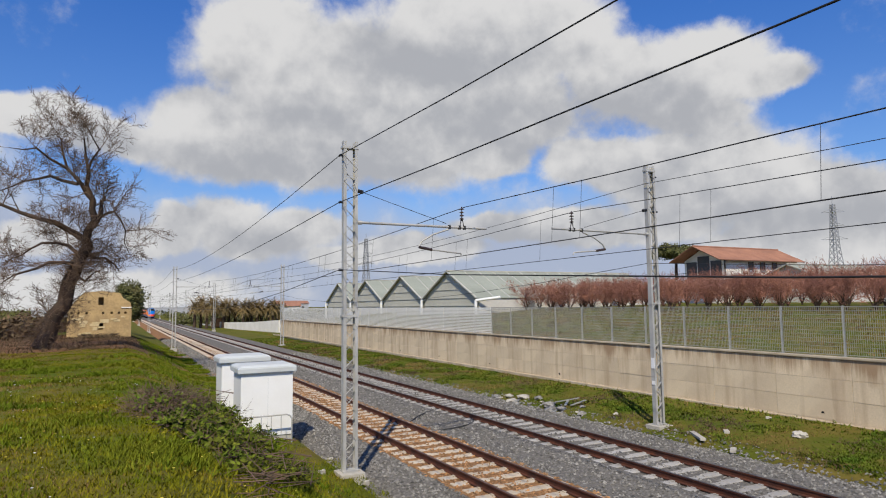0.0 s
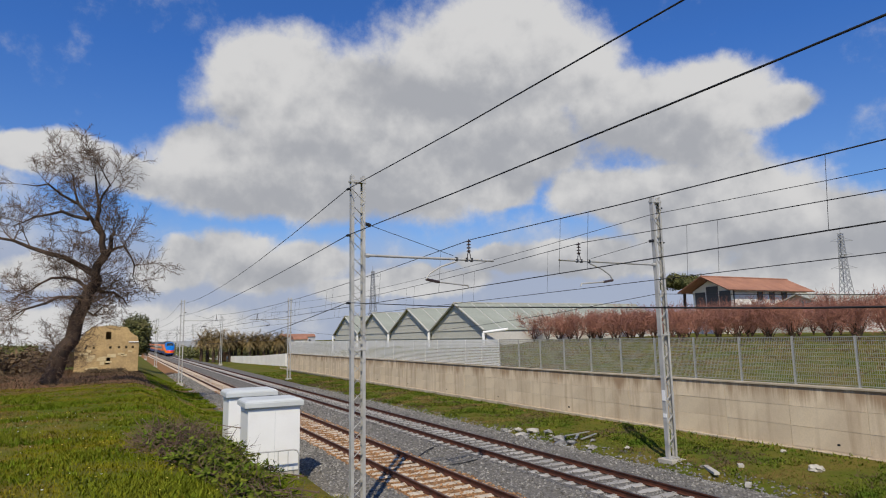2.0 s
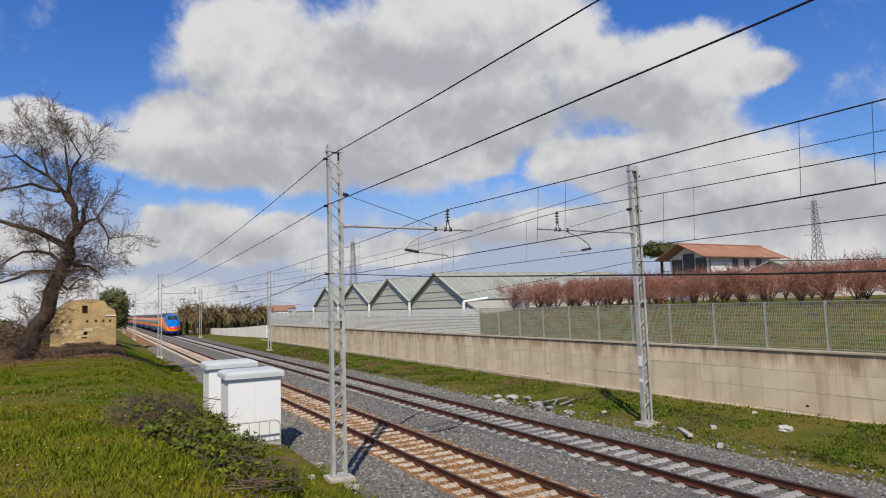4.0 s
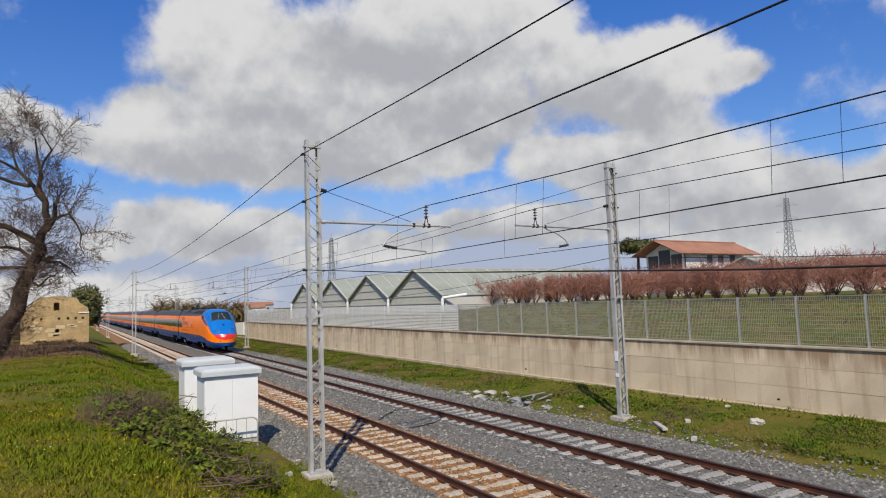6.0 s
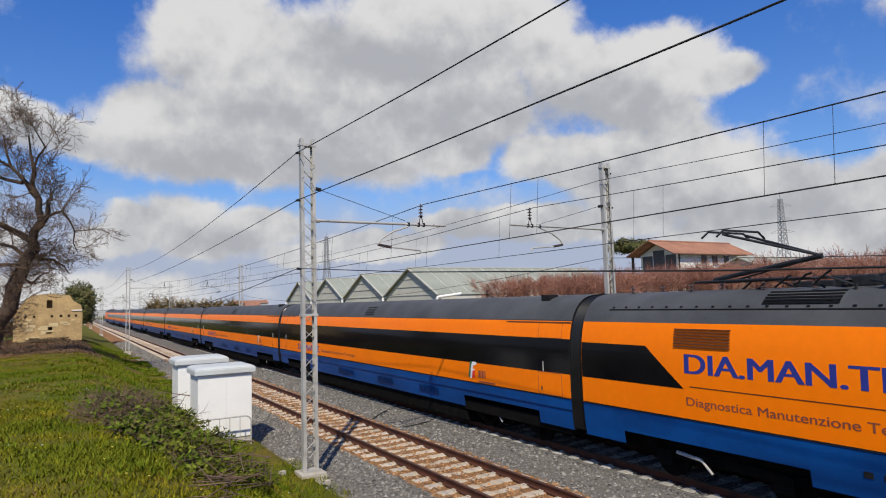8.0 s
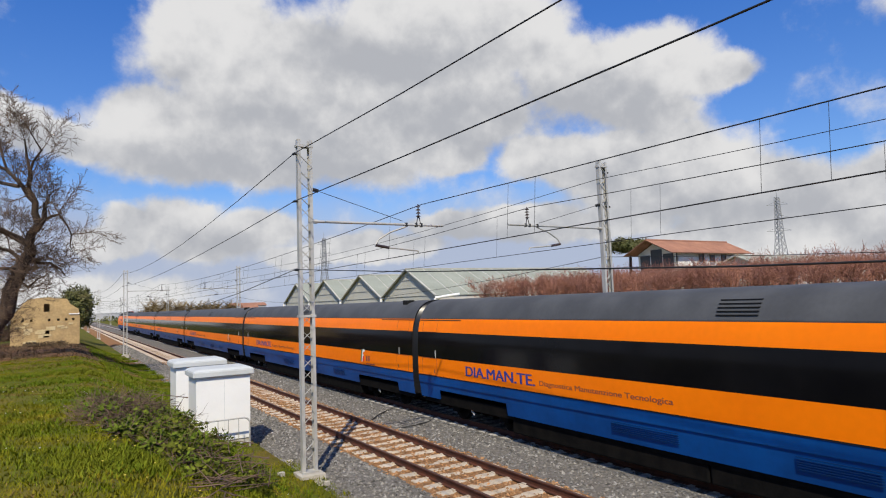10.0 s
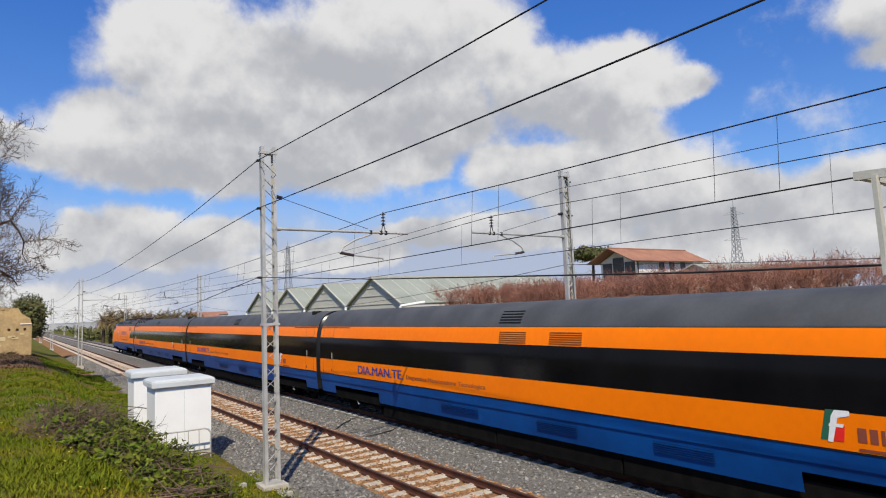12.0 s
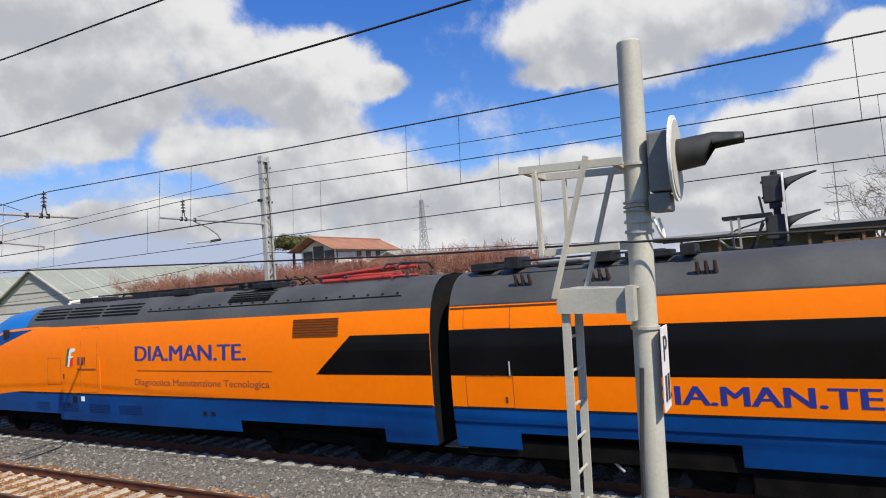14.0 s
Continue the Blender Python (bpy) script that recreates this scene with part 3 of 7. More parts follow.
def catenary_mast(x, y, side, reach, top, arm_z, label):
    """A laced mast; side: which way its arm reaches; reach: to the track's middle."""
    m = thing("catenary_mast", (x, y, -0.04), label, "catenary mast", "masts of the overhead line")
    half = 0.19
    for s in (-1, 1):
        bm = bmesh.new()
        channel(bm, s * half, 0.05, top, 0.16, s)
        part("chord", bm, MAT["galv"], m)
    bm = bmesh.new()
    bar(bm, (-half + 0.01, 0, 0), (half - 0.01, 0, 0.33), 0.04, 0.008)
    lace = finish("lacing_bar", bm, MAT["galv"])
    bm = bmesh.new()
    bar(bm, (half - 0.01, 0, 0), (-half + 0.01, 0, 0.33), 0.04, 0.008)
    lace2 = finish("lacing_bar", bm, MAT["galv"])
    z, k = 0.15, 0
    while z < top - 0.4:
        for s in (-1, 1):
            ob = new("lacing_bar", lace if (k + (s > 0)) % 2 else lace2)
            ob.parent, ob.location = m, (0, s * 0.072, z)
        z += 0.34
        k += 1
    for z in (top * 0.46, top * 0.98):
        bm = bmesh.new()
        box(bm, 0, 0, z, 0.44, 0.18, 0.06)
        part("tie_plate", bm, MAT["galv"], m)
    bm = bmesh.new()
    box(bm, 0, 0, -0.14, 0.62, 0.62, 0.30, 0, 0.02)
    part("footing", bm, MAT["footing"], m, "pale square concrete footing")
    bm = bmesh.new()
    box(bm, 0, 0, 0.03, 0.42, 0.30, 0.04)
    for s in (-1, 1):
        bar(bm, (s * 0.2, 0, 0.03), (s * half, 0, 0.4), 0.12, 0.012)
    part("base_plate", bm, MAT["galv"], m)
    # cantilever arm
    tip = reach + 0.8
    bm = bmesh.new()
    rod(bm, (side * 0.2, 0, arm_z), (side * tip, 0, arm_z + 0.01), 0.035, 10)
    rod(bm, (side * 0.15, 0, arm_z), (side * 0.32, 0, arm_z), 0.055, 8)
    part("cantilever_arm", bm, MAT["galv"], m)
    bm = bmesh.new()
    rod(bm, (side * 0.2, 0, arm_z + 0.84), (side * (reach - 0.5), 0, arm_z + 0.1), 0.008, 5)
    part("stay", bm, MAT["wire"], m)
    bm = bmesh.new()
    rod(bm, (side * 0.16, 0, arm_z + 0.84), (side * 0.36, 0, arm_z + 0.80), 0.05, 8)
    part("stay_clamp", bm, MAT["dark_steel"], m)
    bm = bmesh.new()
    insulator(bm, side * reach, 0, arm_z + 0.2, arm_z + 0.6)
    for s in (-1, 1):
        rod(bm, (side * reach + s * 0.07, 0, arm_z), (side * reach + s * 0.02, 0, arm_z + 0.25), 0.014, 6)
    part("insulator", bm, MAT["insul"], m, "brown disc insulator string")
    for q in (-0.40, -0.08, 0.08):
        bm = bmesh.new()
        rod(bm, (side * (reach + q), 0, arm_z - 0.05), (side * (reach + q), 0, arm_z + 0.06), 0.045, 8)
        part("arm_clamp", bm, MAT["dark_steel"], m)
    # registration arm below
    bm = bmesh.new()
    pts = [(reach - 0.42, arm_z - 0.06), (reach - 0.9, arm_z - 0.22), (reach - 1.25, arm_z - 0.42), (reach - 1.35, arm_z - 0.58), (reach - 1.1, arm_z - 0.63), (reach - 0.05, arm_z - 0.72), (reach - 0.02, arm_z - 0.80)]
    for (a, c), (b, d) in zip(pts, pts[1:]):
        rod(bm, (side * a, 0, c), (side * b, 0, d), 0.024, 8)
    part("registration_arm", bm, MAT["galv"], m)
    bm = bmesh.new()
    rod(bm, (side * (reach - 1.35), 0, arm_z - 0.58), (side * (reach - 0.95), 0, arm_z - 0.645), 0.04, 8)
    part("arm_insulator", bm, MAT["insul"], m)
    # feeder brackets on the field side
    for z in (top - 0.38, top - 1.6, 5.0):
        bm = bmesh.new()
        rod(bm, (-side * 0.12, 0, z), (-side * 0.28, 0, z), 0.03, 8)
        rod(bm, (-side * 0.26, -0.06, z), (-side * 0.26, 0.06, z), 0.03, 8)
        part("feeder_clamp", bm, MAT["dark_steel"], m)
    return m


M1 = (-3.1, 15.25)
M2 = (7.9, 15.66)
mast_w = catenary_mast(*M1, 1, 3.3, 8.34, 6.24, "tall galvanised lattice mast with an arm over the track")
mast_e = catenary_mast(*M2, -1, 3.45, 8.80, 6.42, "galvanised lattice mast standing in the trackside grass")
for zz, ww in ((2.05, 0.34), (1.4, 0.12)):
    bm = bmesh.new()
    box(bm, -0.2, -0.02, zz, 0.02, 0.13, ww)
    part("mast_plate", bm, MAT["signwhite"], mast_e, "white enamel plate")
for k in range(1, 6):
    copy_thing(mast_w, pose(-3.1, 15.25 + 54 * k, -0.04))
    copy_thing(mast_e, pose(7.9, 15.66 + 54 * k, -0.10))


def wire(name, pts, r, label, parent=None):
    cu = bpy.data.curves.new(name, "CURVE")
    cu.dimensions, cu.bevel_depth, cu.bevel_resolution = "3D", r, 1
    sp = cu.splines.new("POLY")
    sp.points.add(len(pts) - 1)
    for p, q in zip(sp.points, pts):
        p.co = (*q, 1)
    cu.materials.append(MAT["wire"])
    ob = new(name, cu)
    if parent:
        ob.parent = parent
        return ob
    return tagged(ob, label, "wire", "overhead wires")


def span_wire(x, z, sag, y_first, r, label, name="overhead_wire", step=54.0, zig=0.0):
    """A wire hung from mast to mast."""
    pts = []
    y = y_first - step
    for k in range(7):
        for i in range(9 if k < 3 else 4):
            n = 9 if k < 3 else 4
            s = i / n
            zz = zig * (1 if k % 2 else -1) * (1 - 2 * s)
            pts.append((x + zz, y + (k + s) * step, z - sag * 4 * s * (1 - s)))
    return wire(name, pts, r, label)


span_wire(-3.37, 7.92, 0.68, 15.25, 0.011, "dark feeder wire at the mast tops")
span_wire(-3.37, 6.70, 0.40, 15.25, 0.011, "dark feeder wire along the masts")
span_wire(-3.37, 4.97, 1.05, 15.25, 0.010, "low cable slung from mast to mast")
span_wire(7.64, 8.11, 0.55, 15.66, 0.010, "thin return wire on the far masts")
span_wire(7.72, 5.38, 1.1, 15.66, 0.010, "low cable on the far masts")
for cx, zc, zw, y0, zig in ((0.1, 6.80, 5.415, 15.25, 0.12), (4.40, 6.98, 5.50, 15.66, 0.1)):
    c = span_wire(cx + 0.1, zc, 0.49, y0, 0.011, "sagging messenger wire over a track", "messenger_wire", zig=zig)
    for dx in (-0.02, 0.02):
        span_wire(cx + dx, zw, 0.0, y0, 0.008, "paired contact wire over a track", "contact_wire", zig=zig)
    # droppers hang in close pairs
    y_pair = 4.65 if cx < 2 else 4.90
    for k in range(-3, 24):
        for off in (-0.48, 0.48):
            y = y_pair + 6.05 * k + off
            span = math.floor((y - y0) / 54)
            s = (y - y0) / 54 - span
            if min(s, 1 - s) < 0.02:
                continue
            zz = zig * (1 if (span + 1) % 2 else -1) * (1 - 2 * s)
            d = wire("dropper", [(cx + 0.1 + zz, y, zc - 0.49 * 4 * s * (1 - s)), (cx + zz, y, zw)], 0.0042, "thin dropper wire")
            tagged(d, "thin dropper between messenger and contact wire", "wire", "droppers")

# ---- trackside cabinets


def cabinet(x, y, w, d, h, label):
    c = thing("trackside_cabinet", (x, y, -0.1), label, "cabinet", "trackside cabinets")
    bm = bmesh.new()
    box(bm, 0, 0, 0.12, w - 0.06, d - 0.06, 0.24)
    part("plinth", bm, MAT["footing"], c)
    bm = bmesh.new()
    box(bm, 0, 0, h / 2 + 0.07, w, d, h - 0.16, 0, 0.015)
    part("body", bm, MAT["cab_white"], c)
    # dark strip drawn in for the lid's shadow on the body
    bm = bmesh.new()
    box(bm, 0, 0, h - 0.075, w - 0.02, d - 0.02, 0.05)
    part("lid_shadow", bm, MAT["dark_steel"], c, "dark strip painted as the lid's shadow")
    bm = bmesh.new()
    lw, ld = w / 2 + 0.10, d / 2 + 0.10
    z0, z1 = h - 0.07, h + 0.10
    lo = [bm.verts.new((sx * lw, sy * ld, z0)) for sx, sy in ((-1, -1), (1, -1), (1, 1), (-1, 1))]
    mid = [bm.verts.new((sx * lw, sy * ld, z1)) for sx, sy in ((-1, -1), (1, -1), (1, 1), (-1, 1))]
    up = [bm.verts.new((sx * (lw - .12), sy * (ld - .12), z1 + 0.07)) for sx, sy in ((-1, -1), (1, -1), (1, 1), (-1, 1))]
    bm.faces.new(lo[::-1])
    bm.faces.new(up)
    for a, b in ((lo, mid), (mid, up)):
        for i in range(4):
            bm.faces.new((a[i], a[(i + 1) % 4], b[(i + 1) % 4], b[i]))
    bmesh.ops.bevel(bm, geom=bm.edges[:], offset=0.02, segments=2, affect="EDGES")
    part("lid", bm, MAT["cab_lid"], c, "grey moulded lid with sloping edges")
    bm = bmesh.new()
    box(bm, 0.02, -d / 2 - 0.002, h / 2, 0.008, 0.006, h - 0.4)
    part("door_seam", bm, MAT["cab_lid"], c)
    return c


cabinet(-4.09, 20.85, 1.60, 1.35, 2.17, "white sheet-metal relay cabinet with a grey lid")
cabinet(-4.16, 24.3, 1.60, 1.35, 2.24, "white sheet-metal relay cabinet standing behind another")


def hoop_rail():
    r = thing("hoop_railing", (-4.2, 19.75, 0), "low bent-tube railing before the cabinet", "railing")
    bm = bmesh.new()
    pts = [(-0.75, 0.2), (-0.75, 0.95), (-0.68, 1.04), (0.62, 1.04), (0.72, 1.0), (0.78, 0.9), (0.78, -0.25)]
    for (a, c), (b, d) in zip(pts, pts[1:]):
        rod(bm, (a, 0, c - 0.3), (b, 0, d - 0.3), 0.024, 8)
    part("hoop", bm, MAT["galv"], r)
    bm = bmesh.new()
    rod(bm, (-0.75, 0, 0.0), (0.78, 0, 0.0), 0.018, 6)
    part("lower_rail", bm, MAT["galv"], r)
    for x in (-0.45, -0.15, 0.15, 0.45):
        bm = bmesh.new()
        rod(bm, (x, 0, 0.0), (x, 0, 0.74), 0.012, 6)
        part("baluster", bm, MAT["galv"], r)


hoop_rail()

# ---- the train
W_BODY = 1.45
TOPS = ((0, .05, .2, .5, .8, 1.4, 2.0, 2.5, 3.0, 3.6, 4.4, 5.4, 7.0), (1.42, 1.54, 1.70, 1.94, 2.14, 2.55, 3.00, 3.40, 3.75, 3.95, 4.05, 4.10, 4.12))


def section(d):
    """Half width, top and bottom of the hull d metres behind the nose's tip."""
    k = min(d / 4.0, 1.0)
    w = W_BODY * max(1 - (1 - k) ** 3.4, 0.0) ** (1 / 2.1)
    top = lerp(d, *TOPS)
    bot = lerp(d, (0, .3, 1.2, 4), (0.58, 0.44, 0.36, 0.60))
    return w, top, bot


def half_width(d, z):
    w, top, bot = section(d)
    zw = bot + (top - bot) * 0.35
    if z >= zw:
        t = min((z - zw) / (top - zw), 1.0)
        return w * (1 - t ** 3.4) ** (1 / 3.4)
    return w * (1 - lerp(d, (0, 1, 3.5), (0.45, 0.28, 0.06)) * ((zw - z) / (zw - bot)) ** 2.4)


def hull_z(d, x):
    w, top, bot = section(d)
    zw = bot + (top - bot) * 0.35
    t = min(abs(x) / max(w, 1e-4), 1.0)
    return zw + (top - zw) * (1 - t ** 3.4) ** (1 / 3.4)


def skin(bm, ds, lo, hi, nz, place, off=0.0, crown=False, sides=(-1, 1)):
    """Strips of hull, both sides, between the heights lo(d) and hi(d)."""
    for side in sides:
        rows = []
        for d in ds:
            a, b = lo(d), hi(d)
            row = []
            for i in range(nz + 1):
                k = i / nz
                if crown:
                    k = 1 - (1 - k) ** 2.6
                z = a + (b - a) * k
                row.append((side * (half_width(d, z) + off), place(d), z))
            rows.append(row if side < 0 else row[::-1])
        grid(bm, rows)
    bmesh.ops.remove_doubles(bm, verts=bm.verts[:], dist=0.0008)


def letters(body, cap, width, material, parent, m, name="lettering", bold=0.0, label=""):
    cu = bpy.data.curves.new(name, "FONT")
    cu.body, cu.size, cu.extrude = body, cap / 0.69, 0.001
    ob = new(name, cu)
    bpy.context.view_layer.update()
    me = bpy.data.meshes.new_from_object(ob.evaluated_get(bpy.context.evaluated_depsgraph_get()))
    bpy.data.objects.remove(ob)
    xs = [v.co.x for v in me.vertices]
    k = width / (max(xs) - min(xs))
    me.transform(Matrix.Diagonal((k, 1, 1, 1)) @ Matrix.Translation((-min(xs), 0, 0)))
    if bold:
        bm = bmesh.new()
        for dx in (-bold * cap, 0.0, bold * cap):
            one = me.copy()
            one.transform(Matrix.Translation((dx, 0, 0.0006 * (dx > 0) - 0.0006 * (dx < 0))))
            bm.from_mesh(one)
            bpy.data.meshes.remove(one)
        bm.to_mesh(me)
        bm.free()
    me.materials.clear()
    me.materials.append(material)
    ob = new(name, me)
    ob.parent, ob.matrix_local = parent, m
    if label:
        ob["label"] = label
    return ob


def on_side(side, y, z, off=0.004, h=0.4):
    """A pose on the flank, leaning with it: text runs as one reads it from outside."""
    x = half_width(20, z)
    up = Vector((side * (half_width(20, z + h) - x), 0, h)).normalized()
    run = Vector((0, side, 0))
    out = run.cross(up)
    m = Matrix((run, up, out)).transposed().to_4x4()
    m.translation = (side * (x + off), y, z)
    return m


def emblem(parent, side, y, z, h):
    """A slanted two-colour sign with a pale stroke, and two grey bars for the letters beside it."""
    base = on_side(side, y, z, 0.004, h)
    for pts, m, dz in (([(0.0, 0), (0.34, 0), (0.58, 1), (0.22, 1)], "signgreen", 0.0), ([(0.42, 0.0), (0.72, 0.0), (0.78, 0.52), (0.5, 0.52)], "red", 0.001),
                       ([(0.22, -0.05), (0.38, -0.05), (0.58, 0.75), (0.95, 0.85), (0.95, 1.0), (0.5, 1.0), (0.38, 0.8)], "signwhite", 0.003), ([(0.28, 0.45), (0.72, 0.45), (0.76, 0.56), (0.31, 0.56)], "signwhite", 0.004)):
        bm = bmesh.new()
        lo = [bm.verts.new((a * h, b * h, dz)) for a, b in pts]
        bm.faces.new(lo)
        r = bmesh.ops.extrude_face_region(bm, geom=bm.faces[:])
        bmesh.ops.translate(bm, vec=(0, 0, 0.003), verts=[v for v in r["geom"] if isinstance(v, bmesh.types.BMVert)])
        o = part("emblem", bm, MAT[m], parent)
        o.matrix_local = base
    for x0, x1, z0, z1, m in ((1.15, 1.40, 0.05, 0.5, "text_dim"), (1.50, 1.72, 0.05, 0.5, "text_dim"), (1.82, 1.92, 0.05, 0.5, "text_dim"), (1.15, 2.9, -0.22, -0.14, "text_dim")):
        bm = bmesh.new()
        box(bm, (x0 + x1) / 2 * h, (z0 + z1) / 2 * h, 0.002, (x1 - x0) * h, (z1 - z0) * h, 0.004)
        o = part("emblem_bar", bm, MAT[m], parent)
        o.matrix_local = base


def bogie(parent, y):
    b = new("bogie")
    b.parent, b.location = parent, (0, y, 0)
    bm = bmesh.new()
    for s in (-1, 1):
        box(bm, s * 0.95, 0, 0.55, 0.14, 3.5, 0.20, 0, 0.03)
        for q in (-1.35, 1.35):
            box(bm, s * 1.0, q, 0.46, 0.22, 0.42, 0.34, 0, 0.03)
    box(bm, 0, 0, 0.6, 2.0, 0.7, 0.25)
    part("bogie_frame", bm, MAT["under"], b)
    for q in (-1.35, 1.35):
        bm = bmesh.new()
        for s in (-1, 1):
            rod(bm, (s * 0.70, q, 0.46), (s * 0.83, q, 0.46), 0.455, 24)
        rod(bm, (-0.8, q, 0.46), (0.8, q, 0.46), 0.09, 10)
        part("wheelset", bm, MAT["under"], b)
    bm = bmesh.new()
    rod(bm, (-1.22, 0.9, 0.66), (-1.22, 0.3, 0.60), 0.04, 8)
    rod(bm, (-1.22, 0.3, 0.60), (-1.22, 0.05, 0.36), 0.028, 8)
    part("damper", bm, MAT["galv"], b, "pale grey yaw damper")
    return b


def seams(parent, rects, m="text_dim"):
    """Thin upright and level joints on both flanks: (y0, y1, z0, z1) outlines."""
    for y0, y1, z0, z1 in rects:
        for side in (-1, 1):
            bm = bmesh.new()
            for y in (y0, y1):
                for k in range(4):
                    a, b = z0 + (z1 - z0) * k / 4, z0 + (z1 - z0) * (k + 1) / 4
                    bar(bm, (side * (half_width(20, a) + 0.001), y, a), (side * (half_width(20, b) + 0.001), y, b), 0.008, 0.009)
            for z in (z0, z1):
                bar(bm, (side * (half_width(20, z) + 0.001), y0, z), (side * (half_width(20, z) + 0.001), y1, z), 0.008, 0.009)
            part("door_joint", bm, MAT[m], parent)


CONST = lambda v: (lambda d: v)
ZB, ZW0, ZW1, ZO = 1.45, 2.07, 2.92, 3.43
ZW1C = 2.97
ZV = 1.17


def coach():
    c = thing("passenger_coach", (0, 0, 0), "orange and blue coach with a black window band", "train coach", "coaches of the train")
    ds = [20.0, 20.01]
    L0, L1 = 0.22, 25.78

    def flank(name, y0, y1, lo, hi, nz, m, off=0.0, crown=False, label=""):
        span = {20.0: y0, 20.01: y1}
        for sides in (((-1, 1),) if crown else ((-1,), (1,))):
            bm = bmesh.new()
            skin(bm, ds[::-1], CONST(lo), CONST(hi), nz, lambda d: span[d], off, crown, sides)
            part(name, bm, MAT[m], c, label, 0.6)
    for y0, y1, lo in ((L0, 1.6, 0.66), (1.6, 5.4, 0.98), (5.4, 20.6, 0.62), (20.6, 24.4, 0.98), (24.4, L1, 0.66)):
        flank("valance", y0, y1, ZV, ZB, 3, "blue")
        flank("skirt_panel", y0, y1, lo, ZV + 0.01, 3, "blue", -0.028)
    flank("lower_side", L0, L1, ZB, ZW0, 4, "orange")
    flank("window_band", L0, L1, ZW0, ZW1C, 5, "band", -0.004, label="black tinted window band")
    flank("upper_side", L0, L1, ZW1C, ZO, 4, "orange")
    flank("roof", L0, L1, ZO, 4.12, 14, "roof_grey", 0, True, "dirty dark grey roof")
    for y in (L0, L1):
        bm = bmesh.new()
        ring = [(-half_width(20, z), y, z) for z in np.linspace(0.66, 4.1, 20)]
        vs = [bm.verts.new(p) for p in ring] + [bm.verts.new((-p[0], p[1], p[2])) for p in reversed(ring)]
        bm.faces.new(vs)
        part("end_wall", bm, MAT["rubber"], c)
    # underframe and cases made wide and low to deepen the shade below
    bm = bmesh.new()
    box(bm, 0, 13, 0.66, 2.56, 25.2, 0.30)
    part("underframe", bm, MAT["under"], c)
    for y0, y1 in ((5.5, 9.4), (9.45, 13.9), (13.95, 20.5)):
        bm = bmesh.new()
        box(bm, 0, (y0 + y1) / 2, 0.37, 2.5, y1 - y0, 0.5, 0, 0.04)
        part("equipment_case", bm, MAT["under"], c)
    # gangway bellows between the coaches
    bm = bmesh.new()
    for i in range(4):
        rows = []
        for y in (-0.20 + 0.11 * i, -0.145 + 0.11 * i, -0.09 + 0.11 * i):
            k = 0.985 if abs(y - (-0.145 + 0.11 * i)) < 0.01 else 0.93
            left = [(-half_width(20, z) * k, y, 0.4 + (z - 0.4) * (0.99 if k > .95 else .975)) for z in list(np.linspace(0.72, 3.4, 9)) + [3.6, 3.8, 3.95, 4.05, 4.1, 4.12]]
            rows.append(left + [(-p[0], p[1], p[2]) for p in reversed(left[:-1])])
        grid(bm, rows)
    part("gangway_bellows", bm, MAT["gloss_black"], c, "glossy black rubber gangway bellows", 0.9)
    bogie(c, 3.5)
    bogie(c, 22.5)
    for side, a in ((-1, 22.25), (1, 3.75)):
        letters("DIA.MAN.TE.", 0.31, 3.45, MAT["text_blue"], c, on_side(side, a, 1.62), bold=0.06, label="dark blue word on the lower side")
        letters("Diagnostica Manutenzione Tecnologica", 0.13, 4.4, MAT["text_dim"], c, on_side(side, a + side * 3.65, 1.66), bold=0.035)
    emblem(c, -1, 5.0, 1.60, 0.50)
    emblem(c, 1, 20.8, 1.68, 0.36)
    seams(c, [(0.55, 1.50, 1.47, 2.06), (24.45, 25.45, 1.47, 2.06), (0.55, 1.50, 2.98, 3.40), (24.45, 25.45, 2.98, 3.40)])
    # dark drip rails over the end doors, door handles and small roof boxes
    for y0, y1 in ((0.24, 3.0), (23.0, 25.76)):
        for s in (-1, 1):
            bm = bmesh.new()
            bar(bm, (s * (half_width(20, 3.39) + 0.004), y0, 3.39), (s * (half_width(20, 3.39) + 0.004), y1, 3.39), 0.02, 0.035)
            part("drip_rail", bm, MAT["vent_brown"], c, "dark drip rail over the door")
    for y in (1.36, 24.6):
        for s in (-1, 1):
            bm = bmesh.new()
            box(bm, s * (half_width(20, 1.62) + 0.003), y, 1.62, 0.014, 0.05, 0.11, 0, 0.003)
            part("door_button", bm, MAT["vent_brown"], c)
            bm = bmesh.new()
            rod(bm, (s * (half_width(20, 2.1) + 0.02), y - 0.1, 2.08), (s * (half_width(20, 2.35) + 0.02), y - 0.1, 2.35), 0.014, 6)
            part("door_handle", bm, MAT["galv"], c, "pale upright door handle")
    for y in (1.7,):
        bm = bmesh.new()
        box(bm, -0.75, y, 4.05, 0.34, 0.36, 0.18, 0, 0.02)
        part("roof_box", bm, MAT["rubber"], c, "small black roof box")
    for y in (12.6,):
        for s in (-1, 1):
            bm = bmesh.new()
            for k in range(5):
                z = 3.56 + 0.075 * k
                bar(bm, (s * (half_width(20, z) + 0.004), y, z), (s * (half_width(20, z) + 0.004), y + 0.9, z), 0.05, 0.02)
            part("roof_vent", bm, MAT["rubber"], c, "black roof grille")
    bm = bmesh.new()
    for s in (-1, 1):
        bar(bm, (s * half_width(20, 3.45), L0, 3.45), (s * half_width(20, 3.45), L1, 3.45), 0.02, 0.03)
    part("rain_gutter", bm, MAT["roof_grey"], c)
    for s in (-1, 1):
        bm = bmesh.new()
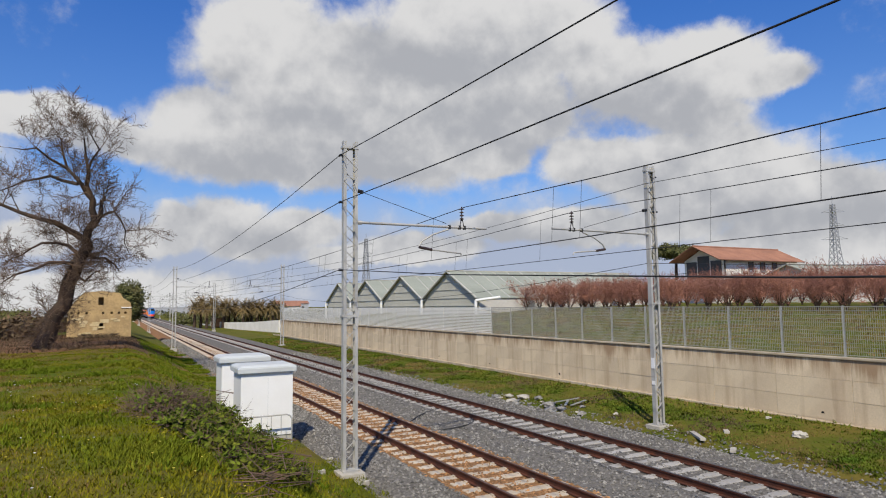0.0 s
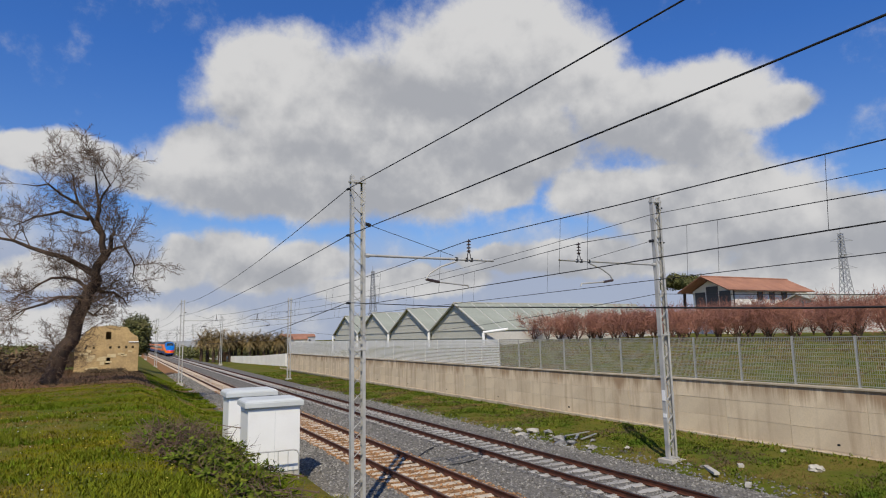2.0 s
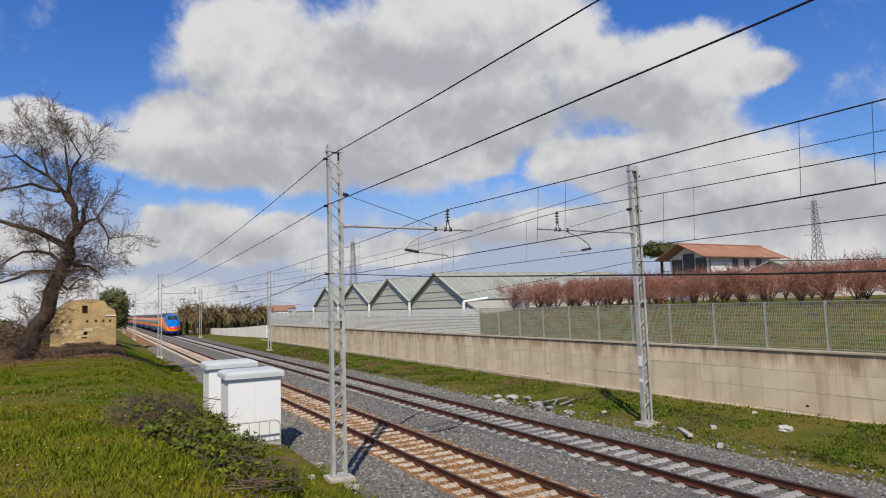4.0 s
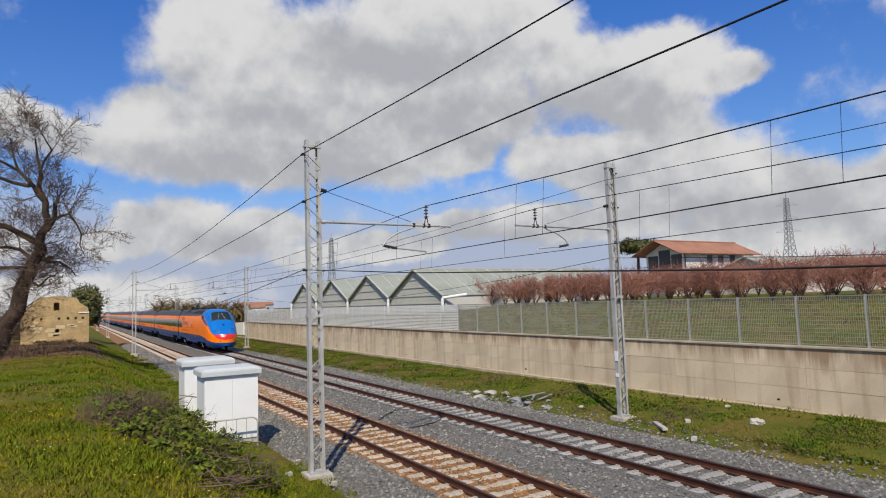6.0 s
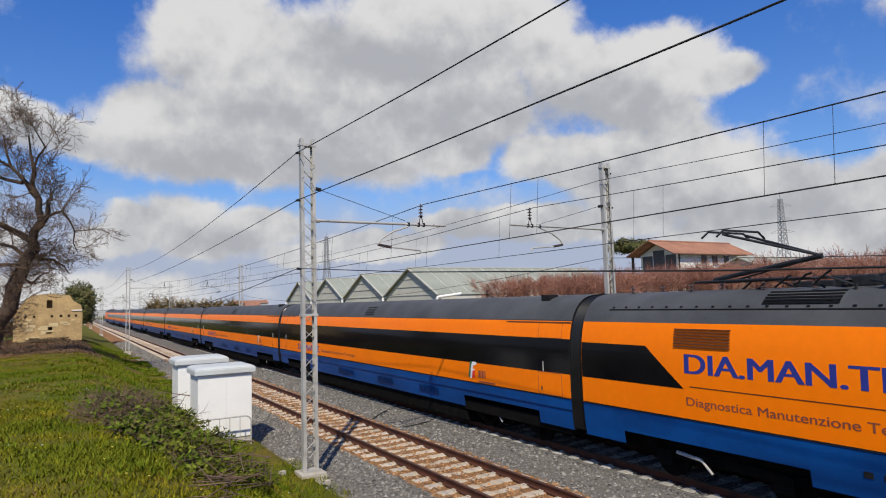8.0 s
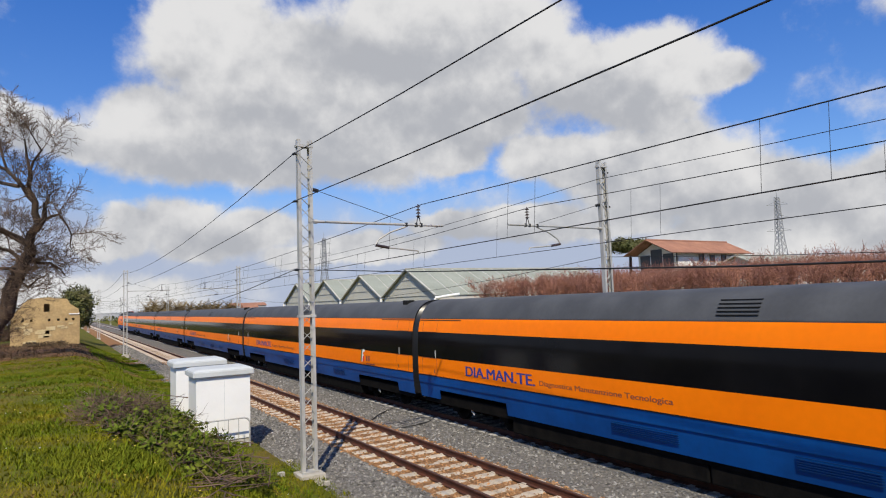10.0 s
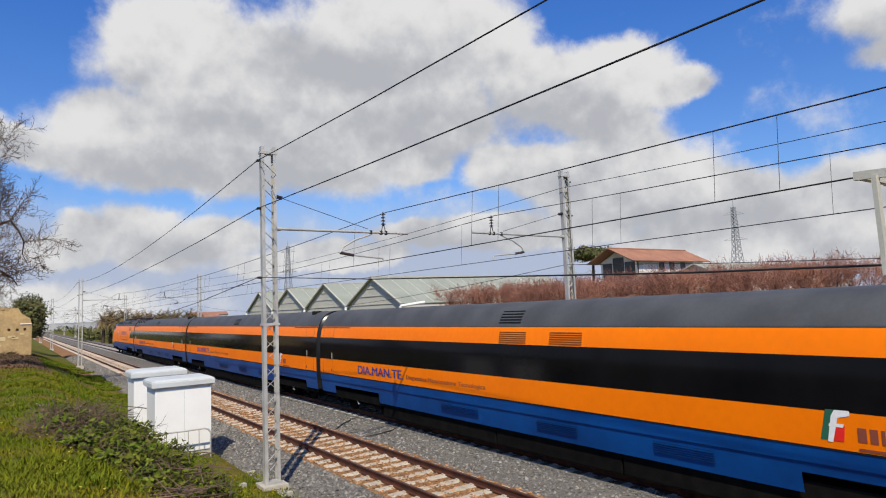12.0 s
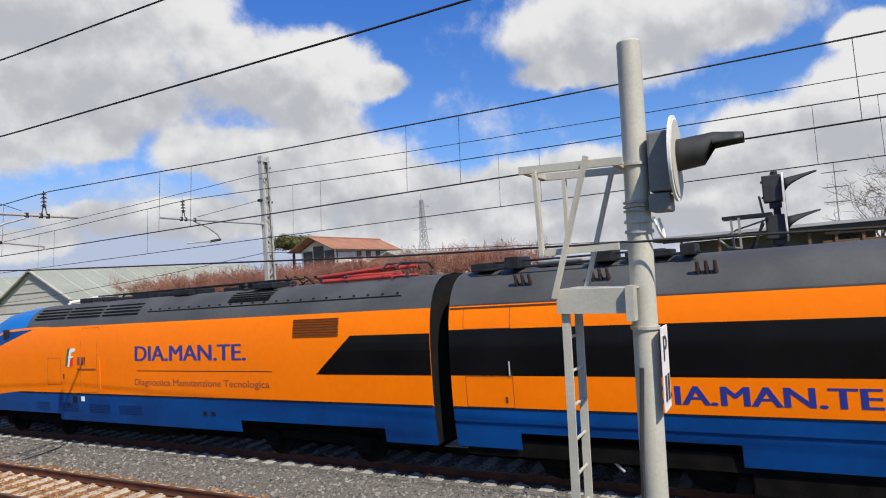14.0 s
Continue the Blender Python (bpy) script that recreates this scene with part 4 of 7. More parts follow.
        bar(bm, (s * (half_width(20, ZB) + 0.002), L0 + 0.02, ZB), (s * (half_width(20, ZB) + 0.002), L1 - 0.02, ZB), 0.018, 0.028)
        part("waist_seam", bm, MAT["rubber"], c)
    # louvres as darker blue bars, the slots' shade being in their colour
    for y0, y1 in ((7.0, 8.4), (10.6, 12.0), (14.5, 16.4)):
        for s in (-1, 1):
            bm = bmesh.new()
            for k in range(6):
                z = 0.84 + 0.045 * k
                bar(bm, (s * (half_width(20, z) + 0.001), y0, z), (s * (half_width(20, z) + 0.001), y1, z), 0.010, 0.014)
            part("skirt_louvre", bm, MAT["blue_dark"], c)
    return c


def nose_patch(bm, pts_d, half_x, off, place, x0=0.0, n=10):
    """A piece of the nose's upper skin: for each d, x from x0-h to x0+h."""
    rows = []
    for d, h in zip(pts_d, half_x):
        rows.append([(x0 + h * (2 * i / n - 1), place(d), hull_z(d, x0 + h * (2 * i / n - 1)) + off) for i in range(n + 1)])
    grid(bm, rows)


LEN = 20.65


def power_car(raised):
    c = thing("power_car", (0, 0, 0), "orange power car with a bright blue streamlined nose", "locomotive", "power cars of the train")
    place = lambda d: d - LEN
    fine = [0, .004, .02, .05, .1, .16, .23, .31, .4, .5, .62, .75, .9, 1.05, 1.2, 1.4, 1.6, 1.8, 2.0, 2.2, 2.4, 2.6, 2.8, 3.0, 3.3, 3.6, 3.9, 4.2, 4.6, 5.0, 5.4, 5.8, 6.2, 7.0]
    body = sorted(fine + [2.999, 3.001, 7.249, 7.251, 9, 12, 14.899, 14.901, 17.4, 19.149, 19.151, 20.43])
    end_d = 20.43
    zb = lambda d: lerp(d, (0, .3, .8, 1.6, 3, 5), (0.86, 0.88, 0.94, 1.06, 1.28, ZB))
    stripe_lo = lambda d: min(lerp(d, (0, .3, .7, 1.2, 2.0, 3.0, 4.2, 6.0, 7), (1.15, 1.24, 1.58, 1.88, 2.42, 2.97, 3.34, 3.40, ZO)), section(d)[1] - 6e-6)
    stripe_hi = lambda d: min(stripe_lo(d) + lerp(d, (0, 1.6, 2.2, 6.0, 7.0), (0.0, 0.0, 0.06, 0.07, 0.0)), section(d)[1] - 4e-6)
    wedge = lambda d: min(lerp(d, (0, 2.0, 2.2, 5.8, 6.0), (9, 9, 2.44, 3.39, 9)), stripe_lo(d))
    red_hi = lambda d: min(max(stripe_hi(d), lerp(d, (0, .35, .75, .80), (1.74, 1.66, 1.60, 0))), section(d)[1] - 2e-6)
    top = lambda d: section(d)[1]
    low = lambda d: section(d)[2] if d < 3.0005 else 0.82 if d < 7.25 else 0.64 if d < 14.9 else 0.93 if d < 19.15 else 0.64
    front = fine[::-1]
    for name, ds, a, b, nz, m, crown, lab in (
            ("skirt_panel", body[::-1], low, zb, 5, "blue", False, "deep blue skirt"),
            ("side_panel", body[::-1], zb, wedge, 10, "orange", False, "glossy orange flank"),
            ("wedge", front, wedge, stripe_lo, 3, "blue", False, "blue wedge under the stripe"),
            ("stripe", front, stripe_lo, stripe_hi, 1, "orange", False, "thin orange stripe"),
            ("red_lip", [d for d in front if d < 1.0], stripe_hi, red_hi, 3, "red", False, "red crescent on the nose"),
            ("nose_hood", [d for d in front if d <= 5.4], red_hi, top, 18, "sky_blue", True, "bright blue nose hood"),
            ("roof", [d for d in body[::-1] if d >= 5.4], stripe_hi, top, 14, "roof_grey", True, "dirty dark grey roof")):
        bm = bmesh.new()
        skin(bm, ds, a, b, nz, place, 0, crown)
        part(name, bm, MAT[m], c, lab, 0.7)
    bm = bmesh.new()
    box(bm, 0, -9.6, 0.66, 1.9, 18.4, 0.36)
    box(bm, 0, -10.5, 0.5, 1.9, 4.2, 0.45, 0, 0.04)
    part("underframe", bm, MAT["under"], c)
    bm = bmesh.new()
    ring = [(-half_width(20, z), place(end_d), z) for z in np.linspace(0.66, 4.1, 20)]
    vs = [bm.verts.new(p) for p in ring] + [bm.verts.new((-p[0], p[1], p[2])) for p in reversed(ring)]
    bm.faces.new(vs)
    part("end_wall", bm, MAT["rubber"], c)
    # windscreen
    bm = bmesh.new()
    dd = [2.02 + 0.115 * i for i in range(11)]
    nose_patch(bm, dd, [0.98 - 0.012 * i for i in range(11)], 0.008, place)
    part("windscreen_frame", bm, MAT["black_paint"], c, "black windscreen surround", 1.0)
    bm = bmesh.new()
    dd = [2.10 + 0.098 * i for i in range(11)]
    nose_patch(bm, dd, [0.88 - 0.012 * i for i in range(11)], 0.018, place)
    part("windscreen", bm, MAT["wsglass"], c, "large dark sloping windscreen", 1.0)
    for x in (-0.35, 0.35):
        bm = bmesh.new()
        a, b = 2.06, 2.85
        rod(bm, (x, place(a), hull_z(a, x) + 0.04), (x - 0.25 * np.sign(x), place(b), hull_z(b, x * .3) + 0.05), 0.014, 6)
        part("wiper", bm, MAT["galv"], c, "pale wiper arm")
    for s in (-1, 1):
        for x, d, r in ((0.78, 0.86, 0.10), (0.54, 0.60, 0.075)):
            bm = bmesh.new()
            rows = []
            for i in range(6):
                ring = []
                for j in range(17):
                    a = j / 16 * 2 * math.pi
                    px, pd = s * x + r * i / 5 * math.cos(a) * 1.2, d + r * i / 5 * math.sin(a) * 1.5
                    ring.append((px, place(pd), hull_z(pd, px) + 0.012))
                rows.append(ring)
            grid(bm, rows)
            part("lamp_glass", bm, MAT["lampglass"], c, "faired headlamp glass", 1.2)
            bm = bmesh.new()
            rod(bm, (s * x, place(d) - 0.02, hull_z(d, x) + 0.004), (s * x, place(d) - 0.04, hull_z(d, x) + 0.012), 0.034, 12)
            part("headlamp", bm, MAT["galv"], c, "unlit headlamp")
        bm = bmesh.new()
        box(bm, s * (half_width(4.3, 3.3) + 0.05), place(4.35), 3.30, 0.10, 0.22, 0.26, 0, 0.02)
        part("mirror_flap", bm, MAT["dark_steel"], c)
        # cab-side hatch and door joints
    bm = bmesh.new()
    rod(bm, (0.0, place(1.3), hull_z(1.3, 0) + 0.0), (0.0, place(1.38), hull_z(1.38, 0) + 0.03), 0.10, 12)
    part("horn_cover", bm, MAT["blue"], c)
    seams(c, [(-12.2, -11.4, 1.5, 3.36), (-13.9, -13.2, 1.7, 2.5)])
    # joints of the hood beside the windscreen, and a slanted sign on the nose
    for s in (-1, 1):
        bm = bmesh.new()
        dd = [2.0 + 0.15 * i for i in range(12)]
        nose_patch(bm, dd, [0.011] * 12, 0.005, place, s * 1.08, 2)
        part("hood_joint", bm, MAT["blue_dark"], c)
    for k, (z0, m) in enumerate(((1.02, "signgreen"), (0.96, "red"))):
        bm = bmesh.new()
        for q in range(3):
            d, z = 0.10 + 0.03 * k, z0 + 0.03 * q
            bar(bm, (-half_width(d, z) - 0.004, place(d), z), (-half_width(d + .05, z) - 0.004, place(d + .05), z), 0.03, 0.012)
        part("nose_sign", bm, MAT[m], c)
    # slanted black window end
    for side in (-1, 1):
        bm = bmesh.new()
        rows = []
        for i in range(6):
            z = ZW0 + (ZW1 - ZW0) * i / 5
            y1 = -3.25 + 1.0 * i / 5
            x = side * (half_width(20, z) + 0.004)
            rows.append([(x, -0.23, z), (x, y1, z)] if side < 0 else [(x, y1, z), (x, -0.23, z)])
        grid(bm, rows)
        part("window_band", bm, MAT["band"], c, "black band ending in a slant")
    # brown intake louvres
    for side, y0 in ((-1, -4.35), (1, -3.9)):
        bm = bmesh.new()
        for k in range(7):
            z = 2.95 + 0.06 * k
            bar(bm, (side * (half_width(20, z) + 0.004), y0, z), (side * (half_width(20, z) + 0.004), y0 + 1.32, z), 0.055, 0.02)
        part("intake_louvre", bm, MAT["vent_brown"], c, "brown intake louvre")
    letters("DIA.MAN.TE.", 0.40, 4.2, MAT["text_blue"], c, on_side(-1, -3.3, 2.40), bold=0.055, label="dark blue word on the flank")
    letters("DIA.MAN.TE.", 0.40, 4.2, MAT["text_blue"], c, on_side(1, -9.65, 2.40), bold=0.055, label="dark blue word on the flank")
    for side, y0 in ((-1, -3.3), (1, -9.7)):
        letters("Diagnostica Manutenzione Tecnologica", 0.17, 5.0, MAT["text_dim"], c, on_side(side, y0, 1.74), bold=0.02)
        bm = bmesh.new()
        for k in range(2):
            box(bm, 2.6, 0.35 + k * 0.0, 0.001, 5.0, 0.018, 0.003)
        o = part("rule_line", bm, MAT["text_dim"], c)
        o.matrix_local = on_side(side, y0, 1.78)
    emblem(c, -1, -9.0, 2.26, 0.52)
    emblem(c, 1, -12.95, 2.26, 0.52)
    # roof louvres and equipment
    for s in (-1, 1):
        for k in range(4):
            bm = bmesh.new()
            z = 3.70 + 0.085 * k
            for q in range(3):
                y = -14.9 + q * 1.75
                bar(bm, (s * (half_width(20, z) + 0.01), y, z), (s * (half_width(20, z) + 0.01), y + 1.6, z), 0.06, 0.035)
            part("roof_louvre", bm, MAT["rubber"], c, "black slotted roof louvre")
    for y, h in ((-13.4, 0.16), (-12.2, 0.10), (-10.9, 0.2), (-9.6, 0.12), (-8.6, 0.16), (-7.2, 0.12), (-6.3, 0.2), (-5.4, 0.14)):
        bm = bmesh.new()
        box(bm, random.Random(int(-y * 10)).uniform(-.4, .4), y, 4.10 + h / 2, 0.9, 0.7, h, 0, 0.03)
        part("roof_equipment", bm, MAT["dark_steel"], c, "low dark roof equipment box")
    bm = bmesh.new()
    for s in (-0.5, 0.1, 0.6):
        rod(bm, (s, -12.5, 4.28), (s * 0.7, -5.0, 4.30), 0.02, 6)
    part("busbar", bm, MAT["dark_steel"], c)
    for y in (-6.2, -4.6, -1.2, -2.9):
        for s in (-1, 1):
            bm = bmesh.new()
            insulator(bm, s * 0.55, y, 4.02, 4.30, 3)
            part("roof_insulator", bm, MAT["insul"], c)
    # riveted seam along the roof's edge, and the open equipment well
    for s in (-1, 1):
        bm = bmesh.new()
        z = 3.72
        bar(bm, (s * (half_width(20, z) + 0.003), -9.4, z), (s * (half_width(20, z) + 0.003), -1.0, z), 0.02, 0.03)
        for k in range(22):
            y = -9.3 + 0.39 * k
            box(bm, s * (half_width(20, z + 0.05) + 0.01), y, z + 0.06, 0.03, 0.05, 0.03)
        part("roof_seam", bm, MAT["rubber"], c, "dark riveted roof seam")
        bm = bmesh.new()
        for k in range(5):
            z = 3.84 + 0.05 * k
            bar(bm, (s * (half_width(20, z) + 0.006), -6.3, z), (s * (half_width(20, z) + 0.006), -4.9, z), 0.08, 0.03)
        part("equipment_well", bm, MAT["rubber"], c, "black open well in the roof")
    rc = random.Random(91)
    for k in range(14):
        y = -13.0 + 0.62 * k + rc.uniform(-.15, .15)
        bm = bmesh.new()
        if k % 3 == 0:
            insulator(bm, rc.uniform(-.8, -.3), y, 4.05, 4.05 + rc.uniform(.22, .34), 3)
            part("roof_insulator", bm, MAT["insul"], c)
        else:
            x = rc.uniform(-.85, -.2)
            rod(bm, (x, y - .2, 4.12), (x + rc.uniform(-.2, .2), y + .25, 4.12 + rc.uniform(.08, .2)), .022, 6)
            rod(bm, (x, y - .2, 4.02), (x, y - .2, 4.16), .03, 6)
            part("roof_bracket", bm, MAT["dark_steel"], c)
    bm = bmesh.new()
    for k in range(5):
        a0 = 0.5 * k
        pts = [(-0.75 + 0.1 * k, -5.9 + 0.45 * k + 0.18 * math.sin(a0 + q), 4.10 + 0.07 * q + 0.05 * math.sin(2.1 * q + k)) for q in range(5)]
        for u, v in zip(pts, pts[1:]):
            rod(bm, u, v, 0.022, 6)
    part("roof_hose", bm, MAT["rubber"], c, "tangled black roof hoses")
    p = new("pantograph")
    p.parent, p.location = c, (0, -4.0 if raised else -2.6, 4.30 if raised else 4.16)
    bm = bmesh.new()
    for s in (-1, 1):
        rod(bm, (s * 0.55, -1.0, 0), (s * 0.55, 1.0, 0), 0.03 if raised else 0.05, 8)
    for y in (-1, 0, 1):
        rod(bm, (-0.55, y, 0), (0.55, y, 0), 0.03, 8)
    part("base_frame", bm, MAT["dark_steel"] if raised else MAT["panto_red"], p)
    if raised:
        knee, head = (0, -1.5, 0.42), (0, 0.35, 1.02)
    else:
        knee, head = (0, -1.6, 0.12), (0, 1.1, 0.22)
    bm = bmesh.new()
    rod(bm, (0, 0.9, 0.05), knee, 0.05, 8)
    rod(bm, (0.15, 0.5, 0.02), knee, 0.02, 6)
    part("lower_arm", bm, MAT["dark_steel"] if raised else MAT["panto_red"], p)
    bm = bmesh.new()
    for s in (-1, 1):
        rod(bm, knee, (s * 0.4, head[1], head[2]), 0.028 if raised else 0.05, 8)
    part("upper_arm", bm, MAT["dark_steel"] if raised else MAT["panto_red"], p)
    bm = bmesh.new()
    for q in (-0.18, 0.18):
        pts = [(-0.85, -0.14), (-0.62, 0.0), (0.62, 0.0), (0.85, -0.14)]
        for (a, za), (b, zb_) in zip(pts, pts[1:]):
            rod(bm, (a, head[1] + q, head[2] + 0.06 + za), (b, head[1] + q, head[2] + 0.06 + zb_), 0.025, 6)
    part("contact_strips", bm, MAT["dark_steel"], p)
    bogie(c, -3.7)
    bogie(c, -15.4)
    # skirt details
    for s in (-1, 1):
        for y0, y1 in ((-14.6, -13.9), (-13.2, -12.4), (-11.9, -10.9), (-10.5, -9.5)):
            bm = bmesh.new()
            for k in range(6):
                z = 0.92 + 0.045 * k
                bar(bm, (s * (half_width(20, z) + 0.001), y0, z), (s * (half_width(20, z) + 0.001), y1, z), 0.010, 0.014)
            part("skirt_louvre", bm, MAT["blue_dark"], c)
        for y, z, w, h, m in ((-12.15, 1.30, .16, .14, "signwhite"), (-12.55, 1.28, .2, .2, "rubber"), (-12.9, 1.12, .12, .1, "rubber"), (-7.0, 1.05, .14, .1, "rubber"), (-6.7, 1.05, .14, .1, "rubber"), (-13.05, 1.95, .07, .16, "vent_brown")):
            bm = bmesh.new()
            box(bm, s * (half_width(20, z) + 0.002), y, z, 0.012, w, h)
            part("flank_fitting", bm, MAT[m], c)
        bm = bmesh.new()
        bar(bm, (s * (half_width(20, ZB) + 0.002), -15.5, ZB), (s * (half_width(20, ZB) + 0.002), -0.25, ZB), 0.022, 0.03)
        part("waist_seam", bm, MAT["rubber"], c)
        bm = bmesh.new()
        rod(bm, (s * 1.49, -11.2, 1.6), (s * 1.49, -11.2, 2.5), 0.014, 6)
        part("grab_rail", bm, MAT["orange"], c)
    # coupling hatch on the nose
    bm = bmesh.new()
    for k in range(12):
        z0, z1 = 0.95 + 0.03 * k, 0.98 + 0.03 * k
        for s in (-1, 1):
            rod(bm, (s * half_width(0.62, z0), place(0.62), z0), (s * half_width(0.62, z1), place(0.62), z1), 0.006, 4)
    part("hatch_joint", bm, MAT["text_dim"], c)
    return c


coach_one = coach()
coaches = [coach_one] + [copy_thing(coach_one, pose(4.25, 26 * k, 0)) for k in range(1, 8)]
# the words and signs sit a little differently from coach to coach
for k, words, signs in ((2, 0.35, 0.0), (5, -0.15, 0.0), (7, -0.25, 0.35)):
    for o in coaches[k].children:
        if o.name.startswith("lettering"):
            o.location.y += words
        elif o.name.startswith("emblem"):
            o.location.y += signs
engine_front = power_car(True)
engine_rear = power_car(False)
PITCH = 26.0

# brown louvres high on the side of one coach
for y in (12.3, 10.3):
    for s in (-1, 1):
        bm = bmesh.new()
        for q in range(6):
            z = 3.02 + 0.055 * q
            bar(bm, (s * (half_width(20, z) + 0.002), y, z), (s * (half_width(20, z) + 0.002), y + 1.1, z), 0.03, 0.016)
        part("side_louvre", bm, MAT["vent_brown"], coaches[5], "brown side louvre")

# aerials and insulators along the roof of the last coach
for y, x, w, h in ((25.2, -0.5, 0.5, 0.16), (24.5, -0.6, 0.3, 0.24), (23.6, -0.3, 0.9, 0.12), (22.7, -0.6, 0.4, 0.22), (21.9, -0.5, 0.8, 0.14), (21.2, -0.6, 0.25, 0.2)):
    bm = bmesh.new()
    box(bm, x, y, 4.10 + h / 2, 0.7, w, h, 0, 0.02)
    part("roof_equipment", bm, MAT["galv"] if w > 0.8 else MAT["dark_steel"], coaches[7], "low grey roof fitting")
for y in (24.2, 22.7, 20.9):
    bm = bmesh.new()
    for q in (-0.14, 0.0, 0.14):
        rod(bm, (-1.12, y + q, 3.78), (-1.22, y + q, 3.98), 0.045, 8, 0.03)
    part("roof_insulator", bm, MAT["insul"], coaches[7])
bm = bmesh.new()
rod(bm, (-0.9, 25.4, 4.12), (-0.9, 21.0, 4.14), 0.025, 6)
rod(bm, (-0.7, 25.4, 4.25), (-0.7, 21.6, 4.24), 0.02, 6)
part("roof_cable", bm, MAT["dark_steel"], coaches[7])

# ---- signals


def signal(x, y, z0, label, height, lower_head, hs=1.0):
    """A tubular signal post with ladder, cage, round backboard and hooded lamp facing the south."""
    s = thing("railway_signal", pose(x, y, z0, 1.7), label, "railway signal", "railway signals")
    g = MAT["post_grey"]
    bm = bmesh.new()
    rod(bm, (0, 0, 0), (0, 0, height), 0.103, 24, 0.093)
    rod(bm, (0, 0, height), (0, 0, height + 0.012), 0.093, 24, 0.085)
    part("post", bm, g, s, "weathered grey tubular post", 0.8)
    bm = bmesh.new()
    box(bm, 0, 0, 0.1, 0.6, 0.6, 0.24, 0, 0.02)
    part("footing", bm, MAT["footing"], s)
    h = height - 1.50
    for z in (h, h + 0.08, h + 0.53, h - 0.75):
        bm = bmesh.new()
        rod(bm, (0, 0, z - 0.012), (0, 0, z + 0.012), 0.112, 20)
        part("band", bm, MAT["galv"], s)
    # upper cage
    zt = height - 0.97
    bm = bmesh.new()
    for q in (-0.28, 0.22):
        bar(bm, (q, 0.04, zt), (q, 0.87, zt + 0.02), 0.04, 0.06)
    bar(bm, (-0.28, 0.84, zt + 0.02), (0.22, 0.84, zt + 0.02), 0.05, 0.05)
    bar(bm, (-0.28, 0.1, zt), (0.22, 0.1, zt), 0.05, 0.05)
    part("cage_top", bm, g, s, "grey angle-iron guard frame")
    for a, b, wd in (((-0.31, 0.73, zt), (-0.31, 0.70, zt - 0.68), 0.06), ((0.22, 0.655, zt), (0.22, 0.65, zt - 0.62), 0.05), ((-0.34, 0.30, zt + 0.06), (-0.34, 0.61, zt - 1.02), 0.065), ((0.22, 0.24, zt), (0.22, 0.52, zt - 1.0), 0.06)):
        bm = bmesh.new()
        bar(bm, a, b, wd, 0.03)
        part("cage_bar", bm, g, s)
    bm = bmesh.new()
    bar(bm, (-0.28, 0.68, zt - 0.66), (-0.28, 0.10, zt - 0.64), 0.045, 0.05)
    bar(bm, (0.22, 0.66, zt - 0.62), (0.22, 0.10, zt - 0.64), 0.045, 0.05)
    part("cage_rail", bm, g, s)
    # platform bracket and ladder
    zp = height - 2.02
    bm = bmesh.new()
    for q in (-0.30, 0.24):
        box(bm, q, 0.30, zp, 0.014, 0.60, 0.19)
    box(bm, -0.03, 0.60, zp, 0.55, 0.014, 0.19)
    box(bm, -0.03, 0.30, zp + 0.09, 0.55, 0.58, 0.012)
    part("platform", bm, g, s, "small grey steel platform")
    bm = bmesh.new()
    box(bm, -0.30, 0.03, zp - 0.02, 0.12, 0.06, 0.26)
    part("platform_clamp", bm, g, s)
    for q in (-0.26, 0.08):
        bm = bmesh.new()
        box(bm, q, 0.55, zp / 2, 0.022, 0.065, zp)
        part("ladder_rail", bm, g, s)
    z = 0.3
    while z < zp - 0.05:
        bm = bmesh.new()
        rod(bm, (-0.26, 0.55, z), (0.08, 0.55, z), 0.013, 6)
        part("rung", bm, g, s)
        z += 0.27
    # wire coils and a loop of cable at the arm
    for k in range(3):
        bm = bmesh.new()
        rod(bm, (0, 0, h + 0.155 + 0.035 * k), (0, 0, h + 0.17 + 0.035 * k), 0.113, 20)
        part("wire_coil", bm, MAT["galv_dull"], s)
    bm = bmesh.new()
    pts = [(0.12 * math.cos(a), -0.13 - 0.05 * math.sin(a), h + 0.10 - 0.16 * math.sin(a)) for a in np.linspace(0, math.pi, 9)]
    for u, v in zip(pts, pts[1:]):
        rod(bm, u, v, 0.012, 6)
    part("cable_loop", bm, MAT["signwhite"], s, "pale loop of cable")
    # heads
    for zc in ([height - 0.96, height - 2.0] if lower_head else [height - 0.96]):
        bm = bmesh.new()
        r = 0.33 if not lower_head else 0.30
        rod(bm, (0.0, -0.29, zc), (0.0, -0.31, zc), r, 40)
        part("backboard_rim", bm, MAT["signwhite"], s, "white-edged round backboard", 0.5)
        bm = bmesh.new()
        rod(bm, (0.0, -0.30, zc), (0.0, -0.318, zc), r - 0.035, 40)
        part("backboard", bm, MAT["post_grey"], s, "weathered pale grey backboard face", 0.5)
        bm = bmesh.new()
        box(bm, 0.0, -0.20, zc - 0.02, 0.26 * hs, 0.17 * hs ** 2, 0.46 * hs, 0, 0.02)
        box(bm, 0.0, -0.18, zc - 0.33, 0.24, 0.16, 0.14, 0, 0.02)
        part("lamp_housing", bm, MAT["black_paint"] if lower_head else MAT["housing"], s, "dark lamp housing")
        bm = bmesh.new()
        rows = []
        for i in range(8):
            d = 0.30 + 0.48 * hs * i / 7
            ring = []
            for j in range(17):
                a = math.pi * (0.02 + 0.96 * j / 16) if i > 3 else math.pi * (-0.5 + 2 * j / 16)
                rr = 0.125 * hs * (1 - 0.12 * i / 7)
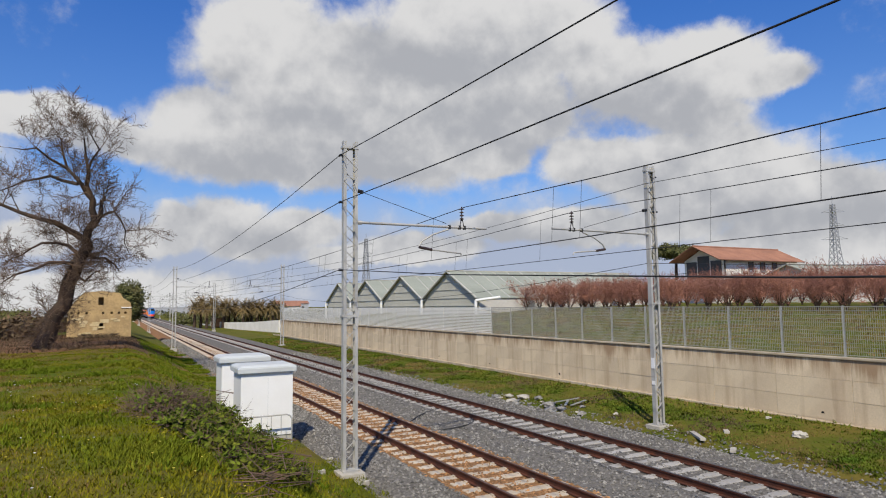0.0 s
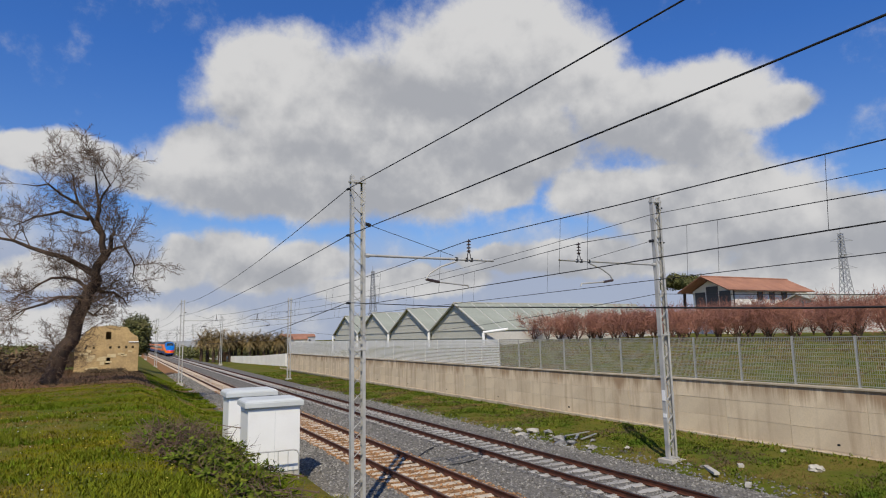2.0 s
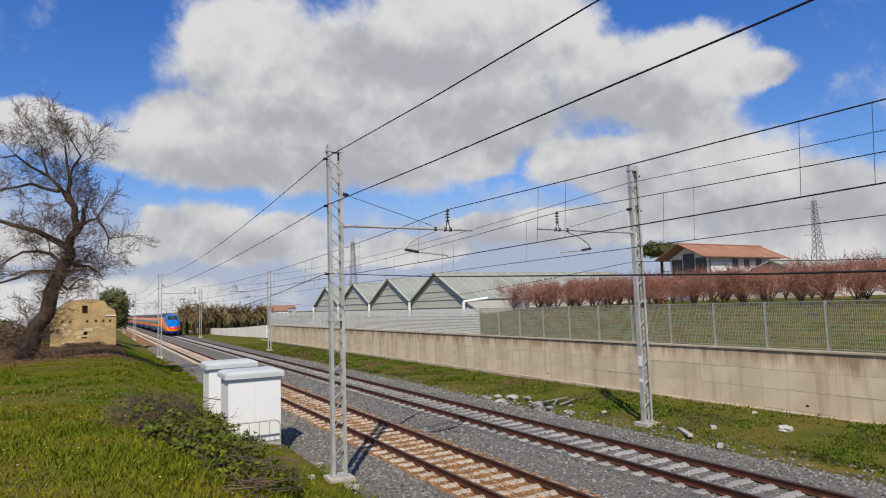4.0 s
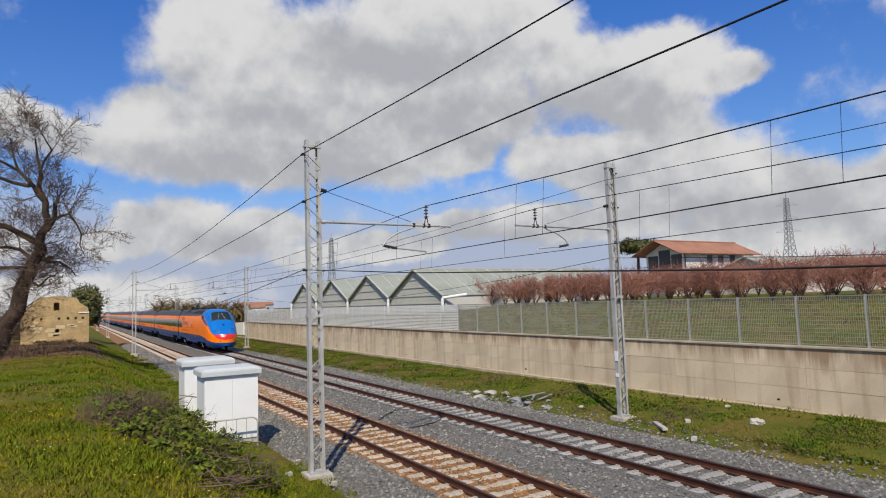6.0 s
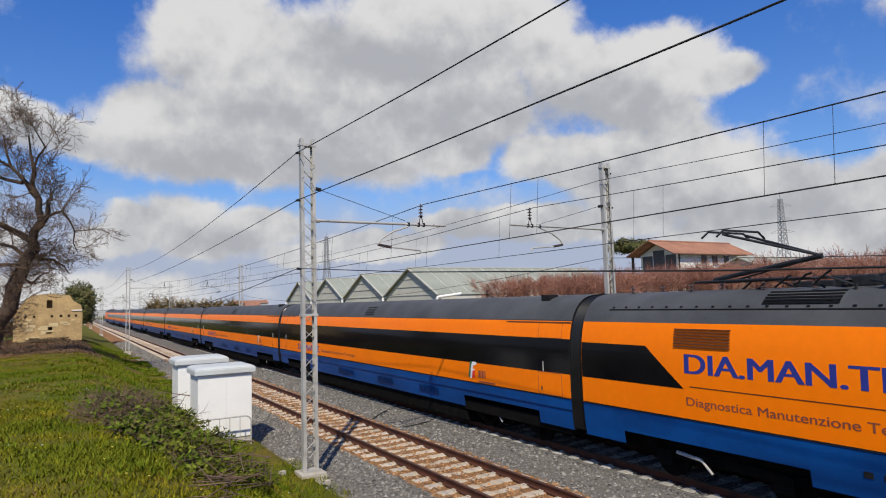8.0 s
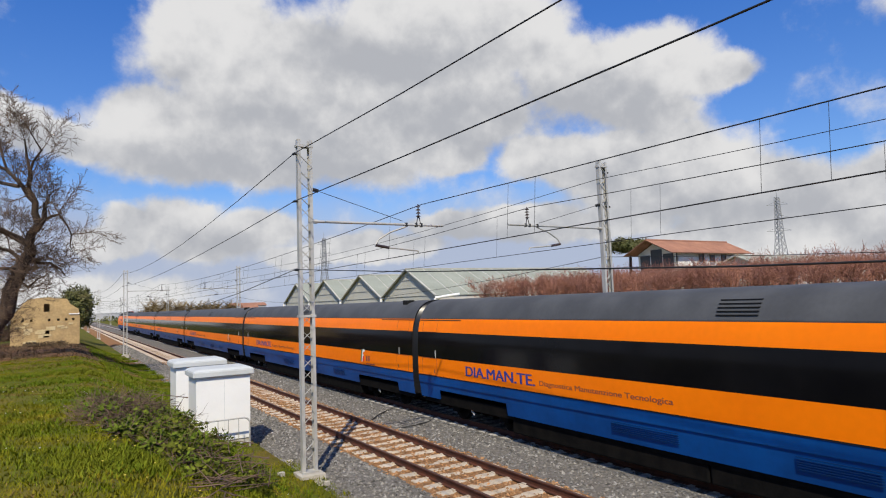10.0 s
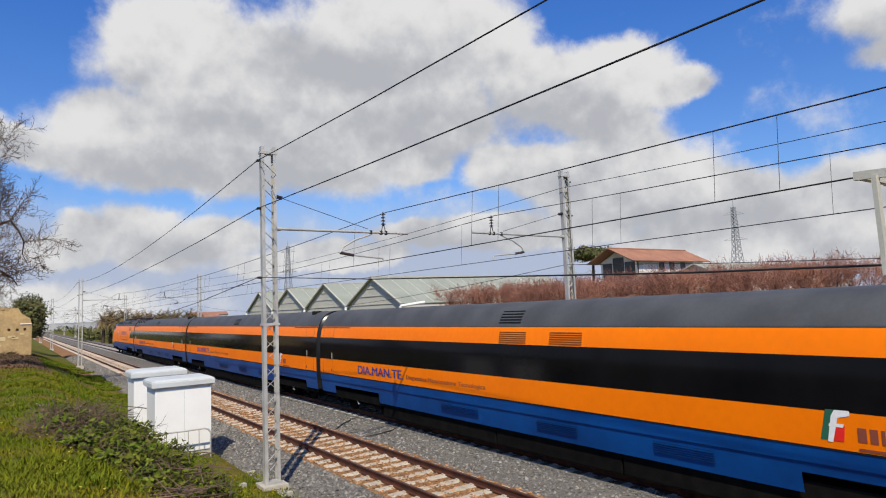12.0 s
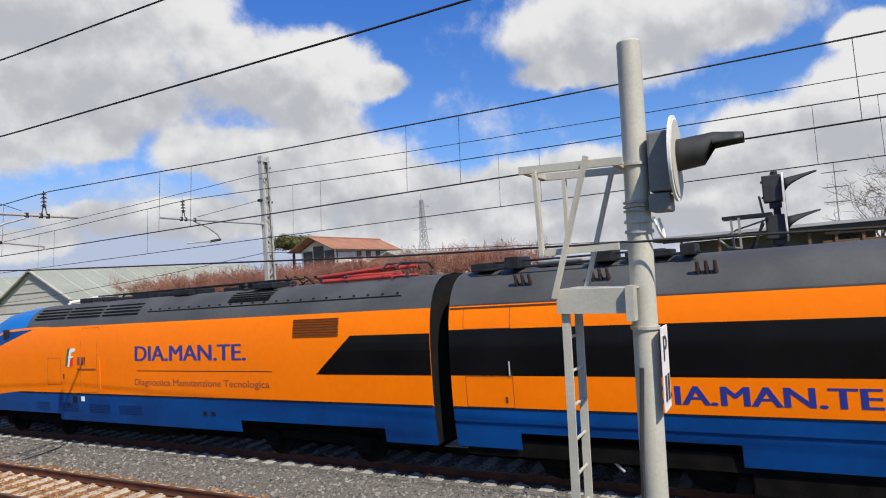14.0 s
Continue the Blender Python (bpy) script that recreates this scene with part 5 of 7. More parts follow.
                ring.append((rr * math.cos(a), -d, zc + 0.02 + rr * math.sin(a) * (1 if i < 5 else 1 - 0.13 * (i - 4)) + 0.05 * i / 7))
            rows.append(ring)
        grid(bm, rows)
        hood = part("hood", bm, MAT["black_paint"], s, "long black sun hood", 0.9)
        sol = hood.modifiers.new("thickness", "SOLIDIFY")
        sol.thickness = 0.008
        bm = bmesh.new()
        rod(bm, (0, -0.315, zc + 0.02), (0, -0.33, zc + 0.02), 0.10, 20)
        part("lens", bm, MAT["wsglass"], s)
    # plate
    zs = height - 2.56
    bm = bmesh.new()
    box(bm, 0.0, -0.135, zs, 0.26, 0.012, 0.64, 0, 0.004)
    part("plate", bm, MAT["signwhite"], s, "white enamel plate")
    if not lower_head:
        face = Matrix(((1, 0, 0, -0.09), (0, 0, -1, -0.143), (0, 1, 0, zs + 0.06), (0, 0, 0, 1)))
        letters("P", 0.19, 0.14, MAT["black_paint"], s, face, "plate_letter", 0.03)
        for q in (-0.06, 0.05):
            bm = bmesh.new()
            box(bm, q, -0.143, zs - 0.15, 0.07, 0.004, 0.2)
            part("plate_bar", bm, MAT["black_paint"], s)
    bm = bmesh.new()
    pts = [(-0.12, 0.02, 3.3), (-0.17, 0.05, 2.6), (-0.14, 0.06, 1.8), (-0.13, 0.05, 0.2)]
    for a, b in zip(pts, pts[1:]):
        rod(bm, a, b, 0.018, 6)
    part("cable", bm, MAT["black_paint"], s)
    return s


MAT["housing"] = mat("grey lamp housing paint", (0.20, 0.205, 0.20), (0.15, 0.155, 0.15), 3, 0.6, 0, 0.05, 30)
signal(-3.2, 1.08, -0.1, "grey railway signal post with ladder, guard frame and hooded round head", 5.85, False)
def twin_signal(x, y, z0):
    """A dark post with two boxed heads on one oblong white-edged board, thin hoods, a bracket and a ladder."""
    s = thing("railway_signal", (x, y, z0), "dark railway signal with two hooded heads beyond the tracks", "railway signal", "railway signals")
    k = MAT["black_paint"]
    bm = bmesh.new()
    rod(bm, (0, 0, 0), (0, 0, 6.0), 0.085, 16, 0.075)
    part("post", bm, MAT["dark_steel"], s, "dark steel post", 0.8)
    bm = bmesh.new()
    box(bm, 0, 0, 0.1, 0.6, 0.6, 0.24, 0, 0.02)
    part("footing", bm, MAT["footing"], s)
    for zc, hh in ((5.60, 0.62), (4.72, 0.56)):
        bm = bmesh.new()
        box(bm, 0, 0.06, zc, 0.34, 0.40, hh, 0, 0.03)
        box(bm, 0, 0.02, zc + hh / 2 + 0.03, 0.12, 0.12, 0.06)
        for q in (-0.18, 0.18):
            box(bm, 0, 0.275, zc + q, 0.30, 0.03, 0.03)
        part("lamp_housing", bm, k, s, "black lamp housing with hinges")
        bm = bmesh.new()
        box(bm, 0, 0.02, zc - hh / 2 - 0.07, 0.2, 0.26, 0.14, 0, 0.02)
        part("lamp_bracket", bm, k, s)
        bm = bmesh.new()
        rows = []
        for i in range(9):
            u = i / 8
            reach = math.radians(150 - 115 * u ** 0.45)
            rows.append([(0.15 * math.sin(a), -0.19 - 0.66 * u, zc + 0.06 + 0.10 * u + 0.15 * math.cos(a)) for a in np.linspace(-reach, reach, 15)])
        grid(bm, rows)
        hood = part("hood", bm, k, s, "thin black sun hood", 0.9)
        sol = hood.modifiers.new("thickness", "SOLIDIFY")
        sol.thickness = 0.008
        bm = bmesh.new()
        rod(bm, (0, -0.195, zc + .06), (0, -0.21, zc + .06), 0.11, 20)
        part("lens", bm, MAT["wsglass"], s)
    for d, w, m, lab in ((0.0, 0.0, "signwhite", "white edge of the backboard"), (0.008, 0.05, "black_paint", "black face of the backboard")):
        bm = bmesh.new()
        r = 0.27 - w
        ring = [(r * math.cos(a), 5.68 + r * math.sin(a)) for a in np.linspace(0, math.pi, 13)] + [(r * math.cos(a), 4.64 + r * math.sin(a)) for a in np.linspace(math.pi, 2 * math.pi, 13)]
        lo = [bm.verts.new((a, -0.150 - d, z)) for a, z in ring]
        hi = [bm.verts.new((a, -0.185 - d, z)) for a, z in ring]
        bm.faces.new(lo[::-1])
        bm.faces.new(hi)
        for i in range(len(ring)):
            j = (i + 1) % len(ring)
            bm.faces.new((lo[i], lo[j], hi[j], hi[i]))
        part("backboard_rim" if not w else "backboard", bm, MAT[m], s, lab)
    g = MAT["galv_dull"]
    bm = bmesh.new()
    for q in (-0.25, 0.25):
        bar(bm, (q, 0.1, 5.02), (q, 1.15, 5.02), 0.05, 0.08)
    bar(bm, (-0.25, 1.12, 5.02), (0.25, 1.12, 5.02), 0.08, 0.06)
    part("guard_frame", bm, MAT["dark_steel"], s, "dark guard frame")
    for a, b in (((-0.2, 0.28, 5.0), (-0.2, 0.34, 5.45)), ((0.25, 1.0, 5.0), (0.25, 0.98, 4.35)), ((-0.25, 0.8, 5.0), (-0.25, 0.8, 4.3)), ((0.25, 0.3, 4.85), (0.25, 0.62, 4.25)), ((-0.25, 0.3, 4.9), (-0.25, 0.55, 4.2))):
        bm = bmesh.new()
        bar(bm, a, b, 0.07, 0.05)
        part("guard_bar", bm, g if a[1] > .5 else MAT["dark_steel"], s)
    bm = bmesh.new()
    box(bm, 0, 0.6, 4.18, 0.55, 0.9, 0.06)
    part("platform", bm, MAT["dark_steel"], s)
    for q in (-0.18, 0.18):
        bm = bmesh.new()
        box(bm, q, 0.75, 2.1, 0.03, 0.06, 4.2)
        part("ladder_rail", bm, g, s)
    for i in range(14):
        bm = bmesh.new()
        rod(bm, (-0.18, 0.75, 0.35 + 0.28 * i), (0.18, 0.75, 0.35 + 0.28 * i), 0.012, 6)
        part("rung", bm, g, s)
    bm = bmesh.new()
    pts = [(0.1, .3, 4.9), (0.3, .9, 4.75), (0.35, 1.3, 4.55), (0.3, 1.1, 4.35), (0.28, .8, 4.3)]
    for a, b in zip(pts, pts[1:]):
        rod(bm, a, b, 0.022, 6)
    part("cable", bm, g, s)


twin_signal(8.0, 0.05, -0.1)

# ---- plants
LEAF = {
    "grass": mat("meadow grass", (0.105, 0.132, 0.005), (0.185, 0.152, 0.012), 0.9, 0.8, 0, 0, 5, 0.4, island=True, spec=0.02),
    "lush": mat("lush grass", (0.078, 0.128, 0.008), (0.145, 0.155, 0.014), 0.6, 0.8, 0, 0, 5, 0.45, island=True, spec=0.02),
    "dry": mat("dry grass", (0.22, 0.15, 0.055), (0.15, 0.095, 0.035), 0.6, 0.85, 0, 0, 5, 0.35, island=True, spec=0.08),
    "bramble": mat("bramble leaf", (0.062, 0.105, 0.010), (0.125, 0.135, 0.018), 0.9, 0.75, 0, 0, 6, 0.45, island=True, spec=0.05),
    "twig": mat("bare twig", (0.160, 0.102, 0.066), (0.085, 0.054, 0.036), 2, 0.9, 0, 0, 20, 0.25, island=True),
    "bark": mat("grey-brown bark", (0.078, 0.048, 0.030), (0.036, 0.025, 0.018), 1.2, 0.95, 0, 0.9, 9),
    "red_twig": mat("reddish orchard twig", (0.36, 0.165, 0.112), (0.19, 0.075, 0.052), 0.3, 0.85, 0, 0, 20, 0.3, island=True),
    "dark_leaf": mat("dark evergreen leaf", (0.028, 0.05, 0.014), (0.05, 0.07, 0.02), 0.6, 0.7, 0, 0, 6, 0.4, island=True),
    "pine_leaf": mat("pine needles", (0.075, 0.085, 0.018), (0.115, 0.105, 0.028), 0.6, 0.7, 0, 0, 6, 0.4, island=True),
    "palm": mat("palm frond", (0.17, 0.125, 0.045), (0.25, 0.165, 0.06), 0.5, 0.65, 0, 0, 6, 0.35, island=True),
    "scrub": mat("brown winter scrub", (0.125, 0.075, 0.036), (0.085, 0.058, 0.028), 0.3, 0.9, 0, 0, 6, 0.35, island=True),
    "flower": mat("yellow flower", (0.75, 0.55, 0.03), (0.7, 0.6, 0.1), 3, 0.7, 0, 0),
    "daisy": mat("white flower", (0.75, 0.75, 0.70), (0.7, 0.7, 0.66), 3, 0.7, 0, 0),
}


def tufts(name, spots, material, label, category="grass", lo=0.06, hi=0.20, blades=4, width=0.012, seed=1):
    r = random.Random(seed)
    verts, faces = [], []
    for x, y, k in spots:
        z = ground_z(x, y) - 0.01
        for _ in range(blades):
            a, h = r.random() * 6.283, r.uniform(lo, hi) * k
            w = width * k
            bx, by = x + r.uniform(-.07, .07) * k, y + r.uniform(-.07, .07) * k
            lx, ly = math.cos(a) * h * r.uniform(0.4, 1.5), math.sin(a) * h * r.uniform(0.4, 1.5)
            b = len(verts)
            verts += [(bx - math.sin(a) * w, by + math.cos(a) * w, z), (bx + math.sin(a) * w, by - math.cos(a) * w, z), (bx + lx, by + ly, z + h)]
            faces.append((b, b + 1, b + 2))
    return bulk(name, verts, faces, material, label, category)


def meadow_spots(n, seed, x0, x1, y0, y1, bias=1.6, clump=0.0):
    r = random.Random(seed)
    out = []
    while len(out) < n:
        y = y0 + (y1 - y0) * r.random() ** bias
        x = r.uniform(x0, x1)
        if clump and noise.noise((x * 0.45, y * 0.45, seed)) < clump * r.random():
            continue
        out.append((x, y, 1 + max(y - 8, 0) * 0.022))
    return out


def grow_grass():
    tufts("meadow_grass", meadow_spots(80000, 1, -26, -3.2, 4.5, 42), LEAF["grass"], "short green meadow grass with tufts", lo=0.012, hi=0.042, width=0.008, seed=1)
    tufts("meadow_grass", meadow_spots(14000, 2, -10, -2.75, 4.5, 17, 1.2, 0.0), LEAF["grass"], "longer green grass on the bank", lo=0.02, hi=0.075, width=0.008, seed=2)
    tufts("meadow_grass", meadow_spots(16000, 31, -18, -3.6, 4.6, 34, 1.5, 0.45), LEAF["lush"], "lush green clumps in the meadow", lo=0.03, hi=0.11, blades=6, width=0.010, seed=31)
    tufts("bank_grass", meadow_spots(4200, 32, -6.4, -4.3, 6, 24, 1.1, 0.2), LEAF["lush"], "long green grass down the bank", lo=0.06, hi=0.20, blades=7, width=0.009, seed=32)
    tufts("dry_grass", meadow_spots(15000, 3, -24, -3.5, 4.5, 44, 1.5, 0.55), LEAF["dry"], "straw-coloured dead grass among the green", lo=0.015, hi=0.055, width=0.008, seed=3)
    tufts("meadow_grass", meadow_spots(14000, 21, -22, -3.3, -8, 4.6, 1.0), LEAF["grass"], "short green grass on top of the bank", lo=0.012, hi=0.045, width=0.008, seed=21)
    tufts("bank_grass", meadow_spots(9000, 34, -6.5, -2.6, 24, 75, 1.3, 0.1), LEAF["lush"], "rough green grass along the foot of the bank", lo=0.03, hi=0.09, blades=6, width=0.012, seed=34)
    tufts("dry_grass", meadow_spots(7000, 4, -30, -5.0, 42, 75, 1.2), LEAF["scrub"], "dry brown grass round the ruin", lo=0.03, hi=0.10, seed=4)
    tufts("verge_grass", meadow_spots(14000, 5, 7.5, 12.45, 2, 90, 1.7), LEAF["bramble"], "green grass of the verge below the wall", lo=0.015, hi=0.05, seed=5)
    tufts("verge_grass", meadow_spots(4000, 6, 7.3, 12.4, 2, 80, 1.5, 0.5), LEAF["dry"], "dry tufts on the verge", lo=0.02, hi=0.07, seed=6)
    tufts("verge_grass", meadow_spots(3500, 35, 7.6, 12.4, 3, 70, 1.5, 0.6), LEAF["scrub"], "brown dead weeds on the verge", lo=0.02, hi=0.07, blades=5, seed=35, width=0.016)
    tufts("verge_weeds", meadow_spots(9000, 33, 7.6, 12.4, 3, 70, 1.5, 0.4), LEAF["bramble"], "dark green weeds in patches on the verge", lo=0.02, hi=0.08, blades=6, seed=33, width=0.022)
    tufts("verge_weeds", [(r.uniform(11.3, 12.5), r.uniform(6, 60), 1.6) for r in [random.Random(9)] for _ in range(700) if True], LEAF["bramble"], "dark weeds along the wall's foot", lo=0.02, hi=0.09, seed=7, width=0.02)
    tufts("field_grass", meadow_spots(9000, 8, 13.3, 33, 2, 60, 1.0), LEAF["grass"], "rough grass of the field above the wall", lo=0.03, hi=0.10, seed=8, width=0.02)
    tufts("field_grass", meadow_spots(9000, 36, 13.3, 33, 2, 60, 1.0, 0.3), LEAF["dry"], "straw-coloured grass in the field above the wall", lo=0.03, hi=0.10, seed=36, width=0.02)
    r = random.Random(12)
    for name, m, n, lab in (("yellow_flowers", "flower", 260, "scattered small yellow flowers"), ("white_flowers", "daisy", 160, "scattered tiny white flowers")):
        verts, faces = [], []
        for _ in range(n):
            x, y = r.uniform(-14, -4.2), 4.6 + 18 * r.random() ** 1.4
            z, s = ground_z(x, y) + r.uniform(.06, .16), r.uniform(.010, .020)
            b = len(verts)
            verts += [(x + s * math.cos(a), y + s * math.sin(a), z) for a in (0, 1.26, 2.51, 3.77, 5.03)] + [(x, y, z - s)]
            faces += [(b, b + 1, b + 2, b + 3, b + 4)] + [(b + i, b + 5, b + (i + 1) % 5) for i in range(5)]
        bulk(name, verts, faces, LEAF[m], lab, "flowers")


grow_grass()


def leaf_cloud(r, n, radii, size, hollow=0.5, rough=0.35, seed=0, lift=0.0, droop=0.0):
    """Small leaves in a lumpy ellipsoid, thicker towards its skin, with gaps."""
    verts, faces = [], []
    while len(faces) < n:
        d = Vector((r.gauss(0, 1), r.gauss(0, 1), r.gauss(0, 1))).normalized()
        if d.z < -0.75:
            continue
        lump = 1 + rough * noise.noise(d * 2.2 + Vector((seed, 0, 0))) + 0.6 * rough * noise.noise(d * 5 + Vector((0, seed, 0)))
        k = lump * (hollow + (1 - hollow) * r.random() ** 0.6)
        if noise.noise(d * 3.5 + Vector((seed * 2, 3, k * 2))) < -0.28:
            continue
        p = Vector((d.x * radii[0] * k, d.y * radii[1] * k, d.z * radii[2] * k + lift))
        u = Vector((r.gauss(0, 1), r.gauss(0, 1), r.gauss(0, .6))).normalized()
        v = u.cross(d + Vector((0, 0, .3))).normalized()
        s = size * r.uniform(.6, 1.4)
        b = len(verts)
        verts += [p - u * s, p + v * s * .45, p + u * s, p - v * s * .45]
        faces.append((b, b + 1, b + 2, b + 3))
    return verts, faces


def seg_mesh(segs, sides):
    """Tapered limbs from rows of (p, q, r0, r1)."""
    verts, faces = [], []
    for p, q, r0, r1 in segs:
        p, q = Vector(p), Vector(q)
        d = (q - p)
        if d.length < 1e-5:
            continue
        u = d.orthogonal().normalized()
        v = d.normalized().cross(u)
        b = len(verts)
        for c, rr in ((p, r0), (q, r1)):
            for i in range(sides):
                a = 6.28318 * i / sides
                verts.append(c + (u * math.cos(a) + v * math.sin(a)) * rr)
        for i in range(sides):
            j = (i + 1) % sides
            faces.append((b + i, b + j, b + sides + j, b + sides + i))
    return verts, faces


def twiggy(r, start, direction, length, radius, depth, out, wander=0.35, up=0.05, split=3, droop=0.0):
    """A branching limb, in short bent pieces."""
    n = 4 if depth > 1 else 3
    p, d = Vector(start), Vector(direction).normalized()
    for i in range(n):
        d = (d + Vector((r.gauss(0, wander), r.gauss(0, wander), r.gauss(0, wander) + up - droop * i)) * 0.45).normalized()
        q = p + d * length / n
        r0, r1 = radius * (1 - 0.8 * i / n), radius * (1 - 0.8 * (i + 1) / n)
        out.append((p, q, r0, r1))
        p = q
        if depth > 0:
            for _ in range(split if i == n - 1 else (1 if r.random() < 0.8 else 2)):
                side = Vector((r.gauss(0, 1), r.gauss(0, 1), r.gauss(0, .7))).normalized()
                twiggy(r, p, d * 0.8 + side * 0.8, length * r.uniform(.45, .7), max(r1 * 0.7, 0.006), depth - 1, out, wander, up, split, droop)


def big_tree():
    r = random.Random(21)
    t = thing("bare_tree", (-12.4, 45, ground_z(-12.4, 45) - 0.1), "large leaning leafless tree before the ruin", "tree")
    o = t.location.copy()

    def at(px, pz, dy=0.0):
        return Vector((-14.74 + 0.0305 * px, 45 + dy, 1.9 + (612 - pz) * 0.0351 * (0.93 if pz < 440 else 1.0) + (0.42 if pz < 440 else 0.0))) - o
    limbs = [
        ([at(78, 618), at(98, 565), at(122, 505), at(140, 460), at(152, 430)], 0.50, 0.30),
        ([at(152, 430), at(120, 408, .5), at(62, 385, .9), at(0, 362, 1.2), at(-60, 345, 1.4)], 0.22, 0.05),
        ([at(150, 432), at(166, 388, -.3), at(160, 350, -.5), at(140, 322, -.4), at(112, 290, 0), at(98, 232, .2)], 0.26, 0.04),
        ([at(161, 352, -.5), at(152, 300, -1), at(142, 240, -1.3)], 0.17, 0.04),
        ([at(164, 400, -.3), at(176, 360, -.6), at(182, 350, -.7)], 0.15, 0.08),
        ([at(168, 385, -.3), at(200, 372, -.9), at(222, 410, -1.2), at(228, 450, -1.4)], 0.09, 0.02),
        ([at(146, 452), at(185, 458, .6), at(212, 480, 1.0)], 0.12, 0.03),
        ([at(135, 470), at(90, 470, -.9), at(40, 492, -1.6), at(15, 510, -2)], 0.12, 0.025),
        ([at(140, 455), at(95, 430, 1.2), at(50, 440, 2), at(10, 460, 2.6)], 0.12, 0.025),
        ([at(130, 320, -.3), at(80, 300, 1.2), at(30, 310, 2.0), at(-10, 330, 2.2)], 0.12, 0.025),
        ([at(150, 300, -1), at(170, 260, -1.8), at(150, 225, -2)], 0.08, 0.02),
        ([at(120, 500), at(150, 500, 1), at(175, 480, 1.4)], 0.10, 0.03),
        ([at(112, 290), at(60, 262, -1), at(20, 270, -1.6)], 0.09, 0.02),
    ]
    trunk, twigs = [], []
    for pts, r0, r1 in limbs:
        n = len(pts) - 1
        for i in range(n):
            a = r0 + (r1 - r0) * i / n
            b = r0 + (r1 - r0) * (i + 1) / n
            mid = (pts[i] + pts[i + 1]) / 2 + Vector((r.gauss(0, .12), r.gauss(0, .12), r.gauss(0, .1)))
            trunk += [(pts[i], mid, a, (a + b) / 2), (mid, pts[i + 1], (a + b) / 2, b)]
            if r0 > 0.5 and i < 2:
                continue
            for p in (mid, pts[i + 1]):
                for _ in range(2 if r.random() < 0.25 else 1):
                    side = Vector((r.gauss(0, 1), r.gauss(0, 1), r.gauss(0.25, .7))).normalized()
                    twiggy(r, p, side + (pts[i + 1] - pts[i]).normalized() * 0.7, r.uniform(0.95, 1.75), min(0.05, b * 0.6), 3, twigs, 0.24, 0.14, 2, 0.05)
    twigs = [(a, b, max(c, 0.010), max(d, 0.008)) for a, b, c, d in twigs]
    for i in range(520):
        k = r.random()
        pts = limbs[0][0]
        j = min(int(k * 4), 3)
        p = pts[j].lerp(pts[j + 1], k * 4 - j)
        side = Vector((r.gauss(0, 1), r.gauss(0, 1), r.gauss(.1, .5))).normalized()
        twiggy(r, p + side * .35, side, r.uniform(.4, 1.5), .016, 1, twigs, .6, .05, 2, .08)
    for name, segs, sides, m, lab in (("trunk", [(a - (b - a) * .06, b + (b - a) * .06, c, d) for a, b, c, d in trunk], 10, "bark", "thick leaning trunk and limbs"), ("twig_mass", twigs, 3, "twig", "fine bare twigs")):
        v, f = seg_mesh(segs, sides)
        o2 = bulk(name, v, f, LEAF[m], lab, "", "stuff" if name == "twig_mass" else "", t)
        o2.data.polygons.foreach_set("use_smooth", [True] * len(o2.data.polygons))


big_tree()


def bush(name, x, y, radii, n, size, material, label, seed, twig="twig", category="bush", twigs=30):
    r = random.Random(seed)
    b = thing(name, (x, y, ground_z(x, y) - 0.05), label, category)
    v, f = leaf_cloud(r, n, radii, size, 0.45, 0.5, seed, radii[2] * 0.45)
    bulk("foliage", v, f, LEAF[material], "", "", "stuff", b)
    segs = []
    for _ in range(twigs):
        d = Vector((r.gauss(0, .8), r.gauss(0, .8), r.uniform(.25, 1)))
        twiggy(r, (r.uniform(-.5, .5) * radii[0], r.uniform(-.5, .5) * radii[1], 0), d, radii[2] * r.uniform(0.9, 1.6), 0.012 * max(radii[2], .6), 1, segs, 0.5, 0, 2)
    v, f = seg_mesh(segs, 3)
    bulk("stem_tangle", v, f, LEAF[twig], "", "", "stuff", b)
    return b


for i, (x, y, rx, ry, rz, n) in enumerate(((-6.95, 13.9, .75, .9, .30, 2400), (-6.65, 12.7, .75, .8, .34, 2600), (-6.15, 11.8, .7, .7, .32, 2400), (-7.35, 14.6, .5, .7, .24, 1000), (-6.9, 11.6, .55, .6, .24, 1300), (-6.1, 10.3, .55, .5, .2, 700), (-5.5, 11.2, .55, .5, .24, 1200), (-5.15, 11.9, .45, .5, .2, 800), (-6.45, 11.1, .5, .5, .26, 1200), (-4.9, 12.9, .3, .35, .14, 400), (-7.25, 12.6, .6, .7, .34, 1600), (-7.15, 11.2, .5, .55, .28, 1300), (-6.85, 10.3, .5, .5, .26, 1100), (-6.55, 9.5, .45, .45, .22, 800), (-7.45, 13.4, .5, .6, .3, 1000))):
    bush("bramble_bush", x - .22, y, (rx, ry, rz * 1.1), int(n * (.3 if i in (0, 3, 10, 14) else .75)), 0.05, "bramble", "low tangled bramble bush on the bank", 40 + i, "twig", "bush", 130 if i in (0, 3, 10, 14) else 50)


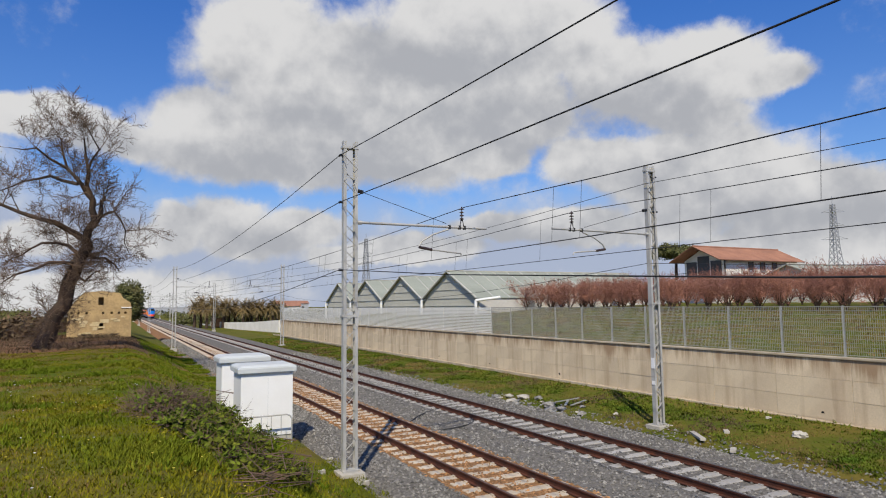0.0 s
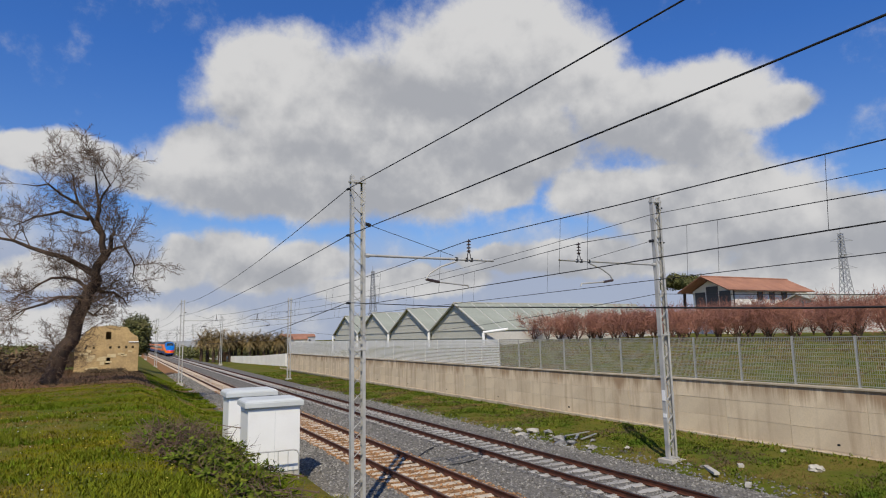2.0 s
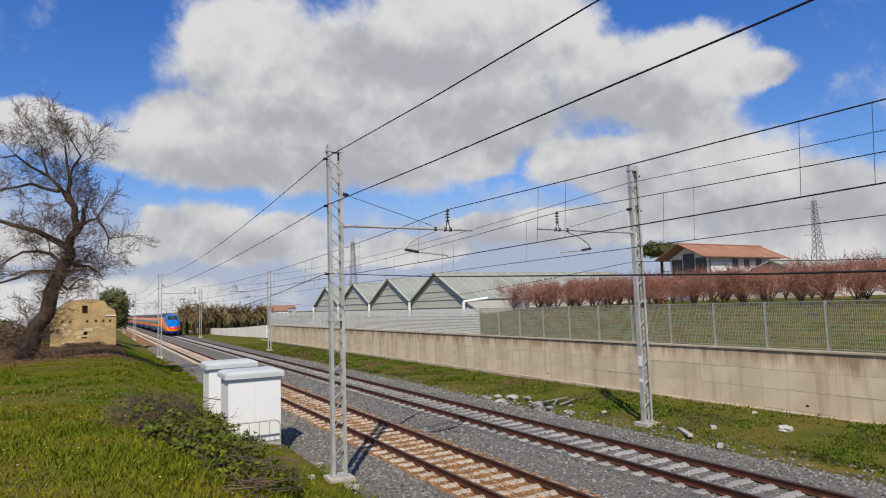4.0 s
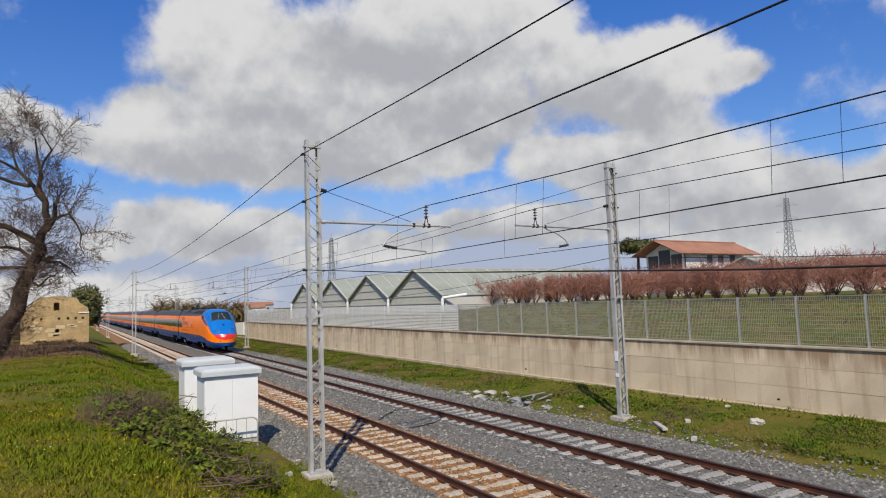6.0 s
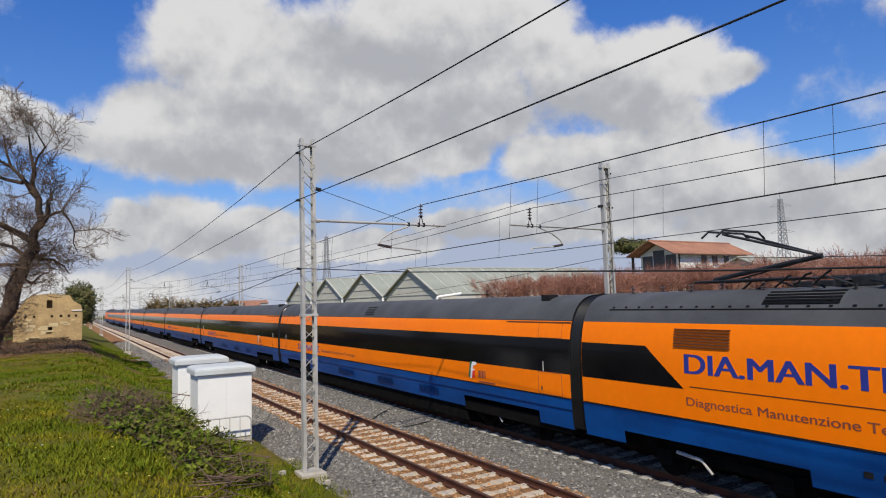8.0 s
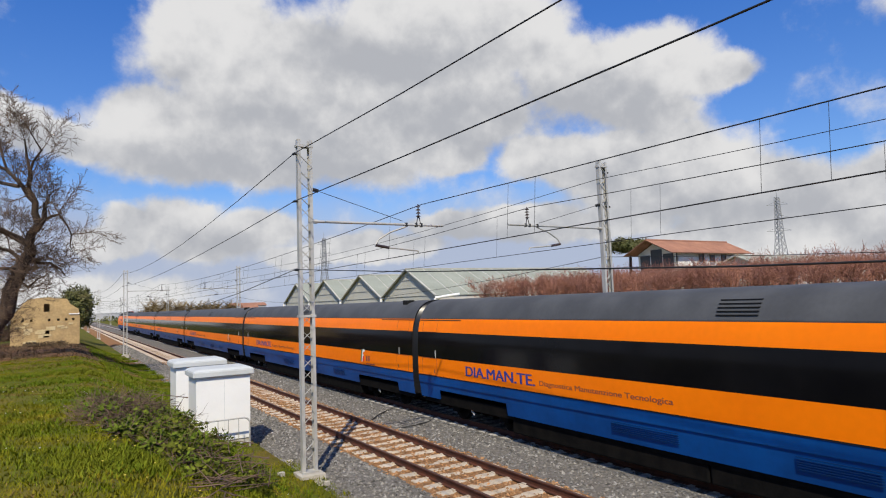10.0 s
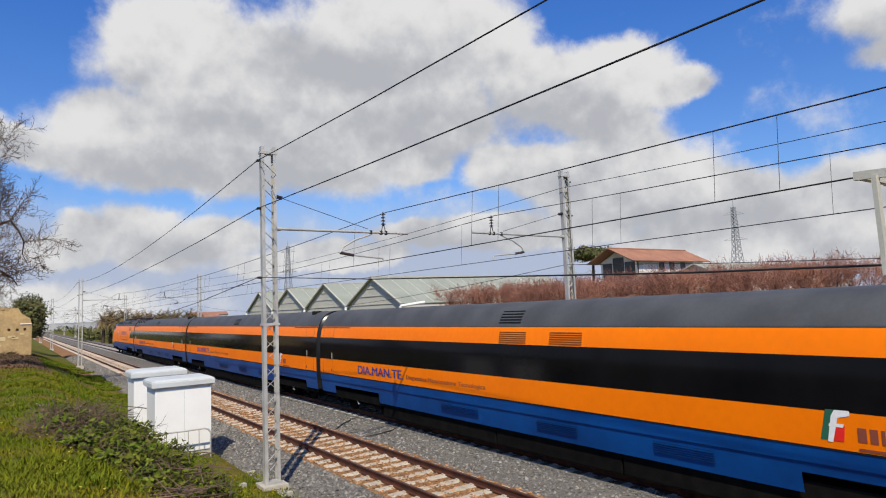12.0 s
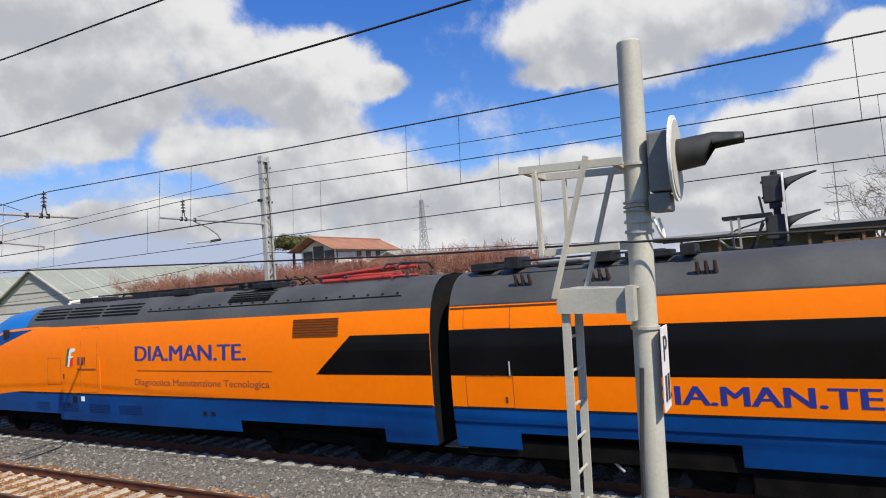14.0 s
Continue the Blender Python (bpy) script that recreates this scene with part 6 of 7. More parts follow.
def brush_pile():
    r = random.Random(6)
    segs = []
    for _ in range(46):
        p = Vector((r.gauss(0, .38), r.gauss(0, .4), r.uniform(.02, .2)))
        a = r.random() * 6.28
        q = p + Vector((math.cos(a), math.sin(a), r.uniform(-.1, .25))) * r.uniform(.3, .8)
        segs.append((p, q, r.uniform(.006, .014), .004))
    for x, y, lab in ((-6.75, 8.5, "heap of cut brown branches on the bank"), (-7.1, 13.6, "dead brushwood among the brambles"), (-6.5, 10.4, "pale dead sticks below the brambles")):
        v, f = seg_mesh(segs, 5)
        o = bulk("brush_pile", v, f, LEAF["twig"], lab, "brushwood")
        o.location = (x, y, ground_z(x, y) + (0.22 if y > 12 else 0.0))


brush_pile()


def evergreen(x, y, w, h, label, m="dark_leaf", n=5200, size=0.22, seed=3, lumps=7):
    r = random.Random(seed)
    z = ground_z(x, y)
    t = thing("evergreen_tree", (x, y, z - .1), label, "tree")
    segs = [((0, 0, 0), (0.1, 0, h * .45), .28, .2), ((0.1, 0, h * .45), (0, 0.1, h * .8), .2, .06)]
    verts, faces = [], []
    for k in range(lumps):
        a = k * 2.4
        c = Vector((math.cos(a) * w * .28 * r.random(), math.sin(a) * w * .28 * r.random(), h * (.38 + .45 * k / lumps)))
        segs.append(((0, 0, h * .35), c, .1, .04))
        v, f = leaf_cloud(r, n // lumps, (w * r.uniform(.26, .38), w * r.uniform(.26, .38), h * r.uniform(.16, .24)), size, .5, .5, seed + k)
        b = len(verts)
        verts += [q + c for q in v]
        faces += [tuple(i + b for i in g) for g in f]
    bulk("crown", verts, faces, LEAF[m], "", "", "stuff", t)
    v, f = seg_mesh(segs, 8)
    bulk("trunk", v, f, LEAF["bark"], "", "", "", t)


evergreen(-6.9, 92, 4.6, 7.2, "dense olive ivy-clad evergreen behind the ruin", "pine_leaf", n=10000, size=0.17)
evergreen(-9.6, 76, 4.0, 5.0, "olive-brown evergreen behind the ruin", "pine_leaf", 5000, .16, 8)


def scrub():
    r = random.Random(15)
    verts, faces = [], []
    for k in range(46):
        x, y = r.uniform(-60, -13), r.uniform(62, 130)
        if k % 3 == 0:
            x, y = r.uniform(-32, -15), r.uniform(66, 85)
        s = r.uniform(1.0, 2.1)
        v, f = leaf_cloud(r, 420, (s * 1.5, s * 1.5, s), 0.22, .35, .6, k, s * .5)
        b = len(verts)
        c = Vector((x, y, ground_z(x, y)))
        verts += [q + c for q in v]
        faces += [tuple(i + b for i in g) for g in f]
    bulk("winter_scrub", verts, faces, LEAF["scrub"], "brown leafless scrub beyond the meadow", "scrub")
    verts, faces = [], []
    for k in range(90):
        x = r.uniform(-420, 420)
        y = r.uniform(330, 620)
        s = r.uniform(2.5, 5.5)
        if -60 < x < 60:
            s *= 0.6
        v, f = leaf_cloud(r, 130, (s * 2.6, s * 2, s), 0.9, .4, .5, k, s * .4)
        b = len(verts)
        c = Vector((x, y, ground_z(x, y)))
        verts += [q + c for q in v]
        faces += [tuple(i + b for i in g) for g in f]
    bulk("far_trees", verts, faces, LEAF["pine_leaf"], "distant line of trees on the plain", "trees")
    verts, faces = [], []
    for k in range(8):
        x, y = -10.9 + k * 0.36, 64.6 + r.uniform(-.3, .3)
        v, f = leaf_cloud(r, 160, (.5, .4, .28), 0.08, .3, .5, k, .15)
        b = len(verts)
        c = Vector((x, y, ground_z(x, y)))
        verts += [q + c for q in v]
        faces += [tuple(i + b for i in g) for g in f]
    bulk("ruin_weeds", verts, faces, LEAF["scrub"], "brown weeds at the ruin's foot", "weeds")


scrub()


def palm(x, y, h, seed, label):
    r = random.Random(seed)
    p = thing("palm_tree", (x, y, ground_z(x, y) - .1), label, "palm", "row of palms")
    segs = [((0, 0, 0), (0.05, 0, h * .5), .34, .30), ((0.05, 0, h * .5), (0, 0, h), .30, .36)]
    v, f = seg_mesh(segs, 9)
    bulk("trunk", v, f, LEAF["bark"], "", "", "", p)
    verts, faces = [], []
    for k in range(64):
        a = k * 2.399
        el = 1.3 - 2.3 * (k / 64) + r.uniform(-.1, .1)
        L = r.uniform(2.1, 3.1)
        q = Vector((0, 0, h))
        d = Vector((math.cos(a) * math.cos(el), math.sin(a) * math.cos(el), math.sin(el)))
        for i in range(6):
            d = (d + Vector((0, 0, -.17))).normalized()
            nq = q + d * L / 6
            s = d.cross(Vector((0, 0, 1))).normalized()
            w = .55 * (1 - abs(i - 2.2) / 5)
            for sg in (-1, 1):
                for e in range(2):
                    b = len(verts)
                    m = q + (nq - q) * (e * .5)
                    verts += [m, m + (nq - q) * .3, m + s * sg * w + d * .22 + Vector((0, 0, -.10))]
                    faces.append((b, b + 1, b + 2))
            q = nq
    bulk("frond_crown", verts, faces, LEAF["palm"], "", "", "stuff", p)


rng_p = random.Random(71)
for k in range(17):
    x = 7.0 + k * 1.08 + rng_p.uniform(-.3, .3)
    palm(x, 146 + rng_p.uniform(-4, 4), lerp(k, (0, 16), (5.3, 4.0)) + rng_p.uniform(-.5, .5), 60 + k, "squat date palm with brownish fronds")


def palm_hedge():
    r = random.Random(44)
    verts, faces = [], []
    for k in range(34):
        x, y = 5.6 + k * 0.95, 168 - k * 0.8 + r.uniform(-2, 2)
        s = r.uniform(1.1, 1.7)
        v, f = leaf_cloud(r, 260, (s * 1.1, s * 1.1, s), .26, .4, .5, k, s * .6)
        b = len(verts)
        c = Vector((x, y, ground_z(x, y) + .5))
        verts += [q + c for q in v]
        faces += [tuple(i + b for i in g) for g in f]
    bulk("garden_hedge", verts, faces, LEAF["pine_leaf"], "dense olive-green hedge behind the palms", "hedge")


palm_hedge()

# ---- orchard above the wall


def orchard():
    protos = []
    r = random.Random(31)
    for k in range(4):
        stems, twigs = [], []
        for i in range(6):
            a = i * 1.05 + r.uniform(-.3, .3)
            d = Vector((math.cos(a) * .62, math.sin(a) * .62, 1))
            own = []
            twiggy(r, (0, 0, .12), d, r.uniform(1.25, 1.75), .045, 3, own, .28, .32, 2)
            for s in own:
                (stems if s[2] > .022 else twigs).append(s if s[2] > .022 else (s[0], s[1], max(s[2], .010), max(s[3], .007)))
        stems.append(((0, 0, -.1), (0, 0, .4), .08, .07))
        protos.append((seg_mesh(stems, 5), seg_mesh(twigs, 3)))
    first = {}
    k = 0
    for x in (31.0, 34.5, 38.5, 43.0):
        y = 18.5
        while y < 62:
            i = k % 4
            m = pose(x + r.uniform(-.5, .5), y + r.uniform(-.5, .5), 0, 0, 0, r.uniform(0, 360))
            m.translation.z = ground_z(m.translation.x, m.translation.y) - .05
            sc = r.uniform(.85, 1.12)
            if i not in first:
                t = thing("fruit_tree", m, "leafless reddish fruit tree pruned to a vase", "fruit tree", "orchard rows")
                for name, (v, f), mt, kd in (("stem_frame", protos[i][0], "bark", ""), ("twig_mass", protos[i][1], "red_twig", "stuff")):
                    bulk(name, v, f, LEAF[mt], "", "", kd, t)
                first[i] = t
            else:
                copy_thing(first[i], m)
            k += 1
            y += 2.1


orchard()

# ---- buildings
B = {
    "tuff": mat("crumbling ochre tuff", (0.47, 0.33, 0.15), (0.33, 0.23, 0.11), 0.9, 0.95, 0, 1.0, 5, vary=0.35),
    "plaster": mat("white render", (0.78, 0.75, 0.68), (0.69, 0.655, 0.58), 0.5, 0.9, 0, 0.1, 12),
    "tile": mat("terracotta roof tile", (0.33, 0.16, 0.10), (0.25, 0.12, 0.078), 0.6, 0.9, 0, 0.6, 6, stretch=(1, 1, 1)),
    "film": mat("pale greenhouse sheeting", (0.31, 0.33, 0.28), (0.25, 0.268, 0.225), 0.25, 0.8, 0, 0.05, 3, spec=0.15),
    "film_wall": mat("greenish gable sheeting", (0.52, 0.505, 0.43), (0.43, 0.42, 0.36), 0.3, 0.8, 0, 0.05, 4, spec=0.15),
    "film_side": mat("milky side sheeting", (0.58, 0.56, 0.52), (0.50, 0.48, 0.45), 0.3, 0.5, 0, 0.05, 4),
    "trim": mat("dark green-grey frame", (0.48, 0.47, 0.41), (0.38, 0.37, 0.32), 2, 0.6, 0, 0.05, 20),
    "pvc": mat("white plastic pipe", (0.78, 0.78, 0.76), (0.7, 0.7, 0.68), 2, 0.4, 0, 0),
    "dark": mat("dark opening", (0.02, 0.02, 0.022), (0.03, 0.03, 0.03), 1, 0.3, 0, 0),
    "wood": mat("brown stained timber", (0.20, 0.11, 0.055), (0.13, 0.075, 0.04), 1.5, 0.8, 0, 0.2, 15),
    "shedwall": mat("grey-green shed wall", (0.11, 0.11, 0.10), (0.16, 0.15, 0.13), 0.6, 0.85, 0, 0.1, 10),
    "haze": mat("distant pale wall", (0.45, 0.45, 0.46), (0.36, 0.37, 0.40), 0.1, 0.9, 0, 0, 1),
    "steel_far": mat("grey pylon steel", (0.30, 0.31, 0.33), (0.25, 0.26, 0.28), 0.3, 0.7, 0.3, 0, 5),
}


def ruin():
    x0, x1, y0 = -12.25, -7.05, 66.0
    zb, ze, zt = 1.45, 4.08, 5.70
    t = thing("ruined_farmhouse", (x0, y0, 0), "roofless ruin of crumbling ochre stone", "ruin")
    W = x1 - x0
    th = 0.55
    hx0, hx1 = 2.45, 2.88

    def blk(bm, a, b, z0, z1):
        box(bm, (a + b) / 2, th / 2, (z0 + z1) / 2, b - a, th, z1 - z0)
    bm = bmesh.new()
    blk(bm, 0, W, zb, 2.15)
    blk(bm, 0, hx0, 2.15, 2.85)
    blk(bm, hx1, W, 2.15, 2.85)
    blk(bm, 0, W, 2.85, 3.58)
    holes = [0.22, 0.78, 1.42, 2.75, 3.45, 4.05, 4.6]
    a = 0.0
    for h in holes:
        blk(bm, a, h, 3.58, 3.78)
        a = h + 0.19
    blk(bm, a, W, 3.58, 3.78)
    blk(bm, 0, W, 3.78, ze)
    # broken gable round the upper window
    ux0, ux1, uz0, uz1 = 2.42, 2.86, 4.42, 5.12
    for pts in ([(0, ze), (ux0, ze), (ux0, zt - .02), (1.25, zt - .12), (0.9, 5.2)], [(ux1, ze), (W, ze), (W - .12, 4.62), (4.45, 5.05), (4.2, 5.52), (3.5, zt - .1), (ux1, zt)], [(ux0, ze), (ux1, ze), (ux1, uz0), (ux0, uz0)], [(ux0, uz1), (ux1, uz1), (ux1, zt), (ux0, zt - .02)]):
        lo = [bm.verts.new((a, 0, z)) for a, z in pts]
        hi = [bm.verts.new((a, th, z)) for a, z in pts]
        bm.faces.new(lo)
        bm.faces.new(hi[::-1])
        for i in range(len(pts)):
            j = (i + 1) % len(pts)
            bm.faces.new((lo[j], lo[i], hi[i], hi[j]))
    part("front_wall", bm, B["tuff"], t, "pierced front wall with a broken gable")
    for x, hh in ((0.27, 4.0), (W - 0.27, 3.9)):
        bm = bmesh.new()
        box(bm, x, 3.6, (zb + hh) / 2, th, 6.1, hh - zb)
        part("side_wall", bm, B["tuff"], t)
    # added slab inside: keeps sky light off, so the lower holes look dark
    bm = bmesh.new()
    box(bm, W / 2, 3.5, 4.02, W - 1.1, 5.9, .12)
    part("shade_slab_low", bm, B["wood"], t, "slab added inside to darken the lower holes")
    # a second slab and a wall, added to darken the upper window
    bm = bmesh.new()
    box(bm, W / 2, 1.6, 5.25, 2.6, 2.0, .12)
    part("shade_slab_high", bm, B["wood"], t)
    bm = bmesh.new()
    box(bm, W / 2, 2.6, 4.7, 2.6, .25, 1.2)
    part("shade_wall", bm, B["tuff"], t)
    bm = bmesh.new()
    box(bm, W / 2, 6.8, 2.9, W, th, 2.9)
    part("back_wall", bm, B["tuff"], t)
    bm = bmesh.new()
    for k in range(14):
        rr = random.Random(k)
        a = rr.uniform(0.1, W - 0.5)
        box(bm, a, -0.012, rr.uniform(1.6, 3.4), rr.uniform(.3, .8), 0.03, rr.uniform(.12, .35))
    part("plaster_patch", bm, mat("old pale plaster", (0.58, 0.47, 0.27), (0.5, 0.39, 0.2), 2, 0.95, 0, 0.3, 10), t, "flaking pale plaster patches")
    bm = bmesh.new()
    box(bm, 4.75, -0.03, 4.17, 0.85, 0.09, 0.10)
    part("string_course", bm, B["plaster"], t)


ruin()


def greenhouse(x, y, length, w, z0, ze, zt, label, pipe=True):
    g = thing("greenhouse", (x, y, 0), label, "greenhouse", "greenhouse bays")
    h = w / 2
    bm = bmesh.new()
    f = [bm.verts.new(p) for p in ((0, -h, z0), (0, h, z0), (0, h, ze), (0, 0, zt), (0, -h, ze))]
    bk = [bm.verts.new((0.12, v.co.y, v.co.z)) for v in f]
    bm.faces.new(f[::-1])
    bm.faces.new(bk)
    for i in range(5):
        bm.faces.new((f[i], f[(i + 1) % 5], bk[(i + 1) % 5], bk[i]))
    part("gable_wall", bm, B["film_wall"], g, "grey-green sheeted gable")
    bm = bmesh.new()
    r = bmesh.ops.create_cube(bm, size=1, matrix=Matrix.Translation((length, 0, (z0 + ze) / 2)) @ Matrix.Diagonal((.12, w, ze - z0, 1)))
    part("end_wall", bm, B["film_wall"], g)
    for s in (-1, 1):
        bm = bmesh.new()
        d = Vector((0, s * h, ze - zt))
        grid(bm, [[(xx, s * h * k, zt + (ze - zt) * k + 0.05) for k in (0, .5, 1.02)] for xx in np.linspace(-.25, length, 2)])
        o = part("roof_slope", bm, B["film"], g, "pale green sheeted roof")
        sol = o.modifiers.new("thickness", "SOLIDIFY")
        sol.thickness = 0.06
        bm = bmesh.new()
        box(bm, length / 2, s * (h - .06), (z0 + ze) / 2, length, .1, ze - z0)
        part("side_wall", bm, B["film_side"], g, "milky side sheeting")
        bm = bmesh.new()
        bar(bm, (-.28, 0, zt + .02), (-.28, s * h, ze + .02), .22, .12)
        part("verge_board", bm, B["trim"], g)
        for k in range(1, 14):
            bm = bmesh.new()
            xx = length * k / 14
            bar(bm, (xx, 0, zt + .07), (xx, s * h, ze + .07), .05, .06)
            part("roof_bar", bm, B["film_side"], g)
    for z, y1 in ((ze + .05, h), (ze + 1.0, h * .62), (ze + 1.9, h * .32), (ze - .8, h)):
        bm = bmesh.new()
        bar(bm, (-.03, -y1, z), (-.03, y1, z), .06, .07)
        part("gable_rail", bm, B["trim"], g)
    bm = bmesh.new()
    bar(bm, (-.3, 0, zt + .1), (length, 0, zt + .1), .16, .12)
    part("ridge", bm, B["trim"], g)
    if pipe:
        bm = bmesh.new()
        rod(bm, (-.35, h, ze - .1), (-.35, h, z0 - .6), .16, 10)
        rod(bm, (-.35, h, ze - .1), (.6, h, ze + .05), .14, 10)
        part("downpipe", bm, B["pvc"], g, "white downpipe")


for k in range(4):
    greenhouse(25, 62.6 + 13.1 * k, 27, 13.0, 2.0, 4.72, 7.80, "gabled greenhouse with pale green plastic sheeting")
greenhouse(55, 42.0, 24, 12.0, 2.6, 5.4, 7.86, "further sheeted greenhouse behind the orchard", False)


def pipe_elbow():
    bm = bmesh.new()
    rod(bm, (24.6, 56.0, 2.4), (24.6, 56.0, 4.45), .16, 10)
    rod(bm, (24.6, 56.0, 4.45), (26.6, 54.4, 4.75), .15, 10)
    solid("drain_pipe", bm, B["pvc"], "white bent drain pipe at the greenhouse corner", "pipe")


pipe_elbow()


def farmhouse():
    x0, y0, L, D = 62.7, 56.0, 15.4, 6.5
    zb, ze, zr = 3.6, 9.7, 11.4
    t = thing("farmhouse", (x0, y0, 0), "white two-storey house with a terracotta tiled roof", "house")
    bm = bmesh.new()
    box(bm, L / 2, 0.15, (zb + ze) / 2, L, .3, ze - zb)
    part("wall", bm, B["plaster"], t)
    bm = bmesh.new()
    box(bm, L / 2, D - .15, (zb + ze) / 2, L, .3, ze - zb)
    part("wall", bm, B["plaster"], t)
    for x in (.15, L - .15):
        bm = bmesh.new()
        f = [(0, zb), (D, zb), (D, ze), (D / 2, zr - .1), (0, ze)]
        lo = [bm.verts.new((x - .14, a, z)) for a, z in f]
        hi = [bm.verts.new((x + .14, a, z)) for a, z in f]
        bm.faces.new(lo)
        bm.faces.new(hi[::-1])
        for i in range(5):
            j = (i + 1) % 5
            bm.faces.new((lo[j], lo[i], hi[i], hi[j]))
        part("gable_wall", bm, B["plaster"], t)
    for s in (0, 1):
        bm = bmesh.new()
        rows = []
        for xx in np.arange(-2.0, L + 0.61, 0.11):
            bump = 0.035 * math.sin(xx * 2 * math.pi / 0.33)
            rows.append([(xx, D / 2 + (1 if s else -1) * (D / 2 + .9) * k, zr + .12 + (ze - zr - .32) * k + bump) for k in (0, .33, .66, 1)])
        grid(bm, rows)
        o = part("roof_slope", bm, B["tile"], t, "rows of weathered terracotta tiles")
        sol = o.modifiers.new("thickness", "SOLIDIFY")
        sol.thickness = 0.12
    bm = bmesh.new()
    rod(bm, (-2.0, D / 2, zr + .14), (L + .6, D / 2, zr + .14), .14, 8)
    part("ridge_tiles", bm, B["tile"], t)
    for x in (5.3, 7.7, 10.3):
        bm = bmesh.new()
        box(bm, x, -.02, 8.75, 0.85, .08, 1.1)
        w = part("window", bm, B["dark"], t, "dark window")
        bm = bmesh.new()
        for q in (-.47, .47):
            box(bm, x + q, -.05, 8.75, .10, .12, 1.2)
        part("window_frame", bm, B["wood"], w)
        bm = bmesh.new()
        box(bm, x, -.08, 8.12, 1.15, .2, .08)
        part("window_sill", bm, B["haze"], w)
    # loggia in the gable end: flat dark panels stand for its deep shade
    for a, b, z0, z1 in ((0.4, 2.1, 7.1, 9.5), (2.3, 4.2, 7.1, 10.2), (4.4, 6.1, 7.0, 9.5)):
        bm = bmesh.new()
        box(bm, -.02, (a + b) / 2, (z0 + z1) / 2, .08, b - a, z1 - z0)
        part("loggia_shade", bm, B["dark"], t, "dark panel painted as the loggia's shade")
    bm = bmesh.new()
    box(bm, -.9, 3.25, 6.95, 1.8, 6.5, .18)
    part("balcony_slab", bm, B["plaster"], t)
    for k in range(9):
        bm = bmesh.new()
        rod(bm, (-1.7, .3 + k * .72, 7.0), (-1.7, .3 + k * .72, 7.9), .03, 6)
        part("baluster", bm, B["dark"], t)
    bm = bmesh.new()
    box(bm, -1.7, 3.25, 7.92, .06, 6.4, .06)
    part("balcony_rail", bm, B["dark"], t)
    bm = bmesh.new()
    box(bm, 7.5, -.9, 5.6, 19, .3, 3.6)
    solid("garden_wall", bm, mat("brown garden wall", (0.16, 0.09, 0.075), (0.12, 0.07, 0.06), .6, .9, 0, .2, 8), "reddish-brown wall before the house", "wall", at=(x0, y0 - 2, 0))


farmhouse()


def umbrella_pine(x, y, z_crown, w, label):
    r = random.Random(77)
    z = ground_z(x, y)
    t = thing("umbrella_pine", (x, y, z), label, "tree")
    h = z_crown - z
    segs = [((0, 0, -.1), (.3, 0, h), .3, .2)]
    verts, faces = [], []
    for k in range(9):
        a = k * 2.4
        c = Vector((math.cos(a) * w * .38 * (k / 9) ** .5, math.sin(a) * w * .38 * (k / 9) ** .5, h + r.uniform(-.3, .5)))
        segs.append(((.3, 0, h - .8), c, .12, .05))
        v, f = leaf_cloud(r, 800, (w * .23, w * .23, 1.1), .2, .4, .5, k)
        b = len(verts)
        verts += [q + c for q in v]
        faces += [tuple(i + b for i in g) for g in f]
    bulk("crown", verts, faces, LEAF["pine_leaf"], "", "", "stuff", t)
    v, f = seg_mesh(segs, 7)
    bulk("trunk", v, f, LEAF["bark"], "", "", "", t)


umbrella_pine(68.6, 69.5, 11.6, 8.0, "umbrella pine with a flat dark crown beside the house")


def pylon(x, y, base, top, label, w=5.0):
    t = thing("power_pylon", (x, y, base), label, "pylon", "lattice pylons")
    H = top - base
    body = H * .93

    def half(z):
        return lerp(z, (0, H * .55, body), (w / 2, w * .19, w * .10))
    for sx in (-1, 1):
        for sy in (-1, 1):
            bm = bmesh.new()
            zs = [0, H * .3, H * .55, H * .75, body]
            for a, b in zip(zs, zs[1:]):
                bar(bm, (sx * half(a), sy * half(a), a), (sx * half(b), sy * half(b), b), .16, .16)
            part("leg", bm, B["steel_far"], t)
    bm = bmesh.new()
    z = 0
    while z < body - .5:
        s = max(half(z) * 1.7, 1.0)
        n = min(z + s, body)
        a, b = half(z), half(n)
        for p, q in (((-a, -a), (b, -b)), ((a, -a), (-b, -b)), ((-a, a), (b, b)), ((a, a), (-b, b)), ((-a, -a), (-b, b)), ((-a, a), (-b, -b)), ((a, -a), (b, b)), ((a, a), (b, -b))):
            bar(bm, (*p, z), (*q, n), .10, .10)
        z = n
    o = part("bracing", bm, B["steel_far"], t)
    tagged(o, kind="stuff")
    for k, (zz, ln) in enumerate(((H * .62, 3.4), (H * .74, 2.8), (H * .86, 3.0))):
        for s in ((1, -1) if k != 1 else (1,)):
            bm = bmesh.new()
            a = half(zz)
            d = Vector((.64, -.77, 0)) * s
            rod(bm, (0, 0, zz), d * ln + Vector((0, 0, zz)), .10, 5, .05)
            rod(bm, (0, 0, zz + 1.2), d * ln + Vector((0, 0, zz)), .06, 5, .05)
            part("cross_arm", bm, B["steel_far"], t)
    bm = bmesh.new()
    rod(bm, (0, 0, body - .5), (0, 0, H), .12, 5, .05)
    part("peak", bm, B["steel_far"], t)


pylon(180.0, 110.0, 1.0, 34.8, "tall lattice power pylon on the plain", 5.0)
pylon(77.7, 230.0, 0.5, 32.4, "far lattice power pylon beyond the greenhouses", 4.6)


